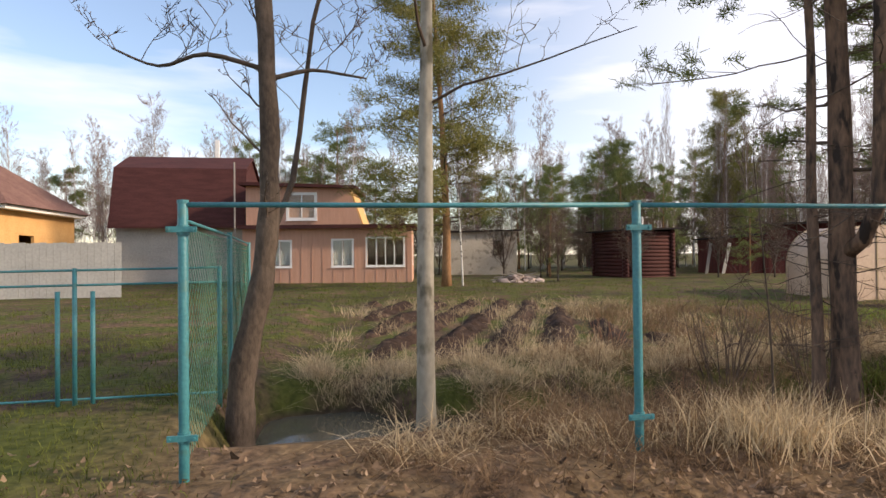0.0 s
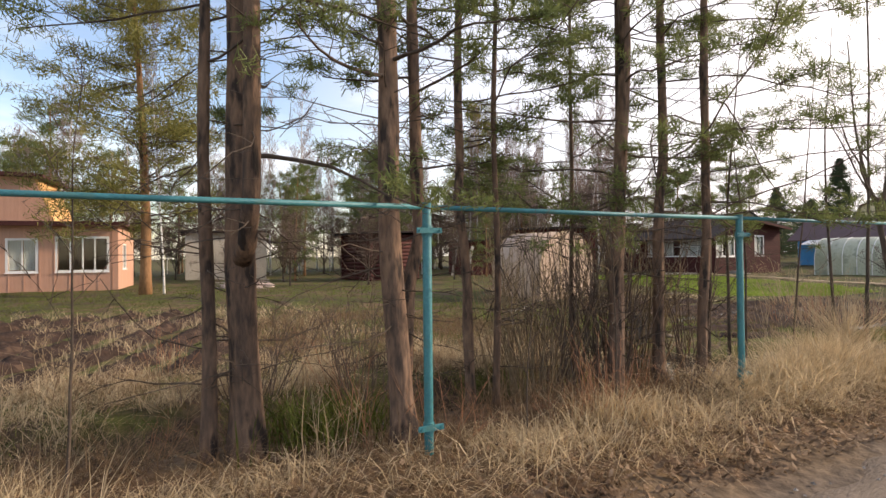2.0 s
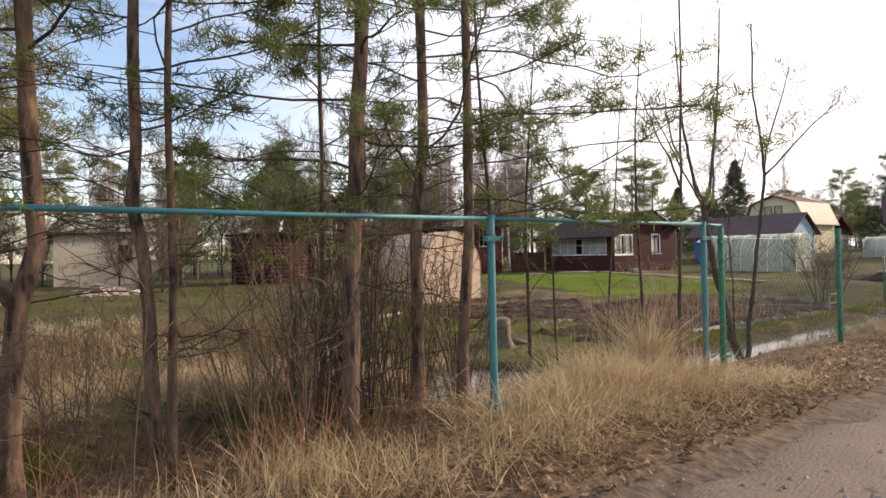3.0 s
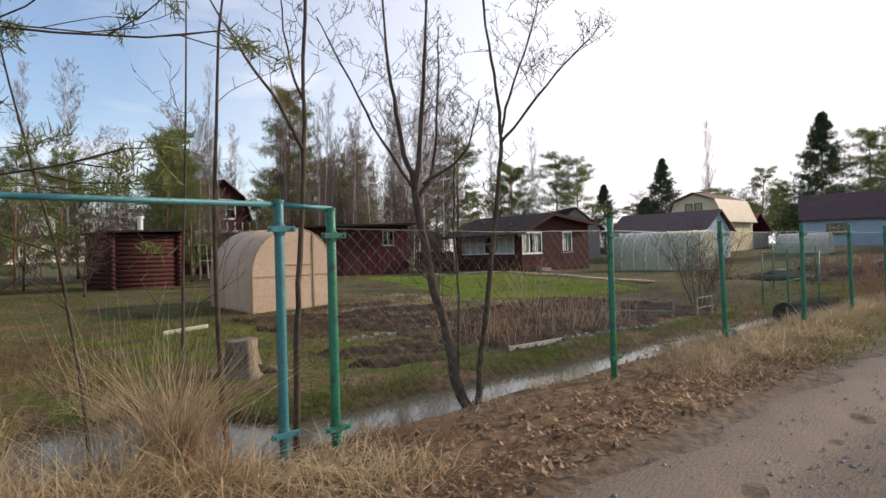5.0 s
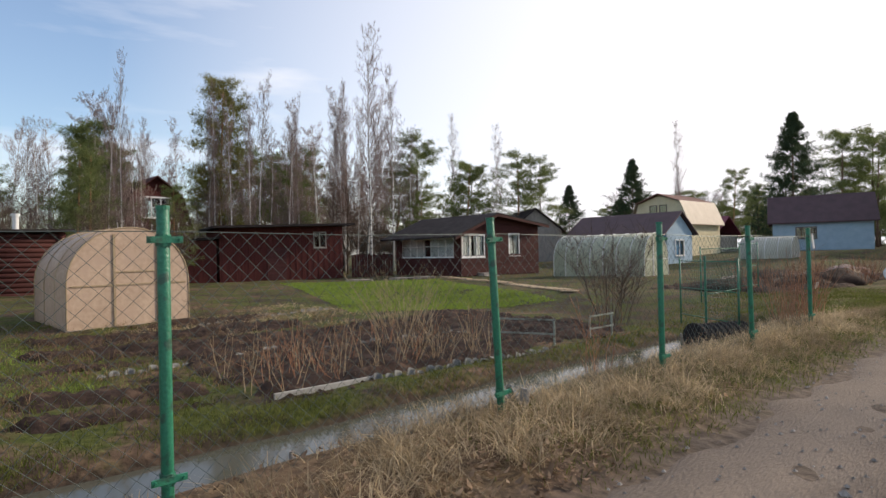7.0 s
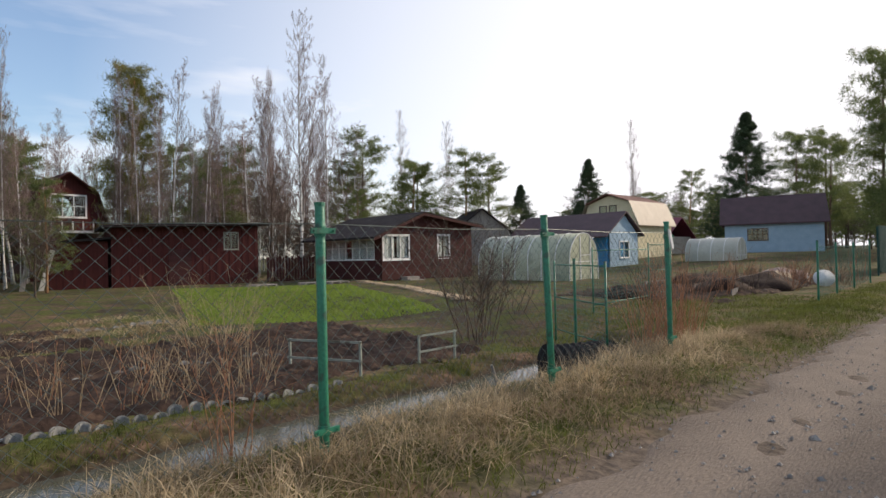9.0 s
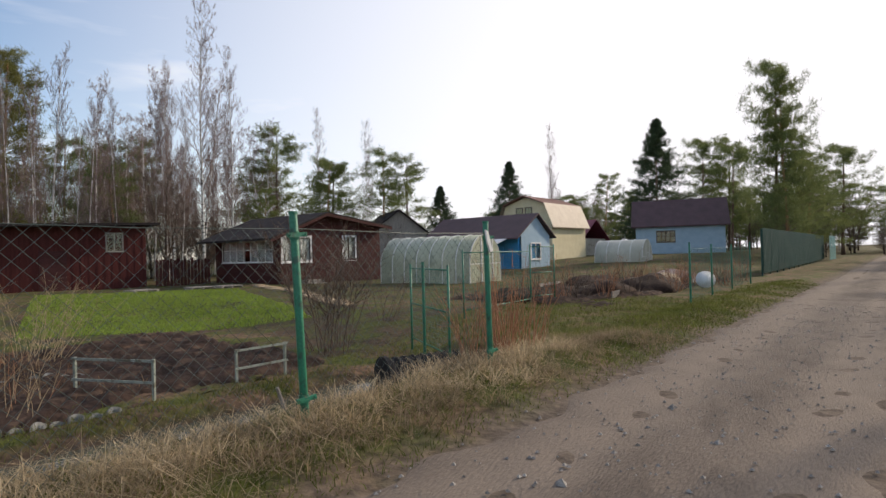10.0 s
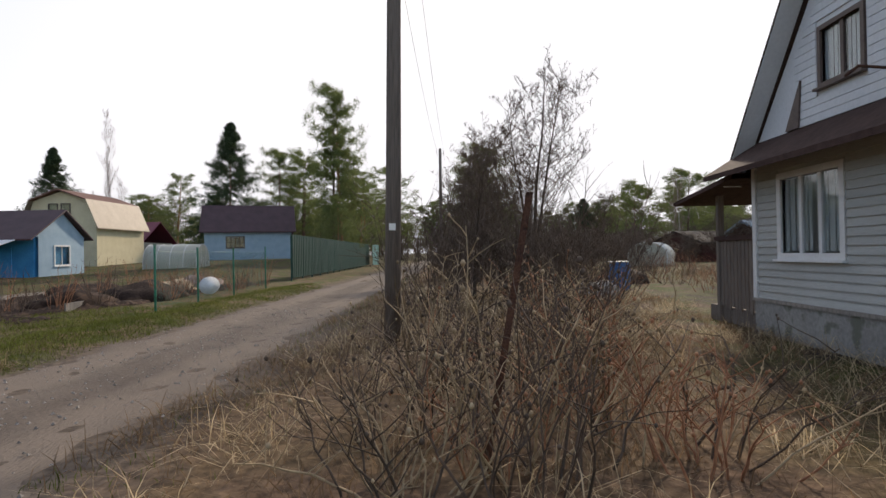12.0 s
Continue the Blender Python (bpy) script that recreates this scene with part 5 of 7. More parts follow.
def meadow(seed, n, x0, x1, y0, y1, clumps, spread, h, w, bend, mat, name, label, category="grass"):
    r = np.random.RandomState(seed)
    xs, ys = clumped(r, n, x0, x1, y0, y1, clumps, spread)
    ok = off_water(xs, ys) & ~((ys > -0.75) & (ys < 1.95))
    if seed != 29:                      # the dug bed is bare
        ok &= ~((xs > 0.6) & (xs < 6.1) & (ys > 8.6) & (ys < 18.0))
    xs, ys = xs[ok], ys[ok]
    m = len(xs)
    return blades(xs, ys, r.uniform(h[0], h[1], m), r.uniform(w[0], w[1], m), bend, seed + 1, mat, name, label, category)


# verge between road and fence
meadow(11, 8500, 3.5, 14.0, 2.6, 3.7, 150, 0.14, (0.08, 0.28), (0.004, 0.010), 1.7, "dry", "dry_grass", "flattened dry straw grass on a road verge")
meadow(33, 8500, 0.2, 14.5, 2.5, 3.75, 170, 0.15, (0.06, 0.2), (0.004, 0.010), 1.5, "dry_brown", "brown_grass", "flattened brown dead grass on a road verge")
meadow(34, 1300, 0.6, 4.0, 3.5, 4.2, 30, 0.13, (0.1, 0.36), (0.004, 0.010), 1.6, "dry", "dry_grass", "thin dry straw grass along a fence")
meadow(12, 3600, 9.6, 12.8, 2.9, 3.8, 34, 0.13, (0.2, 0.6), (0.004, 0.011), 1.6, "dry", "tall_dry_grass", "tall bent dry straw grass below a fence")
meadow(13, 7000, 1.5, 12, 3.5, 5.2, 120, 0.14, (0.12, 0.5), (0.004, 0.009), 1.4, "dry_brown", "tall_dead_grass", "tall greyish dead grass behind a fence")
meadow(14, 12000, 17.5, 32, 2.35, 3.75, 150, 0.12, (0.08, 0.28), (0.004, 0.009), 1.5, "dry_grey", "dry_grass", "tufts of dry straw grass on a road verge")
meadow(35, 5500, 18.0, 30, 2.6, 3.9, 70, 0.11, (0.1, 0.34), (0.004, 0.010), 1.5, "dry", "straw_tufts", "bright straw tufts on a road verge")
meadow(15, 44000, 19.5, 50, 1.95, 3.9, 800, 0.28, (0.03, 0.1), (0.004, 0.010), 0.7, "green", "green_grass", "short green grass on a road verge")
meadow(16, 34000, 29.5, 40, 2.1, 7.8, 900, 0.35, (0.03, 0.09), (0.005, 0.01), 0.5, "green", "green_grass", "mown green grass by a garden gate")
meadow(28, 16000, -9, -1.2, 2.3, 12, 600, 0.35, (0.03, 0.1), (0.005, 0.01), 0.6, "green", "green_grass", "mossy green grass by a teal gate")
# banks of the ditch and the gardens
meadow(17, 32000, -2, 29, 5.6, 7.2, 520, 0.2, (0.04, 0.16), (0.004, 0.009), 0.8, "green", "bank_grass", "mossy green grass on a ditch bank")
meadow(18, 14000, -0.5, 13, 6.7, 8.8, 90, 0.13, (0.15, 0.45), (0.005, 0.011), 1.5, "dry", "tussock_grass", "drooping dry grass tussocks on a ditch bank")
meadow(29, 3000, 0, 9, 8, 19, 90, 0.16, (0.2, 0.42), (0.006, 0.012), 0.9, "dry", "bed_weeds", "dry weeds growing through a dug bed")
meadow(19, 15000, 3, 13, 6.5, 16, 200, 0.28, (0.12, 0.5), (0.005, 0.011), 1.2, "dry_brown", "dead_grass", "patches of dead grass in a neglected garden")
meadow(20, 26000, -9, 16, 8, 32, 900, 0.5, (0.04, 0.14), (0.008, 0.016), 0.6, "green", "garden_grass", "short mossy green grass in a garden")
meadow(37, 5200, 13.5, 18.2, 10.5, 18.0, 90, 0.3, (0.03, 0.1), (0.008, 0.016), 0.6, "lawn", "moss_grass", "bright mossy green grass around a greenhouse")
meadow(38, 4200, 19.0, 27.0, 14.5, 19.5, 46, 0.3, (0.05, 0.14), (0.008, 0.014), 1.2, "dry", "straw_mulch", "flattened straw lying in strips on far beds")
meadow(36, 5200, 16.2, 26, 8.0, 18.5, 150, 0.2, (0.08, 0.3), (0.006, 0.013), 1.2, "dry_brown", "bed_weeds", "brown dead weeds in rows on dug beds")
meadow(21, 12000, 13, 20, 6.5, 20, 300, 0.3, (0.04, 0.16), (0.006, 0.012), 0.7, "green", "garden_grass", "short mossy green grass in a garden")
meadow(22, 1200, 13.5, 30, 3.7, 4.0, 60, 0.1, (0.05, 0.15), (0.004, 0.008), 0.8, "dry", "ditch_grass", "dry grass along a ditch edge")
# field on the other side
meadow(23, 30000, 24, 44, -9, -0.95, 520, 0.27, (0.05, 0.26), (0.004, 0.010), 1.4, "dry_brown", "field_grass", "flattened dead grass beside a gravel road")
meadow(24, 12000, 25.5, 46, -9, -1.6, 240, 0.18, (0.1, 0.4), (0.004, 0.010), 1.6, "dry", "field_grass", "pale dead grass in an overgrown plot")
meadow(25, 3000, 24, 60, -1.5, -0.85, 260, 0.25, (0.03, 0.1), (0.004, 0.009), 0.5, "green", "green_grass", "short green grass at a road edge")
meadow(26, 9000, -6, 24, -4.5, -0.95, 300, 0.3, (0.05, 0.25), (0.005, 0.01), 0.7, "dry", "dry_grass", "flattened dry grass beside a gravel road")
meadow(27, 12000, 44, 100, -24, -1.2, 500, 0.5, (0.1, 0.4), (0.012, 0.03), 1.0, "dry_brown", "field_grass", "dead grass in far overgrown plots")

# bright lawn
r = np.random.RandomState(31)
u, v = r.uniform(0, 1, 46000), r.uniform(0, 1, 46000) ** 1.0
lx = (26.6 * (1 - u) + 32.6 * u) * (1 - v) + (31.0 * (1 - u) + 37.6 * u) * v
ly = (16.4 * (1 - u) + 12.4 * u) * (1 - v) + (31.0 * (1 - u) + 24.5 * u) * v
blades(lx, ly, r.uniform(0.05, 0.11, len(lx)), r.uniform(0.012, 0.025, len(lx)), 0.4, 32, "lawn", "lawn", "bright green sown lawn behind a vegetable bed", "lawn")


def bed(name, xs, ys, label, furrow, amp, amount=0.1):
    def ex(X, Y):
        ed = np.minimum(np.minimum(X - xs[0], xs[1] - X), np.minimum(Y - ys[0], ys[1] - Y)) + 0.25 * wob(X, Y, 1.9, 3)
        return amount * smooth01(ed / 0.5) - 0.06 + amp * np.sin((X * furrow[0] + Y * furrow[1]) * 2 * np.pi) + 0.035 * wob(X, Y, 7.3, 5) + 0.03 * wob(X, Y, 13.0, 2) * wob(X, Y, 3.7, 6) + np.random.RandomState(int(xs[0] * 10)).normal(0, 0.022, X.shape)
    me = sheet(name, np.arange(xs[0], xs[1], 0.09), np.arange(ys[0], ys[1], 0.09), 0.0, ex)
    return tagged(link_mesh(name, me, "soil"), label, "vegetable bed", kind="structure")


bed("soil_bed_1", (0.5, 6.6), (8.9, 19.0), "ridged dark dug soil bed in a garden", (0.9, -0.35), 0.1, 0.1)
bed("soil_bed_2", (19.4, 29.8), (7.25, 14.2), "dark dug vegetable bed with bare canes", (0.1, 0.9), 0.02, 0.12)
bed("soil_bed_3", (17.4, 24.2), (12.2, 18.0), "dark dug vegetable beds in rows", (0.1, 0.45), 0.07, 0.1)
bed("soil_bed_5", (16.6, 19.6), (7.9, 10.9), "small dark dug beds with mossy edges", (0.25, 0.7), 0.05, 0.09)

# fallen leaves
r = np.random.RandomState(41)
n = 7000
fx = np.concatenate([r.uniform(-5, 20, n), r.normal(12.5, 4.0, n // 7)])
fy = np.concatenate([2.1 + np.abs(r.normal(0, 0.75, n)), 2.2 + np.abs(r.normal(0, 0.6, n // 7))])
ok = (fy < 4.3)
fx, fy = fx[ok], fy[ok]
n = len(fx)
fz = height(fx, fy) + r.uniform(0.0, 0.05, n)
ang, sz, tl = r.uniform(0, 6.28, n), r.uniform(0.013, 0.034, n) * (1 + 0.5 * (r.uniform(0, 1, n) > 0.93)), r.uniform(-0.8, 0.8, n)
rows = []
for t, w in ((-1, 0.25), (0, 1.0), (1, 0.2)):
    cx, cy = fx + np.cos(ang) * sz * t, fy + np.sin(ang) * sz * t
    cz = fz + 0.01 + np.abs(t) * sz * 0.4 + tl * sz * t
    dx, dy = -np.sin(ang) * sz * 0.6 * w, np.cos(ang) * sz * 0.6 * w
    rows.append(np.stack([np.stack([cx - dx, cy - dy, cz - tl * sz * 0.3], -1), np.stack([cx + dx, cy + dy, cz + tl * sz * 0.3], -1)], 1))
strips("fallen_leaves", np.stack(rows, 1), "leaves", "stuff", "brown curled fallen leaves on a road verge", "fallen leaves")

# gravel on the road
r = np.random.RandomState(43)
g = Geo()
for k in range(2600):
    x = r.uniform(8, 40)
    y = r.uniform(-0.9, 2.0) if k % 3 else r.normal(0.55, 0.3)
    s = r.uniform(0.006, 0.018) * (2.2 if k % 60 == 0 else 1)
    z = ground_z(x, y) + 0.02
    i = len(g.v)
    a = r.uniform(0, 6.28)
    for q in range(4):
        g.v.append((x + s * 1.4 * math.cos(a + q * 1.57) * r.uniform(0.7, 1.2), y + s * 1.4 * math.sin(a + q * 1.57) * r.uniform(0.7, 1.2), z - 0.004))
    g.v.append((x + r.uniform(-0.3, 0.3) * s, y, z + s * 0.9))
    g.f += [(i, i + 1, i + 4), (i + 1, i + 2, i + 4), (i + 2, i + 3, i + 4), (i + 3, i, i + 4)]
tagged(g.part("gravel", "stones", None), "loose grey stones scattered on a gravel road", "gravel", kind="stuff")


# ---- trees ----
def wander(r, p, d, length, n, bend, lift=0.0):
    """A bent line from p along d."""
    pts, d = [Vector(p)], Vector(d).normalized()
    for k in range(n):
        d = (d + Vector((r.gauss(0, bend), r.gauss(0, bend), r.gauss(0, bend) + lift))).normalized()
        pts.append(pts[-1] + d * (length / n))
    return pts


def taper(r0, r1, n):
    return [r0 + (r1 - r0) * k / (n - 1) for k in range(n)]


def along(pts, t):
    k = min(int(t * (len(pts) - 1)), len(pts) - 2)
    f = t * (len(pts) - 1) - k
    return pts[k].lerp(pts[k + 1], f), (pts[k + 1] - pts[k]).normalized()


def bare_crown(g, r, pts, rad, count, frm, length, rise, levels, twist=0.16, sub=6, thick=0.42, thin=0.004):
    """Bare limbs and twigs from the line pts."""
    for k in range(count):
        t = frm + (1 - frm) * (k + r.random()) / count
        p, d = along(pts, min(t, 0.985))
        a = r.uniform(0, 6.283)
        out = Vector((math.cos(a), math.sin(a), rise * r.uniform(0.6, 1.4)))
        L = length * (1.15 - 0.75 * t) * r.uniform(0.65, 1.2)
        rr = max(rad * (1 - t * 0.8) * thick * r.uniform(0.6, 1), thin)
        lp = wander(r, p, out, L, 5, twist, 0.03)
        g.tube(lp, taper(rr, rr * 0.25, 6), 5 if rr > 0.02 else 3, False)
        if levels:
            bare_crown(g, r, lp, rr, sub, 0.25, L * 0.5, rise, levels - 1, twist * 1.2, max(3, sub - 1), 0.55, thin)


def tufts(pts_list, r, per, length, width, spread):
    """Needle blades fanned round given points; returns (n, 2, 2, 3)."""
    P = np.array([tuple(p) for p in pts_list])
    D = np.repeat(P, per, 0)
    n = len(D)
    st = np.random.RandomState(r.randint(0, 99999))
    base = D + st.normal(0, spread, (n, 3)) * np.array([1, 1, 0.55])
    d = st.normal(0, 1, (n, 3)) + np.array([0, 0, 0.35])
    d /= np.linalg.norm(d, axis=1)[:, None]
    w = np.cross(d, st.normal(0, 1, (n, 3)))
    w /= np.linalg.norm(w, axis=1)[:, None] + 1e-9
    L = st.uniform(0.6, 1.2, n)[:, None] * length
    W = w * width / 2
    tip = base + d * L
    return np.stack([np.stack([base - W, base + W], 1), np.stack([tip - W * 0.4, tip + W * 0.4], 1)], 1)


def pine_meshes(seed, h, rad, frm, reach, limbs, clumps, per, nl, nw, spread, needle="needles", bow=0.02, drop=0.0, bark="bark_pine", taperk=0.35, conic=0.7, limb_k=0.4):
    r = random.Random(seed)
    trunk = wander(r, (0, 0, -0.2), (0, 0, 1), h, 12, bow, 0.05)
    tg = Geo().tube(trunk, [rad * (1.25 if k == 0 else 1) * (1 - (1 - taperk * 0.5) * (k / 12) ** 1.1) for k in range(13)], 12)
    lg, tips = Geo(), []
    for k in range(limbs):
        t = frm + (1 - frm) * (k + r.random()) / limbs
        p, d = along(trunk, min(t, 0.99))
        a = r.uniform(0, 6.283)
        rel = (t - frm) / (1 - frm)
        L = reach * (1 - conic * rel) * r.uniform(0.55, 1.15) * ((0.6 + 0.8 * min(rel * 3, 0.5)) if drop == 0 else 0.95)
        rr = max(rad * (1 - t) * limb_k, 0.007)
        lp = wander(r, p, (math.cos(a), math.sin(a), 0.3 * rel + 0.06 - drop * (1 - rel)), L, 6, 0.12, 0.01)
        lg.tube(lp, taper(rr, 0.006, 7), 4, False)
        for c in range(clumps):
            q, _ = along(lp, 0.35 + 0.64 * (c + r.random()) / clumps)
            tips.append(q + Vector((r.gauss(0, 0.14), r.gauss(0, 0.14), r.gauss(0, 0.08))) * L * 0.6)
    tr_me, lb_me = tg.mesh("trunk", True), lg.mesh("limbs", True)
    tr_me.materials.append(M[bark])
    lb_me.materials.append(M["twig"])
    nd = strips("needles", tufts(tips, r, per, nl, nw, spread), needle)
    return tr_me, lb_me, nd


def plant_tree(name, meshes, names, m, label, category, group=""):
    ob = thing(name, m, label, category, group)
    for me, nm in zip(meshes, tuple(names) + ("stem",) * (len(meshes) - len(names))):
        o = new(nm, me)
        o.parent = ob
    return ob


PINE_PARTS = ("trunk", "branching", "crown")
BARE_PARTS = ("trunk", "crown")


def bare_meshes(seed, h, rad, frm, limbs, reach, rise, levels=2, sub=6, bark="bark_alder", twig="twig", bow=0.03, lean=(0, 0), fork=None, twist=0.16, thin=0.004, lift=0.05):
    r = random.Random(seed)
    trunk = wander(r, (0, 0, -0.15), (lean[0], lean[1], 1), h, 14, bow, lift)
    tg = Geo().tube(trunk, [rad * (1.3 if k == 0 else 1.0) * (1 - 0.86 * (k / 14)) for k in range(15)], 10)
    cg = Geo()
    lines = [(trunk, rad)]
    stems = []
    if fork:
        for t, dx, dy, L in fork:
            p, d = along(trunk, t)
            fp = wander(r, p, (dx, dy, 1.0), L, 10, bow * 1.3, 0.06 + lift * 0.4)
            fr = rad * (1 - 0.8 * t) * 0.75
            sm = Geo().tube(fp, taper(fr, fr * 0.15, 11), 8).mesh("stem", True)
            sm.materials.append(M[bark])
            stems.append(sm)
            lines.append((fp, fr))
    for ln, rd in lines:
        bare_crown(cg, r, ln, rd, limbs, frm, reach, rise, levels, twist, sub, 0.42, thin)
    a, b = tg.mesh("trunk", True), cg.mesh("crown", True)
    a.materials.append(M[bark])
    b.materials.append(M[twig])
    return (a, b, *stems)


def bent(shape, z):
    """The sideways offset of a trunk at height z, by its few bends (z, dx, dy)."""
    for (za, xa, ya), (zb, xb, yb) in zip(shape[:-1], shape[1:]):
        if z <= zb:
            f = smooth01((z - za) / (zb - za))
            return xa + (xb - xa) * f, ya + (yb - ya) * f
    return shape[-1][1], shape[-1][2]


def near_pine(seed, x, y, h, rad, shape, fork=None, live=2.5, reach=2.0, limbs=26, east=0.0):
    """A roadside pine: crooked rough trunk, dead twigs below, clumped needles on side shoots above."""
    r = random.Random(seed)
    zs = [-0.25, 0.0, 0.15, 0.4] + [0.4 + (h - 0.4) * k / 22 for k in range(1, 23)]
    trunk = []
    for z in zs:
        dx, dy = bent(shape, z)
        trunk.append(Vector((dx + 0.012 * math.sin(z * 2.3 + seed), dy + 0.012 * math.sin(z * 1.9 + seed * 2), z)))
    rads = [rad * (1.35 if z < 0.1 else 1.15 if z < 0.3 else 1.0) * (1 - 0.8 * max(z, 0) / h) * (1 + 0.06 * math.sin(z * 5.1 + seed)) for z in zs]
    ob = thing("pine_tree", pose(x, y, ground_z(x, y)), "slim pine with rough brown bark behind a pipe fence", "pine tree", "roadside pines")
    Geo().tube(trunk, rads, 12).part("trunk", "bark_pine", ob, smooth=True)
    lines = [(trunk, rad, h)]
    if fork:
        z0, dx, dy = fork
        p0 = trunk[min(range(len(zs)), key=lambda k: abs(zs[k] - z0))]
        fp = [p0, p0 + Vector((dx * 0.55, dy * 0.55, 0.16)), p0 + Vector((dx * 0.95, dy * 0.95, 0.5))]
        fp += [p0 + Vector((dx * (1 + 0.03 * k), dy * (1 + 0.03 * k), 0.5 + (h * 0.85 - z0) * k / 10)) for k in range(1, 11)]
        Geo().tube(fp, taper(rad * 0.62, rad * 0.15, len(fp)), 10).part("stem", "bark_pine", ob, smooth=True)
        lines.append((fp, rad * 0.62, h * 0.85))
    tips = []
    for ln, rd, hh in lines:
        for k in range(22):                       # dead lower twigs
            lg = Geo()
            t = r.uniform(0.12, 0.42)
            p, _ = along(ln, t)
            a = r.uniform(0, 6.283)
            lp = wander(r, p, (math.cos(a), math.sin(a), r.uniform(-0.25, 0.35)), r.uniform(0.3, 1.3), 5, 0.2, 0.0)
            lg.tube(lp, taper(0.0075, 0.003, 6), 3, False)
            for q in range(3):
                sp, _ = along(lp, r.uniform(0.3, 0.9))
                b = a + r.choice((-0.9, 0.9))
                lg.tube(wander(r, sp, (math.cos(b), math.sin(b), r.uniform(-0.2, 0.3)), r.uniform(0.15, 0.4), 3, 0.2), taper(0.004, 0.002, 4), 3, False)
            lg.part("dead_branch", "bark_alder", ob, smooth=True)
        for k in range(limbs):                    # live limbs
            lg = Geo()
            z = live + (hh - live - 0.2) * ((k + r.random()) / limbs) ** 1.25
            p, _ = along(ln, min(z / hh, 0.985))
            a = r.uniform(0, 6.283) if r.random() > east else r.gauss(0.0, 0.5)
            rel = (z - live) / (hh - live)
            L = reach * (1.05 - 0.6 * rel) * r.uniform(0.5, 1.15) * (1.2 if east and abs(a) < 1 else 1.0)
            rr = max(rd * (1 - rel) * 0.2, 0.009)
            lp = wander(r, p, (math.cos(a), math.sin(a), r.uniform(-0.12, 0.3)), L, 7, 0.14, 0.015)
            lg.tube(lp, taper(rr, 0.005, 8), 4, False)
            for q in range(7):
                sp, sd = along(lp, 0.3 + 0.7 * (q + r.random()) / 7.01)
                b = a + r.choice((-1, 1)) * r.uniform(0.4, 1.1)
                sl = wander(r, sp, (math.cos(b), math.sin(b), r.uniform(-0.1, 0.45)), r.uniform(0.15, 0.5) * (0.6 + 0.4 * L), 3, 0.15)
                lg.tube(sl, taper(0.005, 0.003, 4), 3, False)
                for tt in ((0.65, 0.98) if r.random() < 0.6 else (0.95,)):
                    tips.append(along(sl, tt)[0])
            lg.part("branch", "bark_alder", ob, smooth=True)
    nd = strips("needles", tufts(tips, r, 46, 0.095, 0.0095, 0.045), "needles")
    new("crown", nd).parent = ob


# pines standing behind the teal fence: place, height, radius, bends, fork, start of needles, share of limbs reaching along the road
UPRIGHT = ((0, 0, 0), (12, 0.1, 0.05))
near_pine(100, 4.79, 4.36, 9, 0.058, ((0, 0.0, 0), (3, -0.02, 0.02), (9, -0.1, 0.1)), None, 3.3, 1.5, 14)
near_pine(101, 5.02, 4.30, 12, 0.122, ((0, 0.03, 0), (1.3, 0, 0), (5, -0.02, 0.0), (12, 0.1, 0.1)), (1.25, 0.02, -0.42), 3.1, 2.0, 16)
near_pine(102, 6.06, 3.84, 12, 0.098, ((0, 0.1, -0.02), (0.7, 0.06, 0), (2, 0, 0), (12, -0.05, 0.1)), None, 3.6, 1.8, 18)
near_pine(103, 6.53, 4.35, 10, 0.07, ((0, -0.12, 0), (1.1, -0.08, 0), (1.7, 0.05, 0), (2.4, 0, 0), (10, -0.05, 0)), (1.15, -0.2, 0.02), 3.4, 1.5, 14)
near_pine(104, 7.23, 4.74, 10, 0.058, ((0, 0.12, 0), (1.5, 0.07, 0), (2.05, -0.05, 0), (2.6, 0.0, 0), (10, 0.05, 0)), None, 3.1, 1.6, 16)
near_pine(105, 7.40, 4.35, 8, 0.036, UPRIGHT, None, 3.0, 1.3, 14)
near_pine(106, 8.85, 4.15, 11, 0.085, ((0, -0.1, 0), (1.2, -0.06, 0), (2.4, 0.03, 0), (4, 0.1, 0), (11, 0.2, 0)), (1.9, 0.14, 0.1), 3.0, 1.8, 24)
near_pine(107, 9.59, 4.25, 10, 0.068, ((0, -0.06, 0), (1.9, -0.04, 0), (2.6, 0.05, 0), (10, 0.1, 0)), None, 2.5, 2.2, 36, 0.5)
near_pine(108, 9.92, 3.90, 10, 0.058, ((0, -0.13, 0), (1.05, -0.1, 0), (1.5, 0, 0), (10, 0.05, 0)), None, 2.4, 2.3, 38, 0.5)
near_pine(109, 8.88, 4.95, 8, 0.032, UPRIGHT, None, 2.6, 1.6, 18)

ms = bare_meshes(200, 9, 0.098, 0.35, 10, 2.0, 0.7, 2, 5, "bark_aspen", "twig", 0.008)
plant_tree("aspen_tree", ms, BARE_PARTS, pose(0.93, 4.62, ground_z(0.93, 4.62) - 0.03), "straight grey-barked aspen trunk at the ditch edge", "aspen tree")


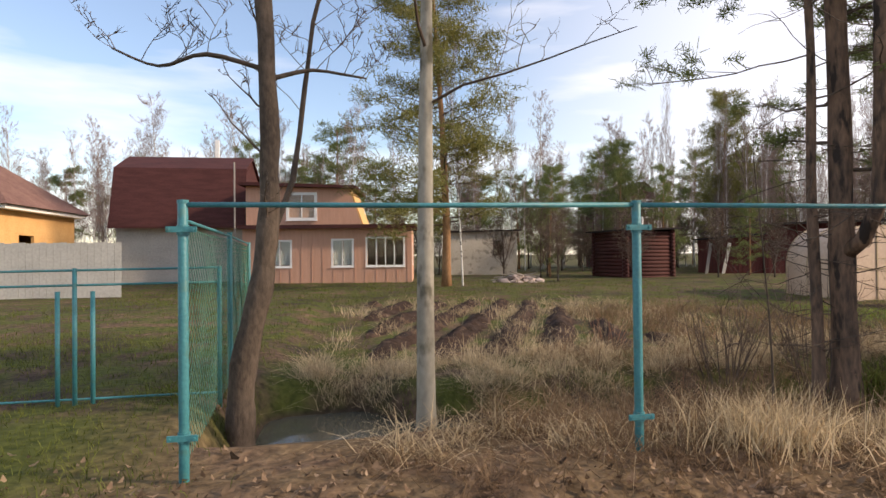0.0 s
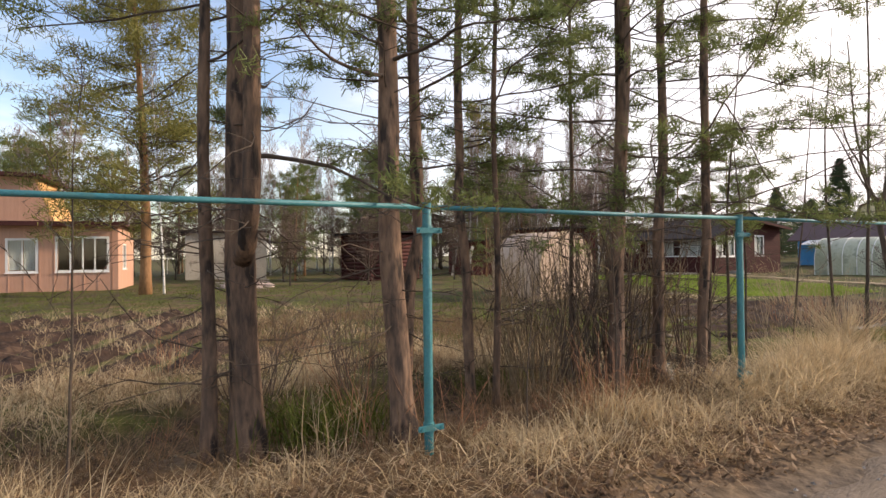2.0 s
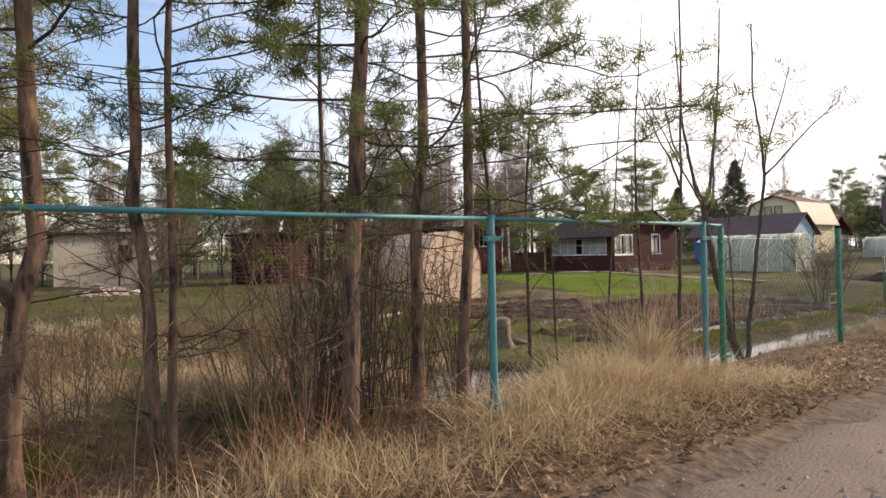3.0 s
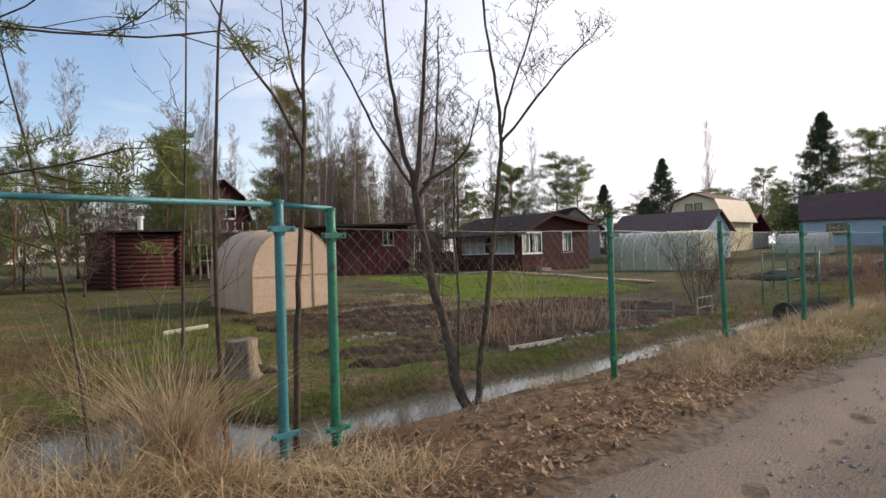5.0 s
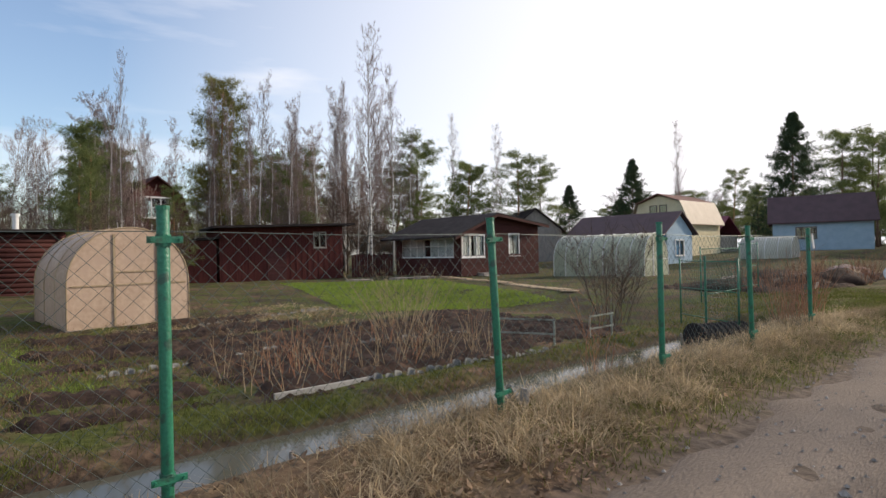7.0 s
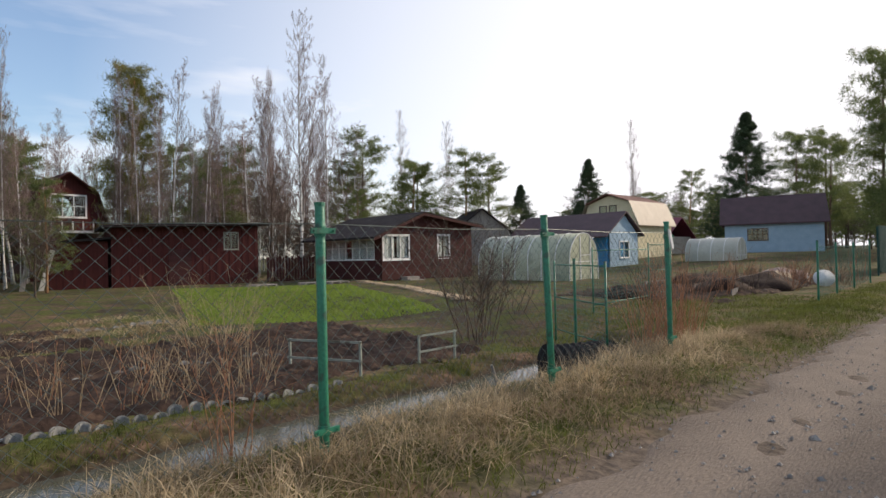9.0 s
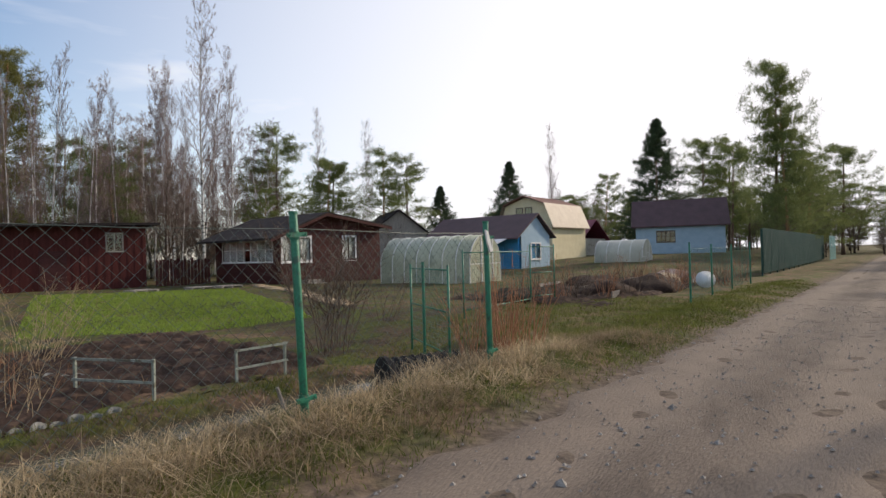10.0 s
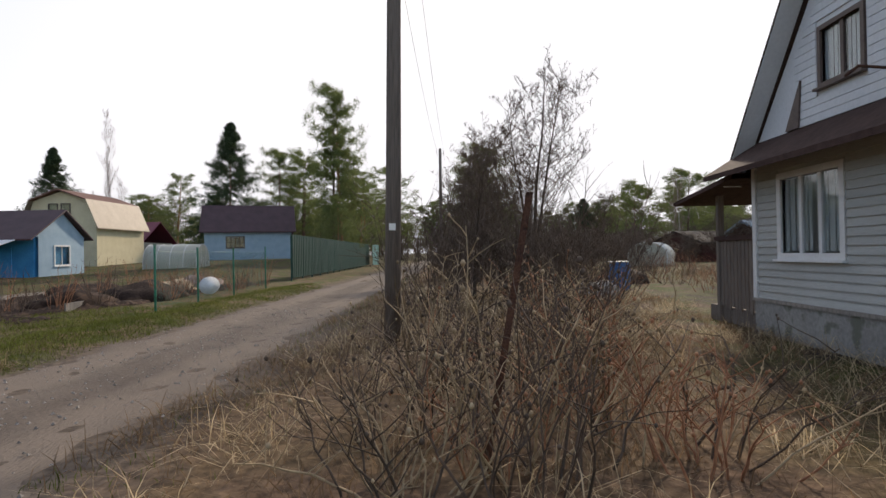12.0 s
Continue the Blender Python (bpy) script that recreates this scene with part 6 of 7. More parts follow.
def shaped_tree(seed, name, m, stems, label, twigs, reach, depth=2, bark="bark_alder", thin=0.004):
    """A bare tree whose main stems follow given bends: each stem is (r0, r1, [(x, y, z), ...])."""
    r = random.Random(seed)
    ob = thing(name, m, label, "alder tree")
    crown = Geo()
    for n, (r0, r1, pts) in enumerate(stems):
        P = [Vector(p) for p in pts]
        fine = []
        for k in range(len(P) - 1):
            a, b, c, d = P[max(k - 1, 0)], P[k], P[k + 1], P[min(k + 2, len(P) - 1)]
            for q in range(4):
                t = q / 4
                v = 0.5 * ((2 * b) + (c - a) * t + (2 * a - 5 * b + 4 * c - d) * t * t + (3 * b - a - 3 * c + d) * t ** 3)
                fine.append(v + Vector((r.gauss(0, 0.006), r.gauss(0, 0.006), 0)))
        fine.append(P[-1])
        Geo().tube(fine, [v * (1 + 0.07 * math.sin(j * 1.7 + n)) for j, v in enumerate(taper(r0, r1, len(fine)))], 10).part("trunk" if n == 0 else "stem", bark, ob, smooth=True)
        bare_crown(crown, r, fine, (r0 + r1) / 2, twigs, 0.3 if n else 0.45, reach, 0.9, depth, 0.18, 5, 0.4, thin)
    crown.part("crown", "twig", ob, smooth=True)
    return ob


# crooked alder at the start of the fence
shaped_tree(201, "alder_tree", pose(-0.9, 5.6, -0.5, 0, 0, -9), [
    (0.165, 0.055, [(0, 0, -0.1), (0.0, 0, 0.25), (0.03, 0, 0.9), (0.2, 0.02, 1.7), (0.3, 0, 2.4), (0.32, 0, 3.6), (0.24, 0, 5.2), (0.2, 0.1, 7.5), (0.3, 0.1, 9.2)]),
    (0.038, 0.013, [(0.28, 0.05, 2.2), (0.45, 0.4, 2.9), (0.55, 0.6, 4.0), (0.72, 0.6, 5.0), (1.2, 0.6, 5.8), (1.6, 0.6, 7.2)]),
    (0.03, 0.01, [(0.3, 0, 4.0), (-0.3, -0.1, 4.15), (-0.9, 0.1, 4.1), (-1.4, 0.1, 4.3)]),
    (0.03, 0.01, [(0.3, 0, 3.9), (0.7, 0.3, 4.1), (1.3, 0.3, 4.0)]),
    (0.035, 0.01, [(0.25, 0, 5.0), (-0.2, 0.2, 5.6), (-0.8, 0.2, 6.4)]),
], "leaning dark alder with a rough crooked trunk", 7, 1.3, 2, "bark_alder", 0.006)
# slim forked sapling behind the last teal post
shaped_tree(203, "alder_sapling", pose(13.5, 4.0, ground_z(13.5, 4.0)), [
    (0.03, 0.01, [(-0.03, 0, -0.15), (-0.01, 0, 0.8), (0.05, 0, 1.6), (0.1, 0, 2.5), (0.14, 0, 3.6), (0.2, 0, 5.6)]),
    (0.018, 0.005, [(0.1, 0, 2.5), (-0.1, 0.02, 2.85), (-0.35, 0.05, 3.2), (-0.7, 0.05, 3.7)]),
    (0.014, 0.005, [(0.12, 0, 2.9), (0.05, 0.1, 3.2), (0.0, 0.15, 3.8)]),
], "slim forked bare sapling beside a green post", 5, 0.7, 1, "bark_alder", 0.004)
# alder leaning out of the ditch edge, with several stems
shaped_tree(202, "alder_sapling", pose(15.74, 4.17, -0.46, 0, 0, -41), [
    (0.068, 0.036, [(0.05, 0, -0.15), (0, 0, 0.02), (-0.27, 0, 0.53), (-0.36, 0.03, 1.07), (-0.51, 0.03, 1.6), (-0.59, 0.03, 2.08), (-0.68, 0, 2.62), (-0.69, 0, 2.9)]),
    (0.042, 0.01, [(-0.08, 0, 0.15), (-0.04, 0.05, 0.55), (0.0, 0.1, 0.9), (0.07, 0.1, 1.36), (0.15, 0.12, 2.04), (0.24, 0.1, 2.76), (0.28, 0.1, 3.25), (0.24, 0.1, 3.83), (0.15, 0.1, 4.5), (0.1, 0, 5.6)]),
    (0.034, 0.008, [(-0.69, 0, 2.85), (-0.80, 0.05, 3.1), (-0.9, 0.1, 3.73), (-0.97, 0.1, 4.3), (-1.05, 0.1, 5.6)]),
    (0.034, 0.008, [(-0.68, 0, 2.7), (-0.63, -0.1, 3.0), (-0.56, -0.15, 3.73), (-0.51, -0.2, 4.4), (-0.45, -0.2, 5.8)]),
    (0.026, 0.007, [(-0.66, 0, 2.6), (-0.48, 0.15, 2.95), (-0.43, 0.25, 3.5), (-0.38, 0.3, 4.6)]),
    (0.020, 0.006, [(-0.69, 0, 2.7), (-0.82, -0.1, 2.9), (-1.09, -0.2, 3.35), (-1.4, -0.25, 4.0), (-1.65, -0.3, 4.5)]),
    (0.018, 0.006, [(-0.6, 0, 2.75), (-0.25, 0.1, 2.98), (-0.05, 0.15, 3.25), (0.05, 0.2, 3.7)]),
    (0.018, 0.005, [(0.28, 0.1, 3.2), (0.58, 0.0, 3.54), (0.97, -0.1, 4.0), (1.25, -0.15, 4.25)]),
    (0.018, 0.005, [(0.28, 0.1, 3.3), (0.39, 0.2, 3.73), (0.65, 0.3, 4.4), (0.8, 0.3, 5.0)]),
    (0.016, 0.006, [(-0.27, 0, 0.6), (-0.24, 0.1, 1.5), (-0.27, 0.15, 2.3), (-0.22, 0.2, 3.2)]),
], "many-stemmed bare alder leaning over the ditch", 11, 1.0, 2)
SAPLINGS = [(11.55, 4.7, 5.5, 0.03), (12.2, 5.0, 5.0, 0.022), (13.0, 4.1, 5.2, 0.026), (12.75, 4.6, 5.4, 0.02), (10.6, 4.4, 6, 0.03), (3.9, 3.9, 3, 0.012), (8.1, 3.5, 2.4, 0.01), (7.0, 3.35, 2.0, 0.008)]
for k, (x, y, h, rad) in enumerate(SAPLINGS):
    ms = bare_meshes(210 + k, h, rad, 0.3, 9, 0.9, 1.0, 1, 4, "bark_alder", "twig", 0.035)
    plant_tree("sapling", ms, BARE_PARTS, pose(x, y, ground_z(x, y)), "thin bare sapling by a wire fence", "sapling", "bare saplings")


def bush(seed, stems, h, spread, rad, mat, name, label, x, y, twigs=4, category="bush", tl=0.35, group="", split=False, bend=0.08, heads=0):
    r = random.Random(seed)
    ob = thing(name, pose(x, y, ground_z(x, y) - 0.03), label, category, group)
    g = Geo()
    for k in range(stems):
        if split:
            g = Geo()
        a, d = r.uniform(0, 6.283), r.random() ** 0.7 * spread * 0.35
        L = h * r.uniform(0.55, 1.1)
        out = spread * r.uniform(0.1, 0.8) / h
        p = (d * math.cos(a), d * math.sin(a), 0)
        pts = wander(r, p, (math.cos(a) * out, math.sin(a) * out, 1), L, 6, bend, 0.02)
        g.tube(pts, taper(rad * r.uniform(0.6, 1.1), rad * 0.25, 7), 4, False)
        for q in range(twigs):
            s, dd = along(pts, r.uniform(0.35, 0.98))
            b = r.uniform(0, 6.283)
            g.tube(wander(r, s, (math.cos(b), math.sin(b), r.uniform(0.5, 1.4)), tl * r.uniform(0.5, 1.3), 3, 0.15), taper(rad * 0.4, rad * 0.15, 4), 3, False)
            if q < heads:
                hp, hr = Vector(g.v[-1]), r.uniform(0.008, 0.016)
                g.tube([hp - Vector((0, 0, hr)), hp, hp + Vector((0, 0, hr))], [hr * 0.5, hr, hr * 0.4], 5)
        if split:
            g.part("shoot", mat, ob, smooth=True)
    if not split:
        g.part("growth", mat, ob, smooth=True)
    return ob


for k, (x, y, s, h, wd) in enumerate([(9.3, 6.5, 75, 3.1, 1.5), (9.9, 6.7, 40, 2.4, 1.2), (9.05, 4.45, 40, 2.3, 0.6), (9.6, 4.6, 46, 2.2, 0.7), (8.6, 4.5, 34, 2.1, 0.7), (10.1, 4.35, 22, 1.7, 0.6), (8.1, 4.6, 24, 1.8, 0.8), (5.6, 6.9, 26, 1.4, 0.9), (6.9, 6.8, 30, 1.7, 1.0), (11.0, 8.6, 22, 1.6, 0.9)]):
    bush(300 + k, s, h, wd, 0.0105, "twig" if k % 3 else "shoot_tan", "willow_bush", "dense upright bare willow shoots behind a fence", x, y, 6, group="willow bushes", split=True)
for k in range(30):
    rr = random.Random(860 + k)
    x, y = rr.uniform(2.5, 12.5), rr.choice((rr.uniform(3.5, 4.1), rr.uniform(6.2, 9.5)))
    bush(860 + k, rr.randint(8, 16), rr.uniform(0.4, 0.95), 0.7, 0.005, ("twig", "cane", "twig_red")[k % 3], "dead_weed", "clump of dry brown weed stems behind a fence", x, y, 4, "weeds", 0.2, "dry weed clumps", True)
r = np.random.RandomState(61)
for cx, cy, n, h0, h1, sp, mt, lb in ((11.2, 3.45, 1300, 0.25, 0.62, 0.2, "dry", "bright drooping straw tussock at a fence"), (12.5, 3.8, 500, 0.5, 1.05, 0.07, "dry", "tall upright straw reed clump at a fence"), (10.5, 3.3, 900, 0.2, 0.5, 0.22, "dry", "bright drooping straw tussock at a fence"), (8.0, 3.35, 500, 0.15, 0.4, 0.3, "dry", "bright drooping straw tussock at a fence"), (5.7, 4.45, 500, 0.25, 0.5, 0.3, "green", "dark green leafy clump behind a fence"), (3.4, 3.3, 700, 0.2, 0.5, 0.3, "dry", "bent straw tussock at a fence")):
    bx, by = r.normal(cx, sp, n), r.normal(cy, sp * 0.8, n)
    blades(bx, by, r.uniform(h0, h1, n), r.uniform(0.004, 0.010 if mt == "dry" else 0.022, n), 0.6 if h1 < 1.2 else 0.2, int(cx * 10), mt, "grass_tussock", lb, "grass")
for k, (x, y) in enumerate([(11.3, 3.75), (12.25, 3.9)]):
    bush(320 + k, 50, 0.75 if k != 1 else 1.3, 0.5, 0.004, "cane", "dry_reed_clump", "tall clump of dry straw reeds at a fence", x, y, 1, "reeds", 0.2)
for k, (x, y, h) in enumerate([(28.9, 3.95, 1.35), (29.4, 3.75, 1.5), (29.8, 4.1, 1.3), (30.2, 3.8, 1.1)]):
    bush(330 + k, 26, h, 0.6, 0.008, "twig_red", "raspberry_canes", "upright reddish raspberry canes beside a gate post", x, y, 1, group="raspberry canes", split=True)
for k in range(26):
    rr = random.Random(900 + k)
    x, y = rr.uniform(38, 50), rr.uniform(4.6, 8.5)
    bush(340 + k, 16, rr.uniform(0.8, 1.4), 0.9, 0.012, "twig_red" if k % 3 else "twig", "raspberry_canes", "low reddish cane thicket in a far garden", x, y, 2, group="far cane thickets")
bush(370, 46, 1.9, 2.1, 0.007, "cane", "currant_bush", "pale bare currant bush on dark soil", 25.8, 12.4, 8, split=True)
bush(371, 30, 1.1, 1.3, 0.007, "twig", "currant_bush", "bare currant bush on dark soil", 21.6, 14.4, 6)
bush(372, 24, 2.7, 1.7, 0.013, "twig", "apple_bush", "bare many-stemmed young apple bush on grass", 30.2, 8.7, 30, tl=0.65, split=True)
bush(373, 14, 1.2, 1.2, 0.008, "twig", "currant_bush", "small bare currant bush by a ditch", 33.0, 9.8, 8, split=True)
for k in range(42):
    rr = random.Random(700 + k)
    x, y = rr.uniform(19.6, 25.6), rr.uniform(7.7, 10.4)
    bush(400 + k, rr.randint(3, 6), rr.uniform(0.6, 1.2), 0.7, 0.0075, "cane" if k % 3 else "twig_red", "raspberry_canes", "few pale bent raspberry canes on dark soil", x, y, 1, group="bent raspberry canes", split=True)
bush(440, 12, 1.1, 0.5, 0.006, "twig_red", "shoot_bush", "thin reddish shoots at a ditch edge", 22.35, 3.95, 2)
bush(441, 9, 0.7, 0.5, 0.006, "twig_red", "shoot_bush", "thin reddish shoots at a ditch edge", 26.6, 4.4, 2)

# overgrown thicket across the road
for k in range(44):
    rr = random.Random(500 + k)
    x, y = 28.0 + rr.random() ** 1.3 * 6.0, -2.75 - rr.random() * 2.4
    if x < 29.0 and y > -2.6:
        y -= 0.9
    bush(500 + k, rr.randint(6, 11), rr.uniform(0.6, 1.5), 1.1, rr.uniform(0.009, 0.014), ("twig", "cane", "shoot_tan", "twig_red", "twig", "cane")[k % 6], "dead_bush", "tangle of dark dead weed stems in an overgrown plot", x, y, 5, tl=0.32, group="dead weed bushes", split=x < 29.6, bend=0.17, heads=4)
for k, (x, y, h) in enumerate([(28.3, -3.9, 1.2), (28.0, -3.0, 1.0), (28.9, -4.6, 1.3), (29.3, -3.3, 1.5), (28.5, -4.9, 0.9)]):
    bush(560 + k, 5, h, 1.3, 0.012, "bark_alder", "dead_bush", "stout dark bare shrub stems in an overgrown plot", x, y, 7, tl=0.45, group="dead weed bushes", split=True, bend=0.2, heads=3)
for k in range(26):
    rr = random.Random(580 + k)
    x, y = 37 + rr.random() * 26, -2.6 - rr.random() * 4.5
    bush(580 + k, 18, rr.uniform(1.5, 3.6), 2.2, 0.02, "twig", "thicket_bush", "tall brown bare thicket along the road", x, y, 9, tl=0.9, group="roadside thicket")
for k in range(22):
    rr = random.Random(620 + k)
    x, y = rr.uniform(40, 58), rr.uniform(-17, -8)
    bush(620 + k, 14, rr.uniform(0.7, 1.6), 1.6, 0.012, "twig" if k % 2 else "twig_red", "garden_shrub", "low brown bare shrub in a far plot", x, y, 6, tl=0.5, group="far plot shrubs")


# larger trees: meshes built once, then copied
PINE_A = pine_meshes(600, 15, 0.2, 0.2, 5.4, 110, 14, 18, 0.32, 0.034, 0.2, "needles_sunlit", 0.012, conic=0.62, bark="bark_pine_up", limb_k=0.3)
PINE_B = pine_meshes(601, 12, 0.17, 0.14, 5.3, 64, 12, 18, 0.30, 0.036, 0.17, "needles", 0.02, conic=0.68, bark="bark_pine_up", limb_k=0.3)
PINE_C = pine_meshes(602, 13, 0.17, 0.28, 4.9, 54, 12, 19, 0.34, 0.042, 0.2, "needles", 0.015, conic=0.5, limb_k=0.3)
SPRUCE = pine_meshes(603, 15, 0.17, 0.04, 8.4, 260, 15, 14, 0.32, 0.045, 0.13, "needles_spruce", 0.004, 0.4, conic=0.97, limb_k=0.25)
BIRCH_A = bare_meshes(610, 19, 0.12, 0.22, 62, 4.0, 1.5, 2, 8, "bark_birch", "twig_birch", 0.012, thin=0.010)
BIRCH_B = bare_meshes(611, 15, 0.10, 0.2, 50, 3.6, 1.4, 2, 8, "bark_birch", "twig_birch", 0.02, thin=0.010)
BARE_C = bare_meshes(612, 8, 0.09, 0.12, 34, 2.9, 1.0, 2, 7, "bark_alder", "twig", 0.03, fork=[(0.15, 0.3, 0.1, 6), (0.2, -0.3, 0.0, 6)], thin=0.009)
KINDS = {
    "pine_a": (PINE_A, PINE_PARTS, "pine_tree", "tall pine with sunlit yellowish-green crown", "pine tree"),
    "pine_b": (PINE_B, PINE_PARTS, "pine_tree", "bushy green pine behind gardens", "pine tree"),
    "pine_c": (PINE_C, PINE_PARTS, "pine_tree", "dark green pine with bare lower trunk", "pine tree"),
    "spruce": (SPRUCE, PINE_PARTS, "spruce_tree", "dark narrow spruce with a pointed top", "spruce tree"),
    "birch_a": (BIRCH_A, BARE_PARTS, "birch_tree", "tall bare birch with a wispy violet-brown crown", "birch tree"),
    "birch_b": (BIRCH_B, BARE_PARTS, "birch_tree", "bare slender birch at the wood's edge", "birch tree"),
    "bare_c": (BARE_C, BARE_PARTS, "bare_tree", "low spreading bare tree", "tree"),
}
MADE = {}
NATIVE = {"pine_a": 15, "pine_b": 12, "pine_c": 13, "spruce": 15, "birch_a": 19, "birch_b": 15, "bare_c": 8}


def tree(kind, x, y, h, rz=0.0, wide=1.0, group=""):
    meshes, names, nm, label, cat = KINDS[kind]
    s = h / NATIVE[kind]
    m = pose(x, y, ground_z(x, y), 0, 0, rz) @ Matrix.Diagonal((s * wide, s * wide, s, 1))
    if kind not in MADE:
        MADE[kind] = plant_tree(nm, meshes, names, m, label, cat, group or cat + "s")
        return MADE[kind]
    ob = copy_thing(MADE[kind], Matrix())
    ob.matrix_basis = m
    return ob


TREES = [
    ("pine_a", 4.7, 27.0, 15.5, 20, 1.1), ("birch_b", 5.4, 26.4, 13, 10, 0.5),
    ("pine_b", 16.5, 46, 9.0, 40, 0.75), ("pine_b", 23.5, 47, 10.0, 80, 0.75), ("birch_b", 25.6, 44.0, 13, 0, 0.6), ("birch_b", 26.2, 43.0, 11, 80, 0.5), ("birch_b", 32.0, 46.0, 14, 160, 0.6), ("birch_b", 24.4, 42.0, 12, 240, 0.6),
    ("pine_a", 33.5, 47, 16, 200, 0.8), ("pine_c", 25.0, 50, 12.0, 10, 0.9),
    ("birch_a", 45.8, 43.2, 21.5, 0, 0.9), ("birch_a", 48.5, 43.5, 18.5, 120, 0.8), ("birch_b", 44.2, 45.0, 16, 60, 1.0), ("birch_b", 47.2, 46.0, 17, 190, 1.0),
    ("bare_c", 41.5, 40.5, 8.0, 0, 1.0), ("pine_b", 50.5, 42.0, 7.5, 0, 0.8),
    ("pine_b", 60.5, 46.0, 11.0, 30, 1.1), ("pine_c", 62.5, 47.5, 11.5, 60, 1.1), ("pine_b", 66.0, 43.0, 12.5, 90, 1.0), ("pine_c", 68.5, 42.0, 11.5, 150, 1.0), ("spruce", 75.5, 43.0, 9.0, 0, 0.9),
    ("birch_a", 72, 52, 17, 10, 0.8), ("birch_a", 66, 54, 18, 60, 0.7),
    ("spruce", 94, 45, 14, 0, 0.8), ("birch_a", 92, 37, 17, 30, 0.7), ("pine_b", 105, 35, 12, 0, 1), ("birch_b", 110, 45, 12, 0, 1),
    ("spruce", 98.1, 24.8, 17.6, 0, 0.85), ("pine_c", 116, 24, 17, 0, 1.0), ("pine_c", 119, 21, 17, 90, 1.0), ("pine_c", 112, 19, 15, 40, 1.0),
    ("pine_c", 89.3, 9.8, 19.8, 0, 0.75), ("pine_b", 88, 8.6, 14, 120, 0.8), ("pine_b", 98, 8, 12, 30, 1.2), ("pine_b", 108, 9, 12, 60, 1.2), ("pine_c", 125, 7, 16, 0, 1.2), ("pine_b", 82, 7.8, 7, 60, 1.1),
    ("bare_c", 47, -4.4, 6.0, 0, 1.2), ("pine_b", 56, -5.0, 6.5, 90, 1.0), ("bare_c", 52, -4.2, 5.0, 60, 1.3), ("bare_c", 41, -4.0, 4.2, 10, 1.2), ("bare_c", 44.5, -6.2, 7.4, 30, 1.0), ("bare_c", 50.0, -5.5, 6.0, 100, 1.1), ("bare_c", 60, -5.5, 6.0, 200, 1.2),
    ("pine_c", 88, -7, 13, 0, 1.1), ("pine_c", 100, -6, 12, 0, 1.1), ("pine_c", 108, -30, 11, 70, 1.1), ("pine_c", 114, -33, 11, 20, 1.0), ("pine_b", 89.8, 9.0, 17.5, 200, 0.62), ("birch_b", 92, -30, 10, 0, 1.2),
    ("birch_b", -14, 46, 14, 0, 1.1), ("birch_b", -9.5, 52, 15, 90, 1.2), ("birch_b", -21, 44, 9, 30, 1.3), ("birch_b", -1.0, 48, 14.5, 200, 1.3), ("birch_b", -5.0, 50, 14.5, 20, 1.3), ("pine_b", -8.5, 48, 11, 20, 0.8),
    ("bare_c", 12.5, 36.0, 5.0, 0, 1.0), ("bare_c", 14.0, 39.0, 5.5, 90, 1.1), ("bare_c", 10.5, 38.0, 4.5, 190, 1.2), ("bare_c", 22.0, 31.0, 4.5, 40, 1.0), ("bare_c", 11.5, 30.0, 4.0, 60, 1.1), ("bare_c", 15.5, 29.0, 3.8, 130, 1.2), ("bare_c", 25.0, 30.0, 4.2, 10, 1.0), ("bare_c", 19.0, 37.5, 5.0, 220, 1.1),
    ("pine_b", 13.5, 37.0, 7.5, 15, 0.7), ("pine_b", 22.8, 38.5, 8.0, 100, 0.7), ("pine_b", 26.0, 33.5, 5.5, 300, 0.8),
]
for spec in TREES:
    tree(*spec)
rr = random.Random(78)
for k in range(18):                      # birch belt close behind the sheds
    bx = rr.uniform(25, 39)
    tree("birch_b" if k % 3 else "birch_a", bx if bx < 26 else bx + 6, rr.uniform(41.5, 49), rr.uniform(11.5, 16), rr.uniform(0, 360), rr.uniform(0.45, 0.75))
rr = random.Random(77)
for k in range(150):                     # wood behind the gardens
    x = rr.uniform(-30, 66)
    y = rr.uniform(50, 68) + max(0, (x - 45)) * 0.3
    q = rr.random()
    tree("birch_a" if q < 0.45 else "birch_b" if q < 0.84 else "pine_b" if q < 0.93 else "pine_c", x, y, rr.uniform(9, 16) * (1.0 if x > 10 else 0.85), rr.uniform(0, 360), rr.uniform(0.8, 1.2))
for k in range(300):                    # far edge of the woods
    a = radians(rr.uniform(-62, 34))
    d = rr.uniform(120, 180)
    q = rr.random()
    tree("birch_b" if q < 0.3 else "bare_c" if q < 0.44 else "pine_c" if q < 0.8 else "spruce" if q < 0.87 else "pine_b", 20 + d * math.cos(a), d * math.sin(a), rr.uniform(8, 13), rr.uniform(0, 360), rr.uniform(1.0, 1.6))
for k in range(60):                     # low far brush
    a, d = radians(rr.uniform(-62, 12)), rr.uniform(85, 125)
    tree("bare_c", 20 + d * math.cos(a), d * math.sin(a), rr.uniform(2.5, 4.5), rr.uniform(0, 360), rr.uniform(1.6, 2.4))
for k in range(70):                     # brush beyond the overgrown plots
    a, d = radians(rr.uniform(-40, -6)), rr.uniform(58, 90)
    tree("bare_c", 28 + d * math.cos(a), d * math.sin(a) - 3, rr.uniform(2.2, 4.2), rr.uniform(0, 360), rr.uniform(1.5, 2.2))
for k in range(30):                     # brush beyond the plot beside the grey house
    tree("bare_c", rr.uniform(50, 84), rr.uniform(-34, -9), rr.uniform(1.6, 3.4), rr.uniform(0, 360), rr.uniform(1.4, 2.0))
for x, y, h in ((104, -36, 12), (112, -44, 12), (118, -40, 13), (96, -44, 11), (124, -34, 12)):
    tree("pine_c", x, y, h, x * 7, 1.1)
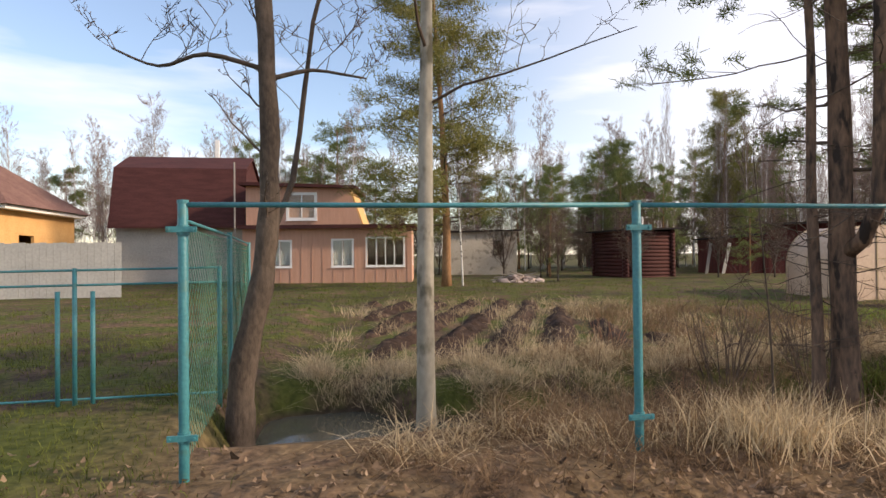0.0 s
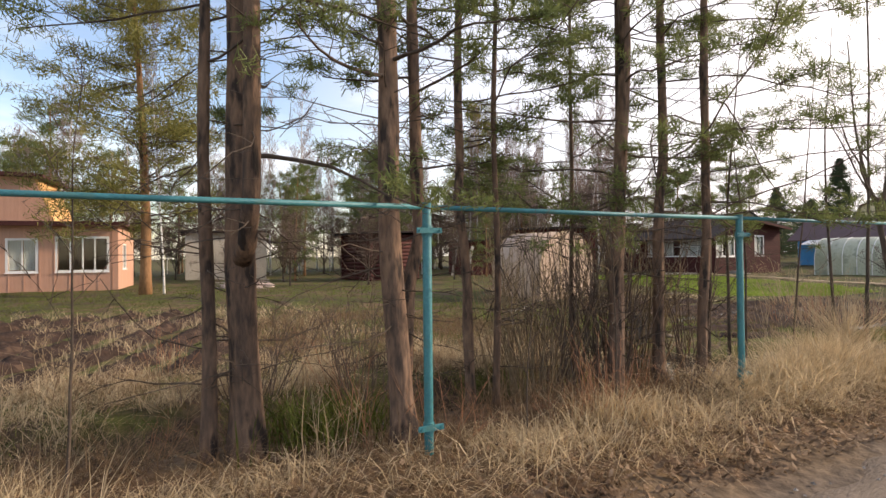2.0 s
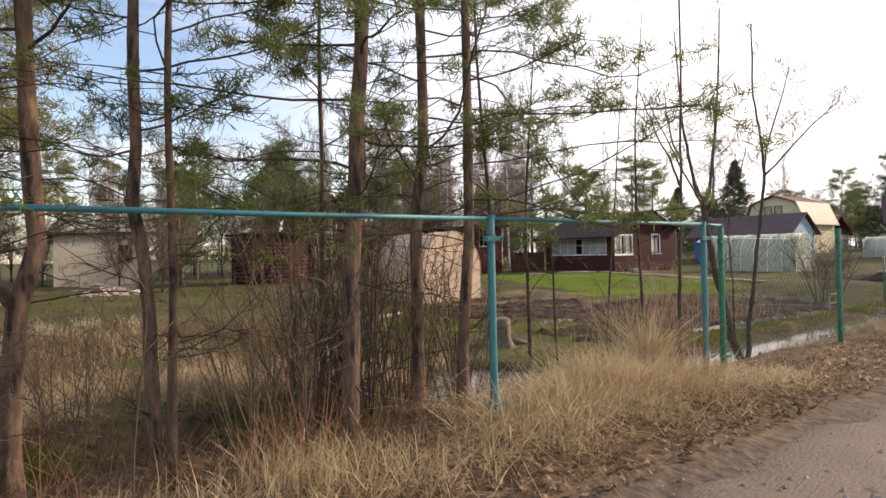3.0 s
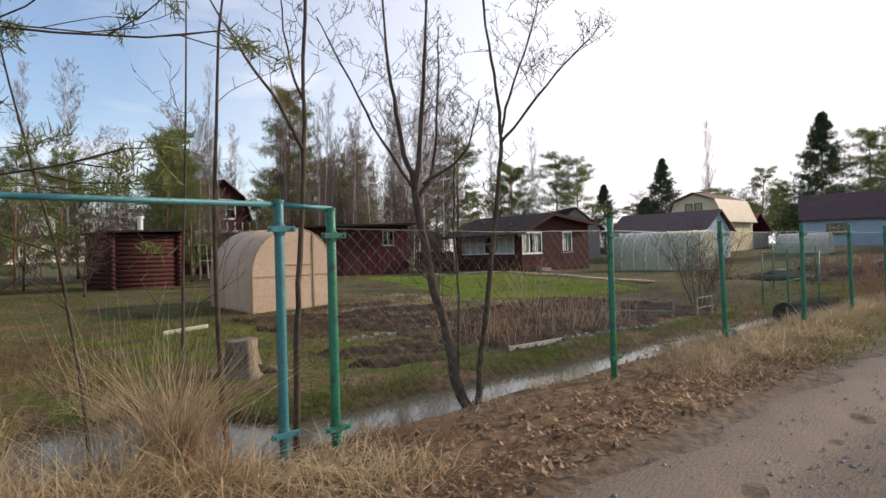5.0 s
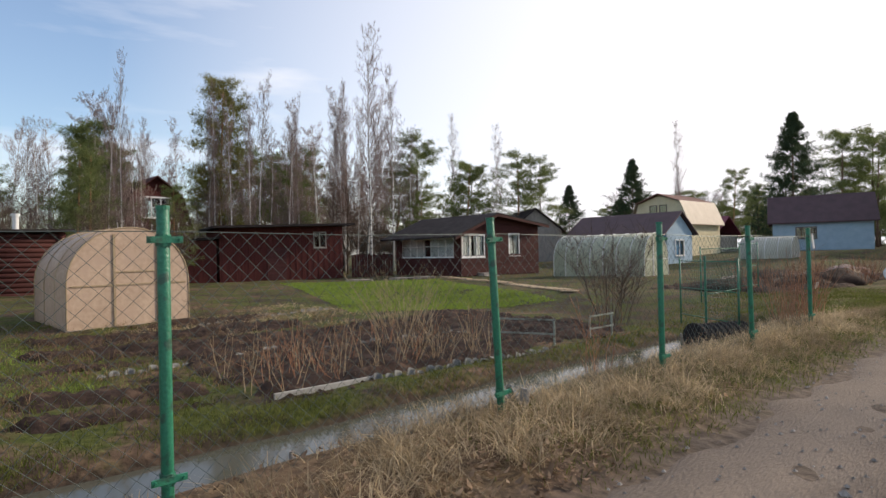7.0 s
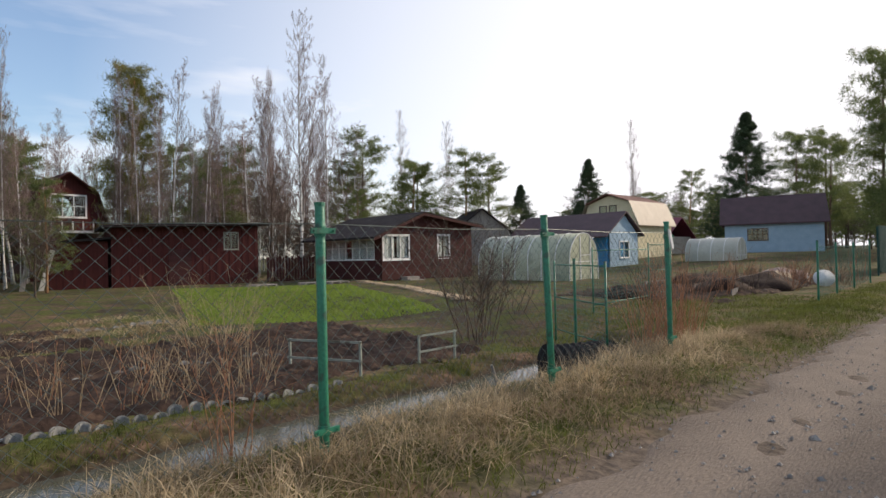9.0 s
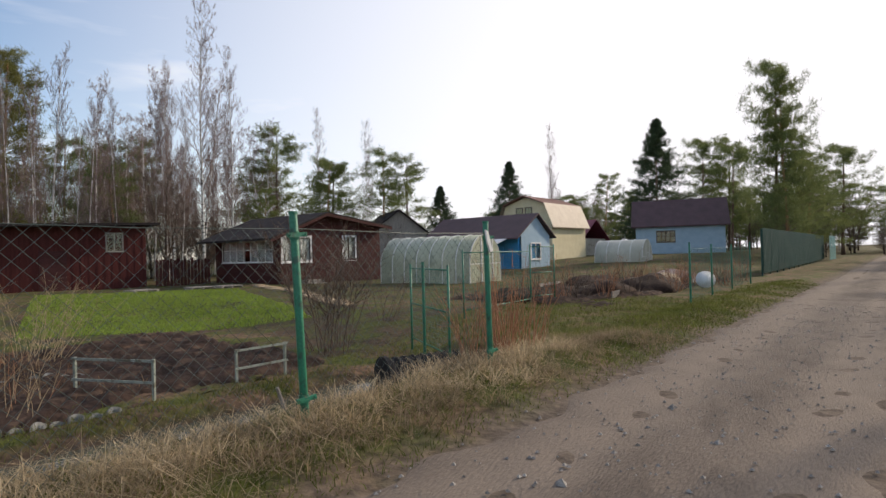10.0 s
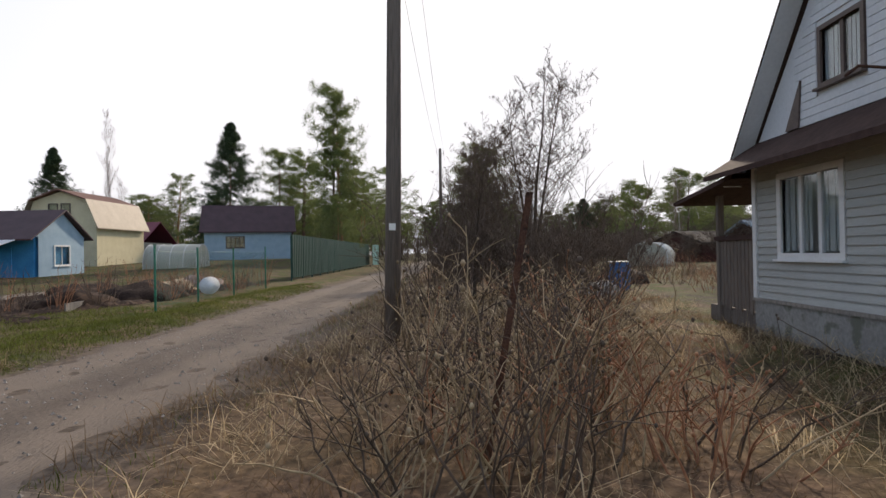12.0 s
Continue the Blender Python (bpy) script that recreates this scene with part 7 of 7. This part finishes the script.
for k in range(14):                     # thick brush between shed and cottage
    tree("bare_c", 36 + k * 1.7, rr.uniform(46, 53), rr.uniform(3.6, 5.0), rr.uniform(0, 360), 1.7)
for k in range(50):                     # brush behind the near gardens
    x, y = rr.uniform(-2, 75), rr.uniform(44, 60)
    tree("bare_c", x, y, rr.uniform(3.5, 7.0), rr.uniform(0, 360), 1.2)

# stakes and stubs at the ditch
for x, y, h, lean in ((19.3, 4.35, 0.42, -12), (18.3, 4.2, 0.28, 6), (26.6, 4.75, 1.0, -18)):
    st = thing("wooden_stake", pose(x, y, ground_z(x, y) - 0.15, 0, lean, 0), "short grey wooden stake in the ditch bank", "stake", "ditch stakes")
    Geo().tube([(0, 0, 0), (0.01, 0, h * 0.6), (0, 0.01, h + 0.15)], [0.03, 0.028, 0.02], 7).part("stick", "wood_grey", st)
stub = thing("post_stub", pose(20.45, 3.52, ground_z(20.45, 3.52) - 0.1, 4, 3, 20), "short grey weathered wooden stub beside a green post", "post stub")
Geo().tube([(0, 0, 0), (0, 0, 0.2), (0.01, 0, 0.29)], [0.05, 0.048, 0.043], 10).part("block", "wood_grey", stub)
tin = thing("metal_stub", pose(20.8, 4.0, ground_z(20.8, 4.0) - 0.05), "small bent grey metal stub on the bank", "metal stub")
Geo().tube([(0, 0, 0), (0.02, 0, 0.15), (-0.03, 0, 0.25)], [0.04, 0.035, 0.03], 8).part("pipe", "wire", tin)

# heaps and clutter in the far gardens
def heap(x, y, w, h, mat, label, seed):
    ob = thing("garden_heap", pose(x, y, ground_z(x, y) - 0.05), label, "heap", "garden heaps")
    rh = random.Random(seed)
    bm = bmesh.new()
    bmesh.ops.create_icosphere(bm, subdivisions=3, radius=1.0)
    for v in bm.verts:
        k = 1 + 0.18 * math.sin(v.co.x * 5 + seed) * math.sin(v.co.y * 4 + seed * 2) + rh.uniform(-0.06, 0.06)
        v.co = Vector((v.co.x * w * k, v.co.y * w * 0.7 * k, max(v.co.z, -0.05) * h * k))
    part("mound", bm, mat, ob, smooth=True)


for k, (x, y, w, h, mt, lb) in enumerate([(40.5, 7.0, 1.3, 0.55, "soil", "dark soil heap in a far garden"), (43.5, 6.6, 1.5, 0.6, "soil", "dark soil heap beside far garden beds"), (47.0, 7.4, 1.2, 0.6, "wood_warm", "brownish straw-covered heap in a far garden"), (45.0, 9.5, 1.6, 0.5, "soil", "dark soil heap in a far garden"), (50.5, 8.0, 1.4, 0.6, "rubble", "pale tarp-covered heap in a far garden"), (38.0, 9.0, 1.2, 0.4, "soil", "dark soil heap in a far garden"), (41.5, -7.6, 1.0, 0.5, "concrete", "grey sheet-covered heap in a bare plot"), (47.5, -10.0, 1.3, 0.6, "soil", "dark soil heap in a bare plot")]):
    heap(x, y, w, h, mt, lb, k)
bed("soil_bed_4", (37.0, 52.0), (5.6, 11.5), "dark dug beds in a far garden", (0.2, 0.5), 0.06, 0.12)
for k, (x, y, rz, L) in enumerate([(39.0, 6.2, 8, 2.4), (42.0, 8.6, -5, 3.0), (46.5, 6.0, 12, 2.6), (49.0, 9.6, 0, 3.0), (43.0, 11.0, 4, 2.2)]):
    bb = thing("bed_board", pose(x, y, ground_z(x, y), 0, 0, rz), "grey board edging a far garden bed", "board", "far bed boards")
    Geo().box(0, -0.02, -0.05, L, 0.02, 0.22).part("board", "wood_grey", bb)
